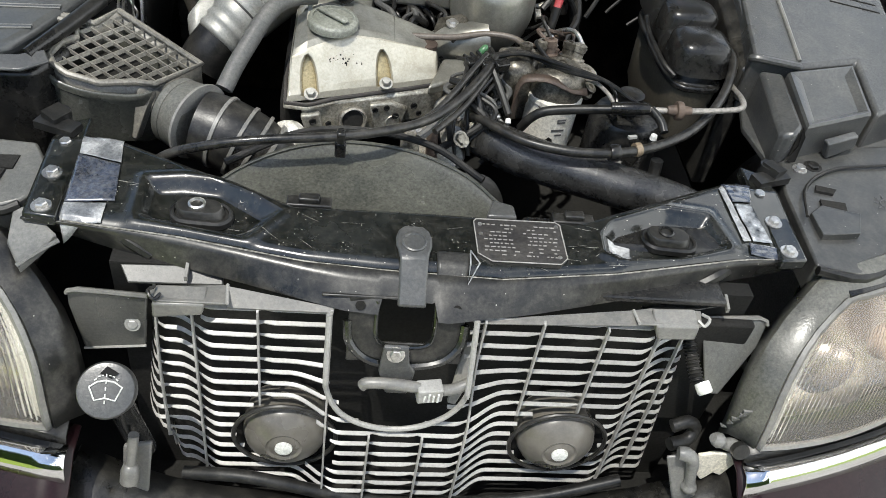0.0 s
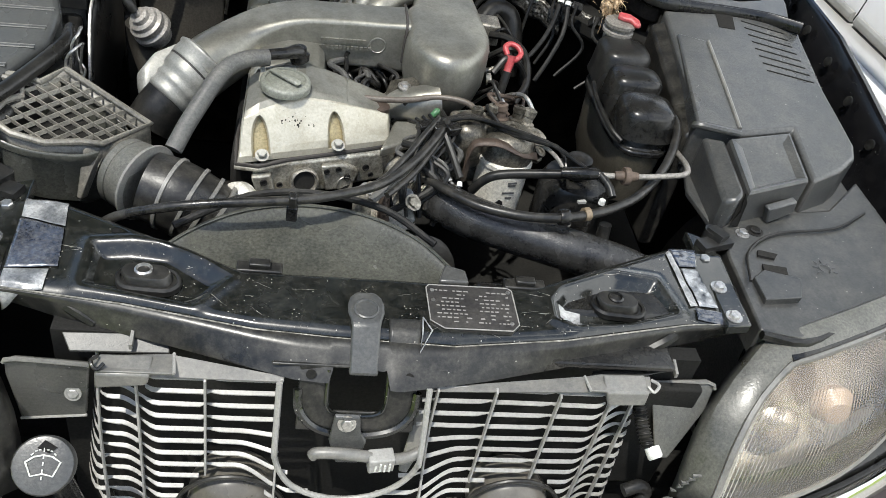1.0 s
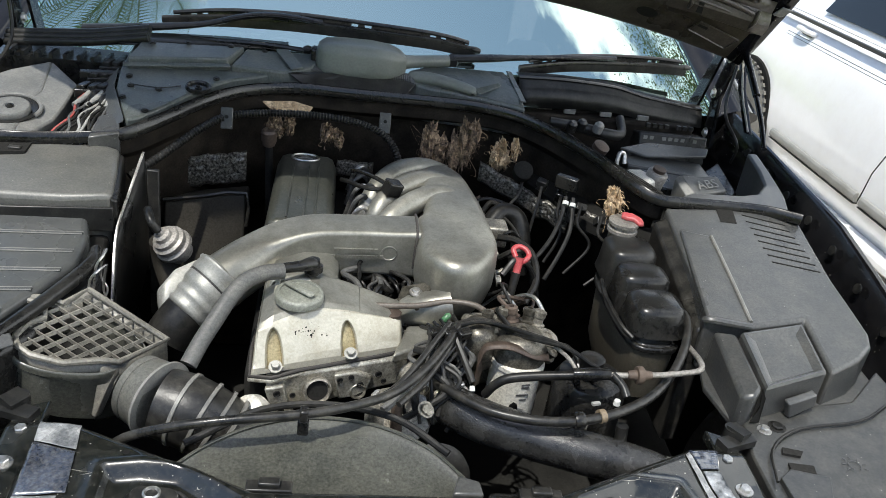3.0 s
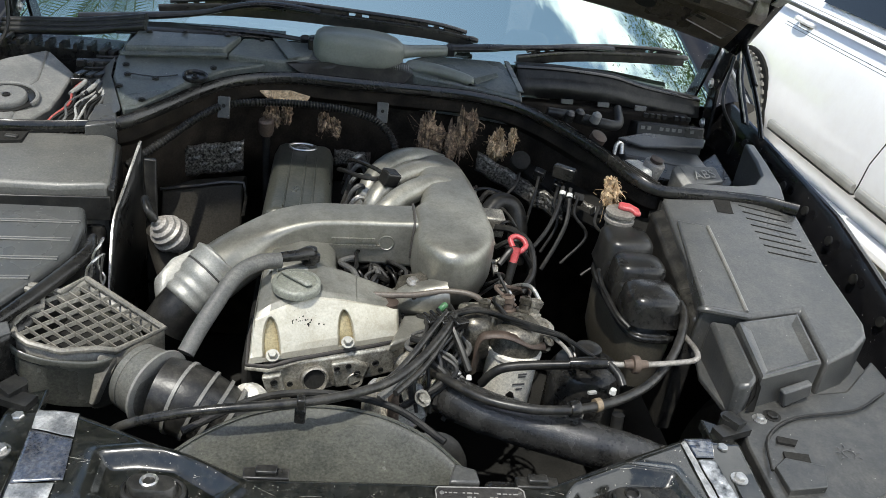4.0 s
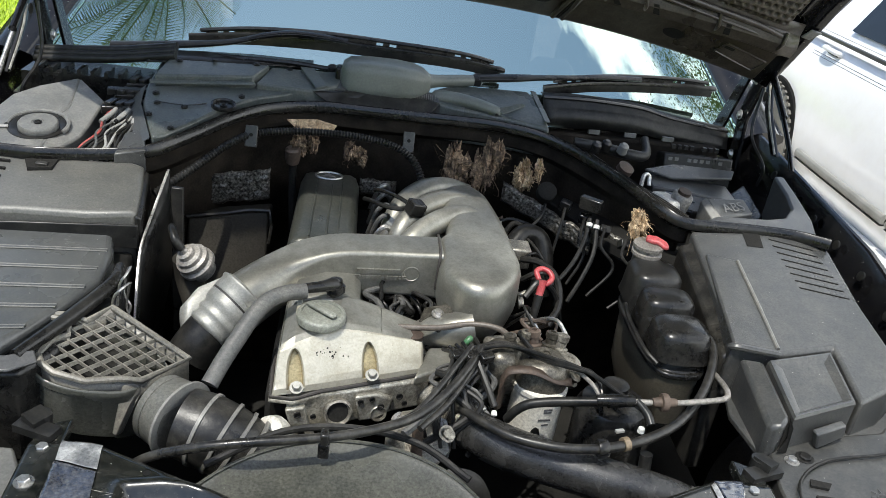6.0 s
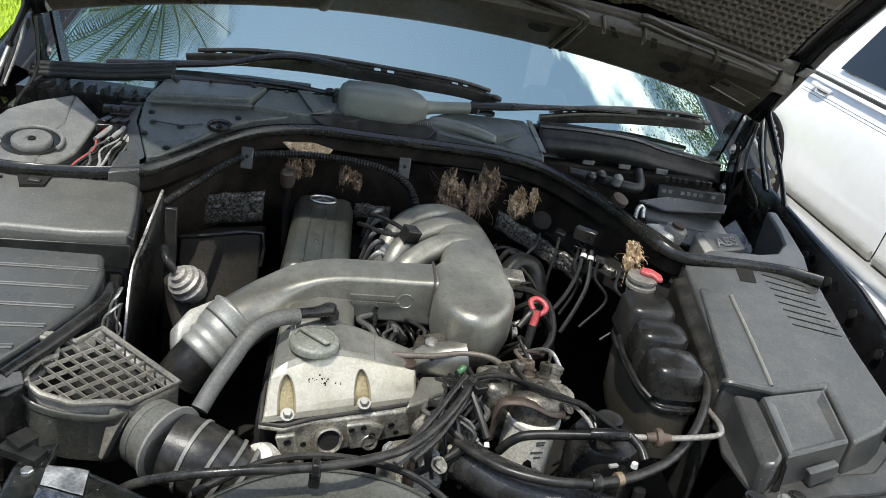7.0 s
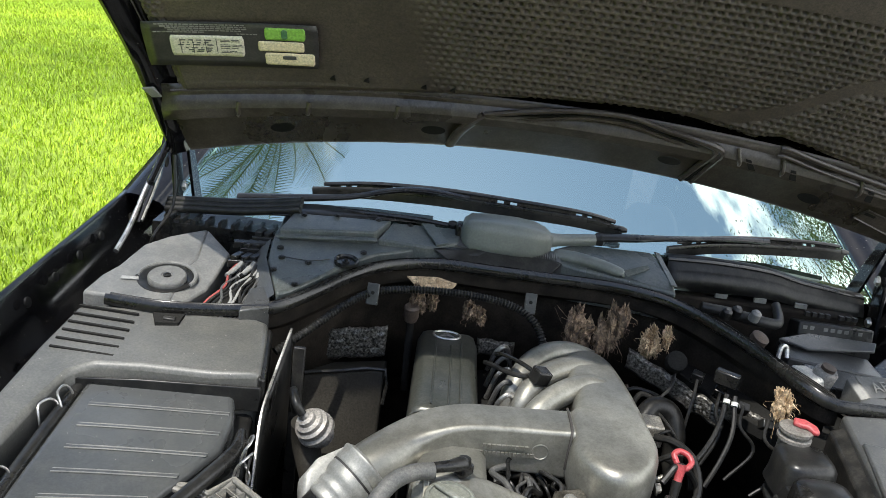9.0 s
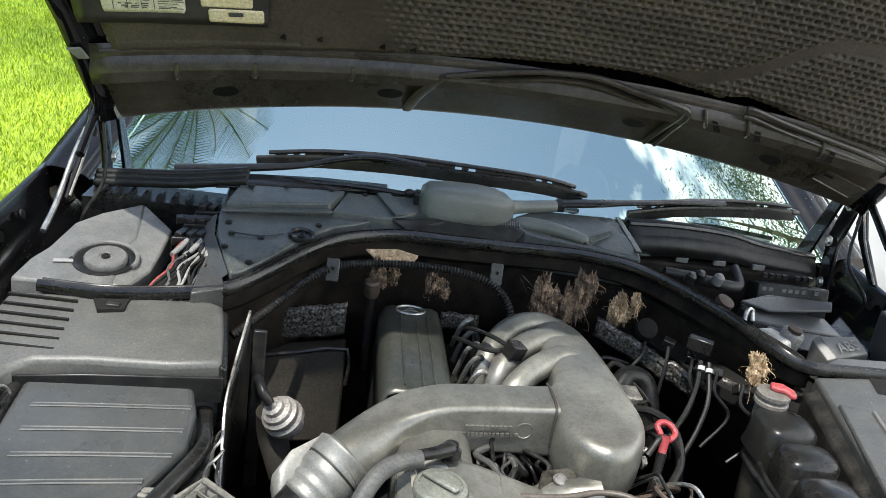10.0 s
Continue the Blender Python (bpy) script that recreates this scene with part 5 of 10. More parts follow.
# stamped ribs on the rear frame
for v_, w_, a_, b_ in ((0.080, 0.005, -0.84, -0.24), (0.148, 0.010, -0.84, -0.20), (0.080, 0.005, 0.42, 0.84)):
    part("frame_bead", tube([(*hood_at(a_ + (b_ - a_) * k / 8, v_, w_), 0.0035) for k in range(9)], n=6, steps=2), HOOD_IN, hood)
for u in (-0.70, -0.55, -0.36):
    part("frame_dimple", tube([(*hood_at(u, 0.090, 0.016), 0.005), (*hood_at(u + 0.003, 0.108, 0.029), 0.006), (*hood_at(u + 0.006, 0.128, 0.022), 0.005)], n=8), HOOD_IN, hood)
# a long twin ridge that turns down to the rear edge at both ends
part("stamped_rib", tube([(*hood_at(-0.235, 0.005, 0.006), 0.013), (*hood_at(-0.212, 0.065, 0.014), 0.014), (*hood_at(-0.17, 0.125, 0.024), 0.012)], n=8, squash=0.6), HOOD_IN, hood)
for du_ in (0.0, 0.024):
    part("stamped_rib", tube([(*hood_at(u + du_ * f, v, w), r) for u, v, w, r, f in ((0.270, 0.148, 0.026, 0.007, 0), (0.318, 0.140, 0.028, 0.008, 0.3), (0.331, 0.122, 0.026, 0.008, 0.6), (0.318, 0.065, 0.012, 0.007, 0.8), (0.296, 0.003, 0.006, 0.006, 1))], n=8), HOOD_IN, hood)
# Near-black tubes put the shade between the ribs into colour.
part("valley_shade", tube([(*hood_at(u, v, w), 0.006) for u, v, w in ((0.334, 0.112, 0.020), (0.329, 0.065, 0.009), (0.309, 0.006, 0.003))], n=6), DARK, hood)
rib = [(-0.17, 0.125), (-0.06, 0.152), (0.02, 0.168), (0.13, 0.174), (0.212, 0.155), (0.278, 0.145), (0.325, 0.137)]
part("stamped_rib", tube([(*hood_at(u, v, 0.024), 0.0105) for u, v in rib], n=8, squash=0.6), HOOD_IN, hood)
rib = [(-0.16, 0.108), (-0.054, 0.126), (0.049, 0.148), (0.137, 0.148), (0.218, 0.128), (0.288, 0.113), (0.317, 0.102)]
part("stamped_rib", tube([(*hood_at(u, v, 0.020), 0.0085) for u, v in rib], n=8, squash=0.6), HOOD_IN, hood)
part("valley_shade", tube([(*hood_at(u, v + 0.011, 0.022), 0.004) for u, v in rib], n=6, squash=0.6), DARK, hood)
for u0, u1 in ((0.378, 0.396), (0.479, 0.488), (0.657, 0.661), (0.825, 0.818)):
    part("stamped_rib", tube([(*hood_at(u0, 0.140, 0.018), 0.004), (*hood_at((u0 + u1) / 2, 0.118, 0.031), 0.005), (*hood_at(u1, 0.092, 0.018), 0.004)], n=8), HOOD_IN, hood)
    if u0 < 0.8:
        # Thin raised dark plate that paints the shade of a small dent.
        part("dent_shade", prism([hood_at(u0 + 0.020, 0.126, 0.0285), hood_at(u0 + 0.032, 0.126, 0.0285), hood_at(u1 + 0.034, 0.100, 0.0285), hood_at(u1 + 0.018, 0.100, 0.0285)], hood_at(0, 0, 0.001) - hood_at(0, 0, 0)), DARK, hood)
for dv, r in ((0.0, 0.0062), (-0.017, 0.004)):
    part("stamped_rib", tube([(*hood_at(u, v + dv, 0.020 + 0.004 * (dv < 0)), r) for u, v in ((0.459, 0.167), (0.478, 0.168), (0.551, 0.155), (0.651, 0.145), (0.753, 0.138), (0.814, 0.13))], n=8), HOOD_IN, hood)
pad = [(0.695, 0.036), (0.717, 0.064), (0.824, 0.052), (0.801, 0.021)]
part("stamped_pad", prism([hood_at(u, v, 0.003) for u, v in pad], hood_at(0, 0, 0.003) - hood_at(0, 0, 0)), HOOD_IN, hood, bevel=0.002)
part("pad_edge", tube([(*hood_at(u, v, 0.0065), 0.0028) for u, v in pad + pad[:1]], n=6, steps=1), HOOD_IN, hood)
part("pad_slot", prism([hood_at(0.716, 0.058, 0.0065), hood_at(0.740, 0.056, 0.0065), hood_at(0.738, 0.050, 0.0065), hood_at(0.713, 0.052, 0.0065)], hood_at(0, 0, 0.001) - hood_at(0, 0, 0)), DARK, hood)
for u, v in ((-0.61, 0.044), (-0.275, 0.044), (0.585, 0.044), (0.255, 0.05)):
    ring = [hood_at(u + 0.027 * math.cos(a), v + 0.013 * math.sin(a), 0.0) for a in [2 * math.pi * k / 24 for k in range(24)]]
    if u == 0.255:
        part("plug", prism(ring, hood_at(0, 0, 0.005) - hood_at(0, 0, 0)), RUBBER, hood, bevel=0.002)
    else:
        part("drain_hole", prism(ring, hood_at(0, 0, 0.0035) - hood_at(0, 0, 0)), DARK, hood, "oval hole in the frame")
# quilted liner
nu = 680
levels = [0.150 + 0.0023 * j for j in range(151)] + [0.50 + 0.022 * j for j in range(31)]
rows = []
for v in levels:
    row = []
    h = hood_half(v) - 0.075
    for i in range(nu + 1):
        u = h * (-1 + 2 * i / nu)
        low = float(np.interp(u, (-0.86, -0.6, -0.3, -0.06, 0.08, 0.20, 0.306, 0.40, 0.454, 0.516, 0.661, 0.826), (0.134, 0.140, 0.150, 0.170, 0.184, 0.190, 0.178, 0.165, 0.182, 0.172, 0.153, 0.136)))
        vv = max(v, low)
        cu, cv = (u + 0.25 * vv) / 0.0190, vv / 0.0150
        cu += 0.5 * (int(math.floor(cv)) % 2)
        du, dv = cu - math.floor(cu) - 0.5, cv - math.floor(cv) - 0.5
        dent = max(0, 1 - (abs(du) / 0.30) ** 4) * max(0, 1 - (abs(dv) / 0.30) ** 4) if v < 0.5 else 0
        # smooth pressed channels and the flat field round the label
        ch = min(0.8 * abs(vv - float(np.interp(u, (0.276, 0.368, 0.432, 0.494, 0.549, 0.628, 0.735, 0.823), (0.197, 0.223, 0.254, 0.315, 0.356, 0.368, 0.355, 0.336)))) if u > 0.25 else 9, abs(vv - 0.62 - 0.1 * u))
        flatw = min(1, max(0, (ch - 0.012) / 0.012))
        calm = min(1, max(0, (u + 0.30 + 0.25 * (vv - 0.2)) / 0.12)) if u > -0.82 else 0.7
        flatw *= 0.06 + 0.94 * calm if vv < 0.6 else 1
        edge = min(1, min(v - low, h - abs(u)) / 0.02) if v > low else 0
        wob = 0.006 * noise.noise(Vector((3 * u, 3 * vv, 0)))
        if -0.9 < u < -0.46 and 0.17 < vv < 0.36:
            wob = min(wob, 0.0)
        wv = 0.006 + 0.012 * max(0, edge) - 0.0105 * dent * flatw - 0.004 * (1 - flatw) + wob
        row.append(hood_at(u, vv, wv))
    rows.append(row)
part("liner", sheet(rows), LINER, hood, "quilted sound liner, brown-black and dusty", angle=70)
# label group on the liner
def hood_plate(u0, u1, v0, v1, w, mat, parent, name, label=""):
    rows = []
    for j in range(7):
        t = j / 6
        trim = 0.003 * (1 if j in (0, 6) else 0)
        rows.append([hood_at(u0 + trim + (u1 - u0 - 2 * trim) * i / 16, v0 + (v1 - v0) * t, w) for i in range(17)])
    return part(name, sheet(rows), mat, parent, label, solid=0.0012, offset=0)


sticker = thing("emission_label", tuple(hood_at(-0.66, 0.24, 0.022)), "black label with pale print and pasted stickers on the hood liner", "label")
hood_plate(-0.868, -0.520, 0.212, 0.322, 0.0225, LABEL_DARK, sticker, "label_sheet")
hood_plate(-0.815, -0.668, 0.238, 0.290, 0.0245, PAPER, sticker, "diagram_sticker", "yellowed sticker with a small diagram")
hood_plate(-0.625, -0.545, 0.284, 0.314, 0.0245, PAPER_GREEN, sticker, "green_sticker", "green sticker")
hood_plate(-0.640, -0.548, 0.255, 0.280, 0.0245, PAPER_CREAM, sticker, "cream_sticker", "plain cream sticker")
bs = hood_plate(-0.628, -0.528, 0.220, 0.251, 0.0245, PAPER_CREAM, sticker, "barcode_sticker", "cream sticker with a dark mark")
hood_plate(-0.592, -0.565, 0.236, 0.245, 0.0262, INK, bs, "mark_bar")
hood_plate(-0.592, -0.580, 0.288, 0.311, 0.0262, GREEN_WIRE, sticker, "green_band")
rl = random.Random(8)


def hood_bars(bm, u0, u1, v, hgt, w, lo, hi, gap):
    """A row of small bars for print that cannot be read."""
    u = u0
    while u < u1:
        w_ = rl.uniform(lo, hi)
        prism([hood_at(u, v, w), hood_at(u + w_, v, w), hood_at(u + w_, v + hgt, w), hood_at(u, v + hgt, w)], nn, bm)
        u += w_ + gap


bm = bmesh.new()
nn = hood_at(0, 0, 0.0006) - hood_at(0, 0, 0)
for v, u0, u1 in ((0.3155, -0.84, -0.665), (0.3105, -0.83, -0.66), (0.3060, -0.82, -0.66), (0.3010, -0.815, -0.675), (0.2965, -0.845, -0.75)):
    hood_bars(bm, u0, u1, v, 0.0025, 0.0238, 0.004, 0.012, 0.0022)
hood_bars(bm, -0.68, -0.648, 0.2945, 0.002, 0.0238, 0.004, 0.01, 0.002)
tagged(part("print", bm, LABEL_INK, sticker), kind="stuff")
bm = bmesh.new()
for v in (0.280, 0.2765, 0.268, 0.264, 0.259, 0.2515, 0.248):
    hood_bars(bm, -0.715, -0.68, v, 0.0011, 0.0258, 0.012, 0.03, 0.004)
for v, a, b in ((0.278, -0.795, -0.73), (0.272, -0.79, -0.735), (0.266, -0.80, -0.74), (0.258, -0.785, -0.735), (0.253, -0.78, -0.74), (0.249, -0.775, -0.742)):
    hood_bars(bm, a, b, v, 0.0022, 0.0258, 0.003, 0.014, 0.006)
for u in (-0.795, -0.77, -0.745, -0.723):
    prism([hood_at(u, 0.246, 0.0258), hood_at(u + 0.0012, 0.246, 0.0258), hood_at(u + 0.0012, 0.282, 0.0258), hood_at(u, 0.282, 0.0258)], nn, bm)
tagged(part("diagram", bm, INK, sticker), kind="stuff")
# torn spots of the liner
for u, v in ((-0.43, 0.185), (-0.50, 0.186), (-0.31, 0.178), (-0.25, 0.176)):
    part("tear", prism([hood_at(u, v, 0.016), hood_at(u + 0.012, v - 0.003, 0.016), hood_at(u + 0.010, v + 0.012, 0.02), hood_at(u + 0.002, v + 0.006, 0.02)], nn * 6), DARK, hood)
# hinges
for s in (-1, 1):
    hi = part("hinge", prism([(s * 0.875, 1.185, 1.20), (s * 0.875, 1.235, 1.195), (s * 0.875, 1.275, 1.06), (s * 0.875, 1.255, 0.92), (s * 0.875, 1.205, 0.92), (s * 0.875, 1.225, 1.05)], (s * 0.012, 0, 0)), PAINT, hood, "black pressed hinge with a gas strut", bevel=0.003)
    part("link", prism([(s * 0.85, 1.22, 1.17), (s * 0.85, 1.26, 1.17), (s * 0.85, 1.36, 0.98), (s * 0.85, 1.31, 0.96)], (s * 0.008, 0, 0)), PAINT, hi, bevel=0.002)
    part("gas_strut", tube([(s * 0.87, 1.14, 1.192), (s * 0.87, 1.08, 1.154), (s * 0.87, 1.03, 1.122)], 0.009, 12), PAINT, hi)
    part("strut_rod", tube([(s * 0.93, 1.262, 1.115), (s * 0.93, 1.178, 1.075), (s * 0.93, 1.07, 1.002), (s * 0.93, 0.992, 0.967)] if s < 0 else [(0.87, 1.045, 1.131), (0.865, 0.96, 1.077), (0.855, 0.895, 1.037)], 0.006, 10), STEEL if s < 0 else PAINT, hi, "thin strut rod")
    part("hinge_arm", prism([(s * 0.895, 1.215, 1.215), (s * 0.895, 1.245, 1.21), (s * 0.905, 1.20, 1.09), (s * 0.915, 1.12, 1.0), (s * 0.915, 1.09, 1.005), (s * 0.902, 1.165, 1.10)], (s * 0.010, 0, 0)), PAINT, hi, bevel=0.003)
    # Pale tube stands for the bright highlight along the black hinge arm.
    part("edge_highlight", tube([(s * 0.893, 1.214, 1.213), (s * 0.899, 1.163, 1.10), (s * 0.911, 1.092, 1.012)], 0.003, 6, 3), SCUFF_GLINT, hi, "pale edge painted as a highlight")
    part("hinge_slot", revolve([(0.012, 0), (0.012, 0.002), (0, 0.002)], (s * 0.892, 1.19, 1.13), (-s, 0, 0), 14), DARK, hi)
    for p in ((0.868, 1.215, 1.165), (0.868, 1.248, 1.06), (0.868, 1.232, 0.955)):
        bolt(hi, (s * p[0], p[1], p[2]), (-s, 0, 0), 0.009, 0.007)
    part("catch_plate", prism([tuple(hood_at(s * 0.857, 0.141, 0.016)), tuple(hood_at(s * 0.871, 0.163, 0.016)), tuple(hood_at(s * 0.898, 0.162, 0.015)), tuple(hood_at(s * 0.879, 0.141, 0.015))], (0, -0.004, -0.003)), STRUT, hi, bevel=0.002)
    part("wire", tube([(s * 0.86, 1.15, 1.16), (s * 0.85, 1.12, 1.05), (s * 0.87, 1.05, 0.99), (s * 0.885, 1.08, 0.93)], 0.004, 6), RUBBER, hi)

# ---- engine ----
engine = thing("engine", (-0.1, 0.6, 0.3), "six-cylinder engine with bright and grey-green valve cover", "engine")
tilt = 0.34


def crest(x):
    """Where the forward slope of the cover meets its top."""
    xs_ = (-0.222, -0.20, -0.149, -0.121, -0.083, -0.044, 0.006, 0.02)
    return float(np.interp(x, xs_, (0.318, 0.330, 0.360, 0.368, 0.375, 0.385, 0.400, 0.404))), float(np.interp(x, xs_, (0.842, 0.850, 0.860, 0.860, 0.855, 0.845, 0.830, 0.822)))


def cover_profile(x):
    yb = 0.280 + 0.372 * (x + 0.222)
    yr, zr = crest(x)
    yl = float(np.interp(x, (-0.222, -0.17, -0.144, -0.08, 0.008, 0.02), (0.287, 0.306, 0.316, 0.340, 0.376, 0.380)))
    zl = float(np.interp(x, (-0.222, -0.17, -0.144, -0.08, 0.008, 0.02), (0.800, 0.803, 0.806, 0.807, 0.803, 0.801)))
    hi_ = float(np.interp(x, (-0.222, -0.20, -0.13, -0.10, -0.08, 0.02), (0.850, 0.866, 0.873, 0.866, 0.860, 0.826)))
    return [(yb, 0.785), (yb + 0.002, 0.796), (yl, zl), (yr, zr), (yr + 0.014, 0.5 * (zr + hi_) + 0.002), (max(yr + 0.03, 0.418), hi_), (0.462, hi_ + 0.002)]


def scoop(x, v):
    """How deep the two bolt recesses lie at a spot of the forward slope."""
    for sx, top_ in ((-0.191, 0.93), (-0.071, 0.80)):
        w_ = 0.0145 * math.sqrt(max(0.0, 1 - (max(0, v - 0.2) / (top_ - 0.2)) ** 2)) if v < top_ else 0
        cx_ = sx - 0.010 * v * (1 if sx < -0.1 else 1.1)
        d = w_ - abs(x - cx_)
        if d > 0 and v > 0.03:
            k = min(1, d / 0.0050)
            return k * k * (3 - 2 * k)
    return 0.0


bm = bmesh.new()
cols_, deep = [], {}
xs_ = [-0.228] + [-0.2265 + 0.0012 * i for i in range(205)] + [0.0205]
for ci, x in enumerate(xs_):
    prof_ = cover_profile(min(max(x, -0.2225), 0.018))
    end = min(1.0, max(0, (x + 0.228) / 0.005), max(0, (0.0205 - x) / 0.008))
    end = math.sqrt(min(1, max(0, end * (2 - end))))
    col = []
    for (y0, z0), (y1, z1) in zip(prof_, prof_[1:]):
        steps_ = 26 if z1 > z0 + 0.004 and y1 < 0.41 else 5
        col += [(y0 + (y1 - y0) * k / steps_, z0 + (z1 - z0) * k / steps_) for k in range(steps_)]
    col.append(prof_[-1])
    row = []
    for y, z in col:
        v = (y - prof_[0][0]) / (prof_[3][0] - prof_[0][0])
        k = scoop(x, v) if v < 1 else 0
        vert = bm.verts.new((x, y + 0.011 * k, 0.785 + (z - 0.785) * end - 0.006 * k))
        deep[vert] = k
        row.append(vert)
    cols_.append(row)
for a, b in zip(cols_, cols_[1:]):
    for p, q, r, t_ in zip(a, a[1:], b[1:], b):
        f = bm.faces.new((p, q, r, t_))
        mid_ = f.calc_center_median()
        # Duller aluminium behind the crest: the slope's sunlit look is put into colour.
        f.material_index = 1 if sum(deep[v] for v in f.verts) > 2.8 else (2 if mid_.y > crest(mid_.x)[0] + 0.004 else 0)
fc = part("front_cover", bm, ALU_BRIGHT, engine, "cast aluminium front valve cover, sunlit slope coloured brighter, oil-stained", solid=0.003, angle=28)
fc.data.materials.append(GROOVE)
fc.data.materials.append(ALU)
lipz = [(-0.229, 0.46, 0.784), (-0.229, 0.282, 0.783), (-0.15, 0.305, 0.784), (-0.06, 0.339, 0.785), (0.004, 0.362, 0.787), (0.022, 0.378, 0.789), (0.026, 0.42, 0.79)]
part("cover_flange", tube([(x, y - 0.002, z) for x, y, z in lipz], 0.0034, 8, 2), SEAM, fc)
part("flange_lip", tube([(x, y - 0.003, z - 0.0065) for x, y, z in lipz], 0.0036, 8, 2), TIMING, fc)
part("pressed_mark", prism([(-0.205, 0.44, 0.873), (-0.197, 0.44, 0.874), (-0.194, 0.40, 0.874), (-0.204, 0.385, 0.871)], (0, 0, 0.004)), ALU_BRIGHT, fc, bevel=0.002)
for x, y, z in ((-0.190, 0.287, 0.799), (-0.070, 0.327, 0.805)):
    bolt(fc, (x, y + 0.004, z - 0.003), (0, -0.5, 1), 0.0075, 0.010, ALU_SATIN)
for k in range(26):
    q_ = random.Random(k * 7 + 1)
    x = -0.165 + 0.055 * q_.random()
    yb_, (yr_, zr_) = 0.280 + 0.372 * (x + 0.222), crest(x)
    v = 0.38 + 0.26 * q_.random()
    pr = cover_profile(x)
    y = pr[2][0] + (pr[3][0] - pr[2][0]) * v
    z = pr[2][1] + (pr[3][1] - pr[2][1]) * v
    part("soot_speck", revolve([(0.0006 + 0.0012 * q_.random(), 0), (0, 0.0006)], (x, y, z + 0.0001), (0, -0.7, 0.7), 6), DARK, fc)
# middle and rear cover
rows = []
for y in (0.44, 0.47, 0.55, 0.66):
    rows.append([(-0.228, y, 0.79), (-0.222, y, 0.845), (-0.210, y, 0.866), (-0.16, y, 0.8745), (-0.112, y, 0.868), (-0.098, y, 0.85), (-0.090, y, 0.79)])
part("middle_cover", sheet(rows), ALU, engine, solid=0.004, angle=60)
rows = []
for y, d in ((0.64, 0.0), (0.66, 0.004), (0.98, 0.006), (0.995, 0.002), (1.003, -0.02)):
    rows.append([(-0.248, y, 0.76), (-0.246, y, 0.85 + d), (-0.236, y, 0.872 + d), (-0.222, y, 0.878 + d), (-0.135, y, 0.878 + d), (-0.122, y, 0.872 + d), (-0.112, y, 0.85 + d), (-0.108, y, 0.76)])
rc = part("rear_cover", sheet(rows), COVER_DARK, engine, "grey-green painted rear cover with raised ribs", solid=0.004, angle=50)
for x in (-0.205, -0.172, -0.150):
    part("cover_rib", tube([(x, 0.66, 0.8835), (x, 0.94 if x != -0.172 else 0.92, 0.8845)], 0.0022, 6, 1), COVER_DARK, rc)
em = [(-0.183 + 0.030 * math.cos(a), 0.966 + 0.020 * math.sin(a), 0.8865) for a in [2 * math.pi * k / 30 for k in range(31)]]
eb = part("badge", prism([(p[0], p[1], 0.884) for p in em[:-1]], (0, 0, 0.0015)), COVER_DARK, rc, "oval badge with a plain bright ring")
part("badge_ring", tube(em, 0.0026, 8, 1), STEEL, eb)
part("badge_mark", prism([(-0.183, 0.978, 0.886), (-0.200, 0.958, 0.886), (-0.183, 0.963, 0.886), (-0.166, 0.958, 0.886)], (0, 0, 0.0015)), STEEL, eb)
bolt(rc, (-0.112, 0.70, 0.85), (1, 0, 1), 0.007, 0.006)
# oil filler cap
oc = part("oil_cap", revolve([(0.041, -0.006), (0.041, 0.003), (0.0395, 0.006), (0.036, 0.008), (0.033, 0.008), (0.032, 0.005), (0.026, 0.0045), (0, 0.0045)], (-0.162, 0.385, 0.876), (0, -0.03, 1), 36), CAP, engine, "grey-green oil filler cap with a grip bar")
part("grip", prism([(-0.19, 0.402, 0.883), (-0.181, 0.411, 0.883), (-0.135, 0.373, 0.883), (-0.143, 0.363, 0.883)], (0, 0, 0.007)), CAP, oc, bevel=0.004)
# breather elbow and hose
el = part("breather_elbow", tube([(-0.145, 0.455, 0.88, 0.013), (-0.146, 0.452, 0.898, 0.013), (-0.165, 0.44, 0.9, 0.010), (-0.195, 0.428, 0.9, 0.009)], n=12), PLASTIC_DARK, engine)
part("elbow_cap", revolve([(0.017, 0), (0.017, 0.01), (0.012, 0.012), (0.011, 0.022), (0, 0.023)], (-0.143, 0.457, 0.884), n=20), PLASTIC_DARK, el)
br = thing("breather_hose", (-0.32, 0.28, 0.77), "thick grey rubber breather hose bending down to the intake duct", "hose")
part("hose", tube([(-0.192, 0.424, 0.897), (-0.222, 0.412, 0.898), (-0.250, 0.393, 0.892), (-0.270, 0.367, 0.878), (-0.288, 0.335, 0.856), (-0.308, 0.304, 0.828), (-0.323, 0.275, 0.803)], 0.0138, 16), HOSE_GREY, br)
part("hose_end", revolve([(0.011, 0), (0.011, 0.018), (0, 0.018)], (-0.330, 0.262, 0.782), (-0.3, 0.5, 0.75), 14), DARK, br)
# head front, timing plate with lugs and holes
bm = bmesh.new()


def plate_pt(x, dz):
    return (x, 0.262 + tilt * (x + 0.22) + 0.012, 0.778 + dz)


part("head_front", prism([plate_pt(-0.205, 0.0), plate_pt(0.03, 0.004), plate_pt(0.03, -0.05), plate_pt(-0.03, -0.055), plate_pt(-0.12, -0.065), plate_pt(-0.185, -0.075), plate_pt(-0.20, -0.04)], (0, 0.16, 0)), TIMING, engine, "oily cast head front", bevel=0.004)
part("front_lug", prism([(0.0, 0.335, 0.80), (0.085, 0.39, 0.80), (0.10, 0.44, 0.80), (0.03, 0.43, 0.80)], (0, 0, -0.02)), ALU, engine, bevel=0.005)
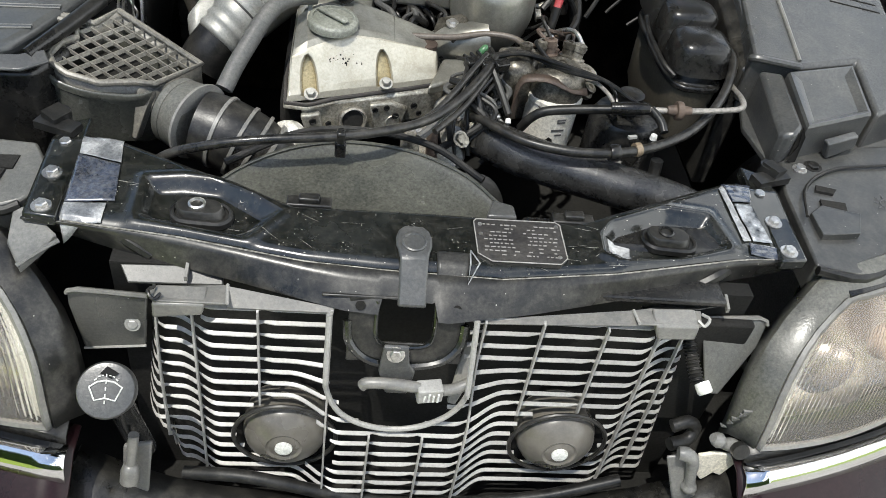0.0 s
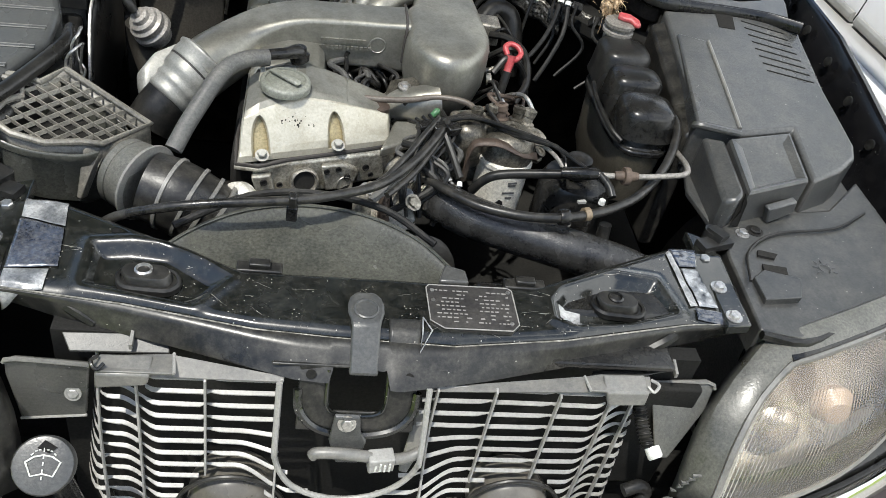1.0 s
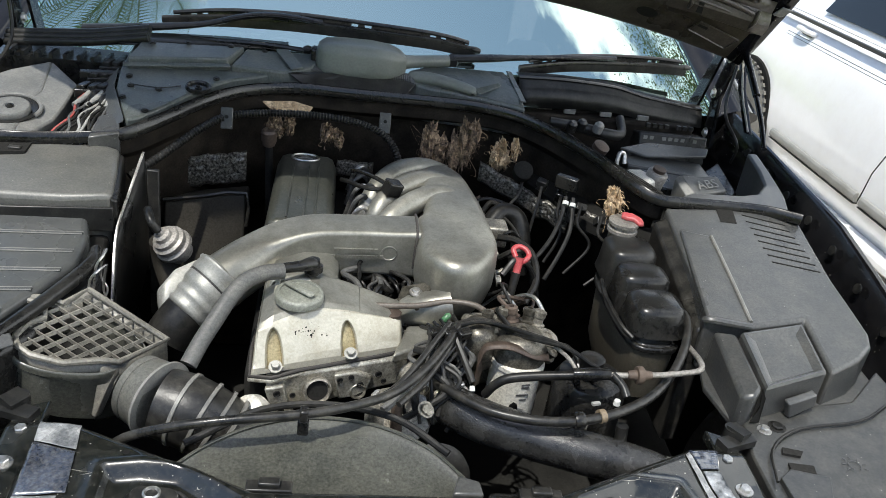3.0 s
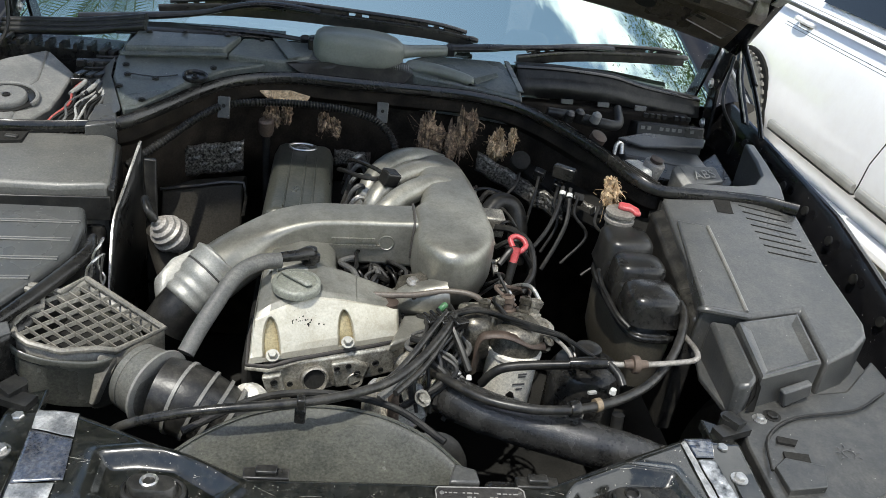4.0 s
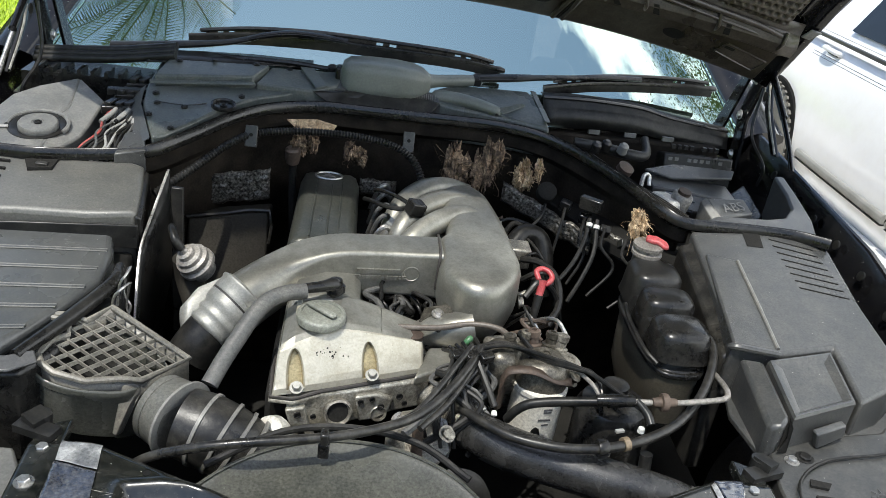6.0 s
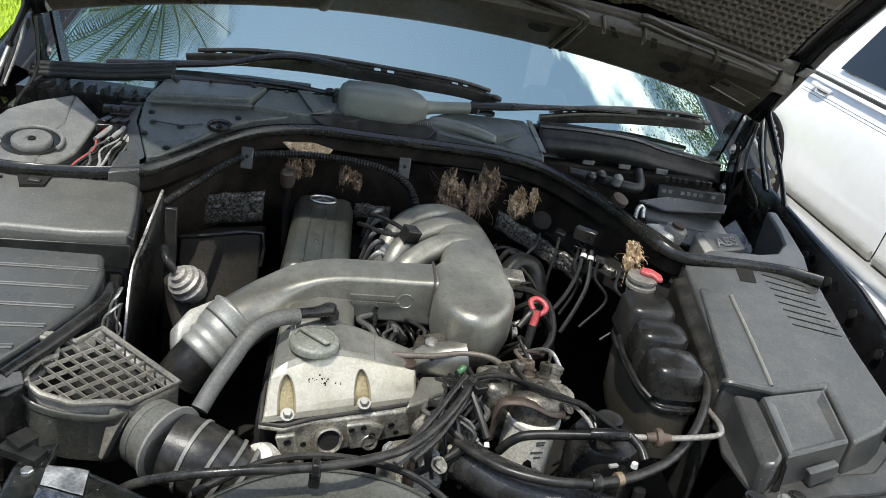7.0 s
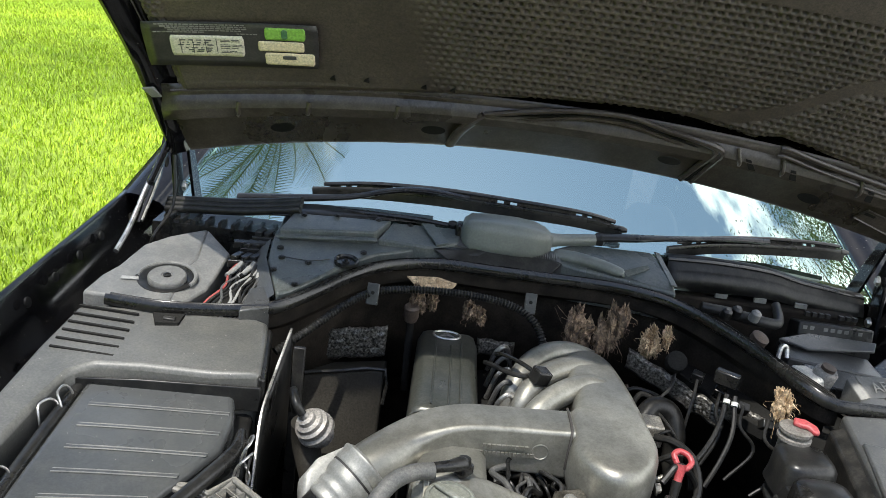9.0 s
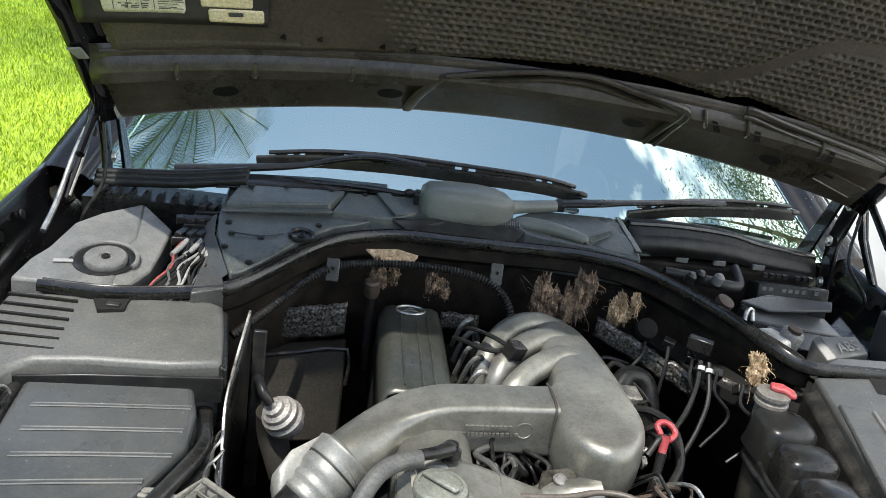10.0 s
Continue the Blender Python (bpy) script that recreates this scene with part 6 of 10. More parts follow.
part("front_lug", prism([plate_pt(-0.205, -0.01), plate_pt(-0.175, -0.01), plate_pt(-0.165, -0.05), plate_pt(-0.155, -0.075), plate_pt(-0.185, -0.085)], (0, -0.012, 0)), TIMING, engine, bevel=0.003)
part("front_lug", prism([plate_pt(-0.095, -0.004), plate_pt(-0.06, -0.004), plate_pt(-0.03, -0.02), plate_pt(-0.04, -0.055), plate_pt(-0.085, -0.055)], (0, -0.012, 0)), TIMING, engine, bevel=0.003)
for x, dz, r in ((-0.185, -0.022, 0.006), (-0.177, -0.06, 0.006), (-0.085, -0.014, 0.005), (-0.066, -0.012, 0.005), (-0.16, -0.03, 0.005), (-0.02, -0.014, 0.006), (-0.01, -0.03, 0.005), (-0.05, -0.03, 0.006)):
    p = Vector(plate_pt(x, dz)) + Vector((0, -0.0125, 0))
    part("bolt_hole", revolve([(r, 0), (r, 0.0018), (r * 0.8, 0.0022), (r * 0.7, 0.0005), (0, 0.0005)], p, (0.25, -1, 0), 14), DARK, engine)
for x, dz, r in ((-0.122, -0.032, 0.024), (-0.055, -0.045, 0.015)):
    p = Vector(plate_pt(x, dz)) + Vector((0, -0.004, 0))
    rr = part("core_plug", revolve([(r, 0), (r, 0.01), (r * 0.88, 0.012), (r * 0.8, 0.006), (r * 0.3, 0.005), (0, 0.005)], p, (0.25, -1, 0.2), 26), ALU_DIRTY, engine)
    part("plug_well", revolve([(r * 0.74, 0.0062), (0, 0.0066)], p, (0.25, -1, 0.2), 22), DARK, engine)
part("water_pump", revolve([(0.055, 0), (0.055, 0.05), (0.035, 0.06), (0.03, 0.09), (0, 0.09)], (-0.1, 0.27, 0.64), (0, -1, 0), 26), ALU_DIRTY, engine)
part("thermostat_neck", tube([(0.03, 0.38, 0.74, 0.03), (0.07, 0.34, 0.745, 0.032), (0.10, 0.31, 0.735, 0.033)], n=16), ALU_DIRTY, engine)
part("block", flat([(-0.24, 0.30), (0.02, 0.38), (0.02, 1.05), (-0.25, 1.05)], 0.32, 0.775), DARK, engine, bevel=0.01)
part("pale_nozzle", revolve([(0.026, 0), (0.029, 0.02), (0.024, 0.038), (0.010, 0.045), (0, 0.045)], (-0.212, 0.245, 0.735), (-0.3, -0.5, 0.6), 20), FILTER, engine)

# ---- intake: crossover pipe, plenum, runners ----
intake = thing("intake_manifold", (0.05, 0.6, 0.75), "dusty cast aluminium intake manifold with crossover pipe", "intake manifold")
path = [(0.050, 0.606, 0.868, 0.042, 0.049, 0.010), (0.0, 0.604, 0.868, 0.041, 0.046, 0.009), (-0.07, 0.599, 0.868, 0.041, 0.045, 0.009), (-0.14, 0.588, 0.868, 0.042, 0.045, 0.010), (-0.195, 0.572, 0.862, 0.042, 0.043, 0.014),
        (-0.242, 0.545, 0.853, 0.043, 0.042, 0.028), (-0.282, 0.506, 0.840, 0.048, 0.047, 0.043), (-0.312, 0.478, 0.824, 0.050, 0.050, 0.0495)]
line = spline(path, 6)
rings = []
for i, q in enumerate(line):
    d = Vector((line[min(i + 1, len(line) - 1)] - line[max(i - 1, 0)])[:3]).normalized()
    side = d.cross(Vector((0, 0, 1))).normalized()
    up = side.cross(d)
    rings.append([Vector(q[:3]) + side * a + up * b for a, b in rounded(float(q[3]), float(q[4]), float(q[5]), 6)])
cp = part("crossover_pipe", loft(rings), ALU, intake, "cast pipe with embossed discs and raised print", angle=60)
ax_out = Vector((0.64, 0.54, 0.54))
part("outlet_pipe", revolve([(0.036, -0.006), (0.0405, -0.002), (0.0425, 0.003), (0.0405, 0.008), (0.0405, 0.015), (0.0440, 0.019), (0.0450, 0.024), (0.0435, 0.028), (0.0440, 0.034), (0.0485, 0.040), (0.0497, 0.047), (0.0500, 0.0595)], (-0.356, 0.448, 0.789), ax_out, 44), ALU_SATIN, cp, "satin cast outlet with stepped lips", angle=50)
part("joint", revolve([(0.047, 0.0575), (0.0512, 0.0580), (0.0516, 0.0612), (0.047, 0.0616)], (-0.356, 0.448, 0.789), ax_out, 44), SEAM, cp)
part("collar", revolve([(0.047, 0.0608), (0.0515, 0.0615), (0.0530, 0.066), (0.0530, 0.082), (0.0555, 0.085), (0.0555, 0.089), (0.047, 0.094)], (-0.356, 0.448, 0.789), ax_out, 44), ALU_SATIN, cp, "broad cast collar", angle=50)
part("rubber_boot", tube([(-0.388, 0.422, 0.745, 0.039), (-0.372, 0.436, 0.768, 0.040), (-0.355, 0.449, 0.790, 0.039)], n=28), RUBBER, intake, "black rubber boot under the pipe")
part("elbow_flange", loft([[(-0.335 + a * 0.5, 0.535 + a * 0.2, 0.835 + b) for a, b in rounded(0.020, 0.018, 0.012, 4)], [(-0.365 + a * 0.8, 0.512 + a * 0.3, 0.815 + b) for a, b in rounded(0.034, 0.026, 0.018, 4)], [(-0.375 + a, 0.485 + a * 0.3, 0.795 + b) for a, b in rounded(0.036, 0.030, 0.02, 4)], [(-0.370 + a, 0.455 + a * 0.3, 0.77 + b) for a, b in rounded(0.030, 0.026, 0.018, 4)]]), ALU_SATIN, intake, "flared cast elbow", angle=50)


def on_pipe(x, h):
    """A spot on the forward face of the crossover pipe."""
    return Vector((x, 0.551 + 0.10 * (x + 0.12), 0.868 + 0.047 * math.sin(h)))


for x, h in ((-0.135, 0.1), (-0.005, 0.08)):
    n = Vector((0.08, -1, 0))
    part("embossed_disc", revolve([(0.0155, -0.004), (0.0155, 0.0012), (0.014, 0.0018), (0.013, 0.0008), (0, 0.0008)], on_pipe(x, h), n, 26), ALU, cp)
part("embossed_disc", revolve([(0.016, -0.004), (0.016, 0.0015), (0.014, 0.002), (0.013, 0.0008), (0, 0.0008)], (-0.250, 0.497, 0.868), (0.55, -0.83, 0.12), 26), ALU, cp)
part("embossed_disc", revolve([(0.016, -0.004), (0.016, 0.0015), (0.014, 0.002), (0.013, 0.0008), (0, 0.0008)], (-0.281, 0.462, 0.852), (0.6, -0.78, 0.3), 26), ALU, cp)
bm = bmesh.new()
rt = random.Random(5)
for h, x0, x1 in ((0.22, -0.108, -0.028), (-0.08, -0.112, -0.022)):
    x = x0
    while x < x1:
        w_ = rt.uniform(0.004, 0.007)
        a, b = on_pipe(x, h - 0.07), on_pipe(x + w_, h - 0.07)
        c, d = on_pipe(x + w_, h + 0.07), on_pipe(x, h + 0.07)
        prism([a, b, c, d], Vector((0, -0.0045, 0)), bm)
        x += w_ + 0.0022
part("raised_print", bm, ALU, cp, "raised cast print that cannot be read")
# plenum
plan = [(0.046, 0.520), (0.070, 0.474), (0.108, 0.450), (0.150, 0.462), (0.185, 0.508), (0.203, 0.57), (0.200, 0.65), (0.194, 0.74), (0.184, 0.82), (0.168, 0.895), (0.140, 0.932), (0.105, 0.935), (0.070, 0.90), (0.066, 0.82), (0.070, 0.74), (0.062, 0.682), (0.046, 0.652), (0.044, 0.585)]
pl = part("plenum", pillow([tuple(p) for p in spline(plan, 4, closed=True)], [(0.79, 0.022), (0.81, 0.008), (0.835, 0.001), (0.865, 0.0), (0.892, 0.001), (0.903, 0.004), (0.910, 0.009), (0.9145, 0.016), (0.9165, 0.024)]), ALU, intake, "broad flat-topped cast plenum with a dark joint line", angle=80)
part("joint_line", tube([(0.046, 0.655, 0.913), (0.0455, 0.61, 0.9185), (0.045, 0.572, 0.916), (0.044, 0.562, 0.90), (0.043, 0.560, 0.875), (0.043, 0.560, 0.845)], 0.0028, 8, 4), SEAM, pl)
part("web", prism([(0.046, 0.562, 0.87), (0.075, 0.50, 0.87), (0.09, 0.47, 0.84), (0.05, 0.54, 0.83)], (0.03, 0.01, 0)), ALU, pl, bevel=0.004)
runs = [
    [(0.135, 0.935, 0.885, 0.026), (0.085, 0.938, 0.893, 0.030), (0.035, 0.912, 0.894, 0.031), (-0.005, 0.868, 0.885, 0.030), (-0.032, 0.825, 0.86, 0.028), (-0.045, 0.80, 0.80, 0.027)],
    [(0.14, 0.862, 0.888, 0.026), (0.095, 0.862, 0.897, 0.029), (0.045, 0.832, 0.897, 0.0295), (0.005, 0.79, 0.886, 0.029), (-0.022, 0.752, 0.86, 0.027), (-0.035, 0.735, 0.80, 0.026)],
    [(0.145, 0.785, 0.890, 0.026), (0.105, 0.785, 0.899, 0.028), (0.06, 0.752, 0.897, 0.029), (0.018, 0.715, 0.885, 0.028), (-0.010, 0.685, 0.86, 0.027), (-0.02, 0.67, 0.80, 0.025)],
]
for r_ in runs:
    part("runner", tube([(q[0], q[1], q[2] + 0.002, q[3] * 0.86) for q in r_], n=20), ALU, intake, angle=70)
part("throttle_outlet", tube([(0.11, 0.46, 0.83, 0.034), (0.07, 0.46, 0.82, 0.033), (0.035, 0.47, 0.805, 0.03), (0.01, 0.48, 0.785, 0.027)], n=18), ALU, intake)
part("outlet_bracket", prism([(0.045, 0.435, 0.835), (0.075, 0.45, 0.85), (0.065, 0.49, 0.86), (0.02, 0.5, 0.84), (0.01, 0.47, 0.825)], (0, 0, -0.01)), OILY, intake, bevel=0.003)
bolt(intake, (0.043, 0.47, 0.846), (0, -0.2, 1), 0.008, 0.008)
for k in range(7):
    y = 0.90 - 0.07 * k
    bolt(intake, (0.208 + 0.004 * math.sin(k), y, 0.838), (1, 0, 0.2), 0.009, 0.010, ALU_DIRTY)
part("vacuum_block", box((0.205, 0.70, 0.83), (0.25, 0.75, 0.875)), ALU_DIRTY, intake, bevel=0.004)

# ---- EGR valve, shields, firewall furniture ----
egr = thing("vacuum_valve", (-0.42, 0.61, 0.8), "pale stepped metal vacuum valve", "valve")
ax = Vector((-0.45, -0.42, 0.78))
part("valve_body", revolve([(0.84 * r_, h_) for r_, h_ in [(0.028, -0.045), (0.028, -0.03), (0.042, -0.022), (0.042, -0.014), (0.036, -0.010), (0.036, -0.006), (0.038, -0.004), (0.038, 0.002), (0.031, 0.005), (0.030, 0.013), (0.020, 0.015), (0.019, 0.024), (0.010, 0.026), (0.007, 0.034), (0, 0.034)]], (-0.414, 0.597, 0.845), ax, 36), VALVE, egr, "pale dusty stepped body")
part("vacuum_hose", tube([(-0.430, 0.582, 0.872), (-0.442, 0.585, 0.890), (-0.452, 0.61, 0.897), (-0.458, 0.64, 0.88), (-0.455, 0.66, 0.83)], 0.008, 10), RUBBER, egr)
part("valve_pipe", tube([(-0.43, 0.625, 0.83, 0.026), (-0.425, 0.63, 0.78, 0.026), (-0.40, 0.6, 0.72, 0.024)], n=14), HEADER, egr)
sh = thing("heat_shield", (-0.47, 0.55, 0.7), "thin dark sheet metal shield with a worn bright edge", "shield")
edge = [(-0.490, 0.752, 0.953), (-0.494, 0.70, 0.928), (-0.498, 0.648, 0.902), (-0.500, 0.577, 0.874), (-0.495, 0.525, 0.834), (-0.487, 0.47, 0.782)]
rows = []
for p in spline(edge, 4):
    rows.append([(p[0], p[1], p[2]), (p[0] + 0.004, p[1], p[2] - 0.06), (p[0] + 0.006, p[1], 0.55)])
part("sheet", sheet(rows), PLASTIC_DARK, sh, solid=0.002)
part("bright_edge", tube([tuple(p[:3]) for p in spline(edge, 2)], 0.0028, 6, 2), STEEL, sh, "worn bright edge")
part("post", box((-0.478, 0.72, 0.6), (-0.455, 0.73, 0.93)), PLASTIC, sh, bevel=0.002)
bx = thing("heater_box", (-0.36, 0.93, 0.5), "grey-brown dusty sheet box on the firewall", "box")
part("body", prism([(-0.484, 0.905, 0.78), (-0.308, 0.905, 0.812), (-0.305, 0.86, 0.62), (-0.484, 0.86, 0.60)], (0, 0.09, -0.02)), HEADER, bx, bevel=0.006)
part("rim", tube([(-0.486, 0.902, 0.782), (-0.40, 0.902, 0.799), (-0.306, 0.902, 0.814), (-0.304, 0.885, 0.74)], 0.004, 6, 2), PLASTIC, bx)


def mesh_pad(name, cx, cy, cz, w, h, lean=0, back=0):
    t = thing(name, (cx, cy, cz - h / 2), "crumpled perforated heat foil on the firewall", "heat foil", group="firewall heat foils")
    rg = random.Random(int(1000 * (cx + 2)))
    nx, nz = int(w / 0.006), int(h / 0.006)
    rows = []
    for j in range(nz + 1):
        row = []
        for i in range(nx + 1):
            u, v = i / nx - 0.5, j / nz - 0.5
            e = (abs(u) * 2) ** 6 + (abs(v) * 2) ** 6
            dy = 0.004 * noise.noise(Vector((12 * u + cx * 9, 8 * v, 3))) + 0.0022 * ((i + j) % 2)
            row.append((cx + w * u, cy + dy + back * u * w + 0.006 * e, cz + h * v + lean * u * w + 0.006 * noise.noise(Vector((9 * u, cx * 20, 2)))))
        rows.append(row)
    part("foil", sheet(rows), FOIL, t, solid=0.001, angle=10)


mesh_pad("heat_foil", -0.41, 0.965, 0.830, 0.19, 0.075, 0.20)
mesh_pad("heat_foil", -0.069, 1.0, 0.850, 0.085, 0.04)
mesh_pad("heat_foil", 0.315, 0.885, 0.866, 0.20, 0.048, -0.33, -0.55)
mesh_pad("heat_foil", 0.445, 0.805, 0.858, 0.075, 0.05, -0.3, -0.55)


def fur(cx, cy, cz, w, h, count, mat):
    """A torn wad of felt: lumpy cores with short stray fibres on all sides."""
    t = thing("torn_insulation", (cx, cy, cz - h), "torn tuft of brown fibre insulation hanging from the bulkhead", "insulation", group="torn insulation tufts")
    rg = np.random.default_rng(int(abs(cx) * 977) + 3)
    lumps = []
    for k in range(7):
        lumps.append((cx + 0.75 * w * (rg.random() - 0.5), cy + 0.012 * (rg.random() - 0.5), cz + h * (0.35 - 0.75 * rg.random()), (0.10 + 0.12 * rg.random()) * w, (0.24 + 0.26 * rg.random()) * h))
    for lx, ly, lz, rw_, rh_ in lumps:
        rows = []
        for j in range(13):
            a = math.pi * j / 12
            row = []
            for i in range(20):
                b = 2 * math.pi * i / 20
                d = Vector((math.sin(a) * math.cos(b), math.sin(a) * math.sin(b), math.cos(a)))
                q = 1 + 0.6 * noise.noise(d * 1.7 + Vector((lx * 50, 0, lz * 50))) + 0.8 * noise.noise(Vector((d.x * 7 + lx * 90, d.y * 7, d.z * 1.6)))
                row.append((lx + rw_ * q * d.x, ly + 0.016 * q * d.y, lz + rh_ * q * d.z))
            rows.append(row)
        part("felt_clump", sheet(rows, closed=True), mat, t)
    verts, faces = [], []
    for k in range(count // 3):
        lx, ly, lz, rw_, rh_ = lumps[rg.integers(0, 7)]
        b = 2 * math.pi * rg.random()
        x, z, y = lx + rw_ * math.cos(b) * rg.random() ** 0.5, lz + rh_ * math.sin(b) * rg.random() ** 0.5, ly - 0.012 * rg.random()
        d = Vector((0.25 * math.cos(b) + 0.25 * rg.normal(), -0.15 + 0.2 * rg.normal(), -1.0 + 0.35 * rg.normal())).normalized()
        ln = h * (0.12 + 0.30 * rg.random() ** 2)
        curl = Vector((rg.normal(), rg.normal(), rg.normal())) * 0.55 * ln
        wd = 0.00022 + 0.0003 * rg.random()
        i = len(verts)
        for t_, w_ in ((0.0, 1.0), (0.4, 1.0), (0.75, 0.8), (1.0, 0.2)):
            p = Vector((x, y, z)) + d * ln * t_ + curl * math.sin(2.6 * t_)
            verts += [(p.x - wd * w_, p.y, p.z - wd * w_), (p.x + wd * w_, p.y, p.z + wd * w_)]
        faces += [(i, i + 1, i + 3, i + 2), (i + 2, i + 3, i + 5, i + 4), (i + 4, i + 5, i + 7, i + 6)]
    me = bpy.data.meshes.new("fibre_tuft")
    me.from_pydata(verts, [], faces)
    me.materials.append(mat)
    ob = new("fibre_tuft", me)
    ob.parent = t
    ob.matrix_parent_inverse = t.matrix_basis.inverted()
    tagged(ob, kind="stuff")


fur(-0.245, 1.0, 0.945, 0.06, 0.042, 300, FUR_DARK)
fur(-0.125, 1.01, 0.925, 0.05, 0.04, 300, FUR_DARK)
fur(0.115, 1.0, 0.938, 0.075, 0.075, 520, FUR_DARK)
fur(0.180, 0.99, 0.942, 0.075, 0.085, 560, FUR_DARK)
fur(0.268, 0.955, 0.952, 0.062, 0.062, 620, FUR)
fur(0.465, 0.725, 0.945, 0.05, 0.05, 360, FUR)
fp = thing("insulation_flap", (-0.23, 1.03, 0.97), "pale torn flap of insulation under the seal", "insulation")
part("flap", prism([(-0.29, 1.03, 0.985), (-0.22, 1.035, 0.99), (-0.175, 1.03, 0.982), (-0.19, 1.015, 0.965), (-0.26, 1.01, 0.968)], (0, 0.004, 0.003)), FUR, fp, bevel=0.002)

cd = thing("wiring_conduit", (-0.2, 0.97, 0.95), "black corrugated wiring conduit clipped along the bulkhead", "conduit")
part("conduit", tube([(-0.52, 0.76, 0.895), (-0.46, 0.82, 0.93), (-0.40, 0.885, 0.965), (-0.345, 0.93, 0.982), (-0.25, 0.965, 0.985), (-0.14, 0.98, 0.982), (-0.05, 0.975, 0.972), (0.0, 0.955, 0.95), (0.025, 0.94, 0.91), (0.03, 0.95, 0.86)], 0.008, 10, ripple=(0.0014, 0.007, 0, 1)), RUBBER, cd)
for p in ((-0.353, 0.918, 0.985), (-0.011, 0.985, 0.985)):
    cl = part("clip", box((p[0] - 0.013, p[1] - 0.004, p[2] - 0.028), (p[0] + 0.013, p[1] + 0.002, p[2] + 0.018), turn=rot(-15)), PLASTIC_GREY, cd, bevel=0.002)
    part("clip_hole", revolve([(0.004, 0), (0.004, 0.001), (0, 0.001)], (p[0], p[1] - 0.006, p[2]), (0, -1, 0.25), 12), DARK, cl)
rr = thing("firewall_plug", (-0.27, 1.0, 0.85), "rusty round plug on the firewall", "plug")
part("plug", revolve([(0.014, 0), (0.017, 0.01), (0.017, 0.035), (0.012, 0.04), (0, 0.04)], (-0.268, 0.99, 0.90), (0, -0.2, 1), 20), RUST, rr)
part("stem", tube([(-0.268, 0.99, 0.91), (-0.265, 1.0, 0.8), (-0.262, 1.0, 0.72)], 0.009, 10), DARK, rr)
hb = thing("heater_hoses", (0.33, 0.85, 0.8), "black rubber heater hoses with white-banded joints", "hose")
part("fat_elbow", tube([(0.22, 0.77, 0.84), (0.25, 0.80, 0.865), (0.285, 0.80, 0.855), (0.30, 0.78, 0.81), (0.30, 0.76, 0.74)], 0.022, 14), RUBBER, hb)
part("thin_hose", tube([(0.38, 0.78, 0.925), (0.365, 0.74, 0.885), (0.335, 0.70, 0.845), (0.29, 0.66, 0.82), (0.245, 0.66, 0.835)], 0.0048, 8), RUBBER, hb)
part("thin_hose", tube([(0.395, 0.775, 0.925), (0.385, 0.72, 0.875), (0.36, 0.68, 0.835), (0.33, 0.65, 0.79)], 0.0048, 8), RUBBER, hb)
part("thin_hose", tube([(0.225, 0.68, 0.865), (0.26, 0.66, 0.87), (0.29, 0.63, 0.855), (0.295, 0.585, 0.82), (0.27, 0.55, 0.79)], 0.0075, 8), RUBBER, hb)
for p in ((0.377, 0.765, 0.917), (0.392, 0.76, 0.915)):
    part("white_band", revolve([(0.0068, -0.004), (0.0068, 0.004)], p, (0.2, 0.6, 0.7), 14), WHITE, hb, "white band")
part("round_fitting", revolve([(0.022, 0), (0.022, 0.02), (0.015, 0.025), (0, 0.025)], (0.305, 0.905, 0.92), (0, -0.6, 0.6), 22), DARK, hb)
part("plug_block", box((0.36, 0.80, 0.93), (0.41, 0.82, 0.96), turn=rot(0, 0, -35)), PLASTIC_DARK, hb, bevel=0.003)

rh = random.Random(17)
for k in range(6):
    y = 0.56 + 0.068 * k
    x = 0.212 + 0.01 * rh.random()
    part("small_line", tube([(x, y, 0.845), (x + 0.03, y + rh.uniform(-0.02, 0.03), 0.852 + 0.02 * rh.random()), (x + 0.06 + 0.03 * rh.random(), y + rh.uniform(-0.03, 0.05), 0.835), (x + 0.09, y + rh.uniform(-0.04, 0.06), 0.77)], rh.choice((0.0032, 0.0042, 0.006)), 8), (RUBBER, HOSE, RUBBER, HOSE)[k % 4], hb)
    part("fitting", revolve([(0.008, 0), (0.008, 0.006), (0.0055, 0.008), (0.0055, 0.016), (0.007, 0.017), (0.007, 0.022), (0, 0.022)], (0.202, y + 0.015, 0.838), (1, 0.1 * rh.uniform(-1, 1), 0.35), 10), (ALU_DIRTY, VALVE, RUST)[k % 3], hb)
for k in range(5):
    x, y = 0.30 + 0.035 * k, 0.905 - 0.045 * k
    part("connector", box((x, y, 0.905 - 0.006 * k), (x + 0.024, y + 0.018, 0.930 - 0.006 * k), turn=rot(12 * k, 8, -40 + 10 * k)), PLASTIC_DARK, hb, bevel=0.002)
    part("lead", tube([(x + 0.01, y, 0.91), (x + 0.0, y - 0.03, 0.88), (x - 0.03 + 0.02 * k, y - 0.05, 0.84), (x - 0.02, y - 0.07, 0.78)], 0.0035, 8), RUBBER, hb)

# dipstick
ds = thing("dipstick", (0.25, 0.57, 0.75), "red plastic dipstick loop handle in a dark tube", "dipstick")
lp_scale = 0.86
lp = [(0.240, 0.590, 0.876), (0.238, 0.600, 0.882), (0.250, 0.607, 0.886), (0.266, 0.600, 0.884), (0.273, 0.588, 0.877), (0.266, 0.578, 0.871), (0.254, 0.575, 0.866), (0.245, 0.581, 0.870), (0.240, 0.590, 0.876)]
part("handle_loop", tube([(0.254 + (p[0] - 0.254) * lp_scale, 0.590 + (p[1] - 0.590) * lp_scale, p[2], 0.0056) for p in lp], n=10, steps=4), RED, ds, "red loop handle")
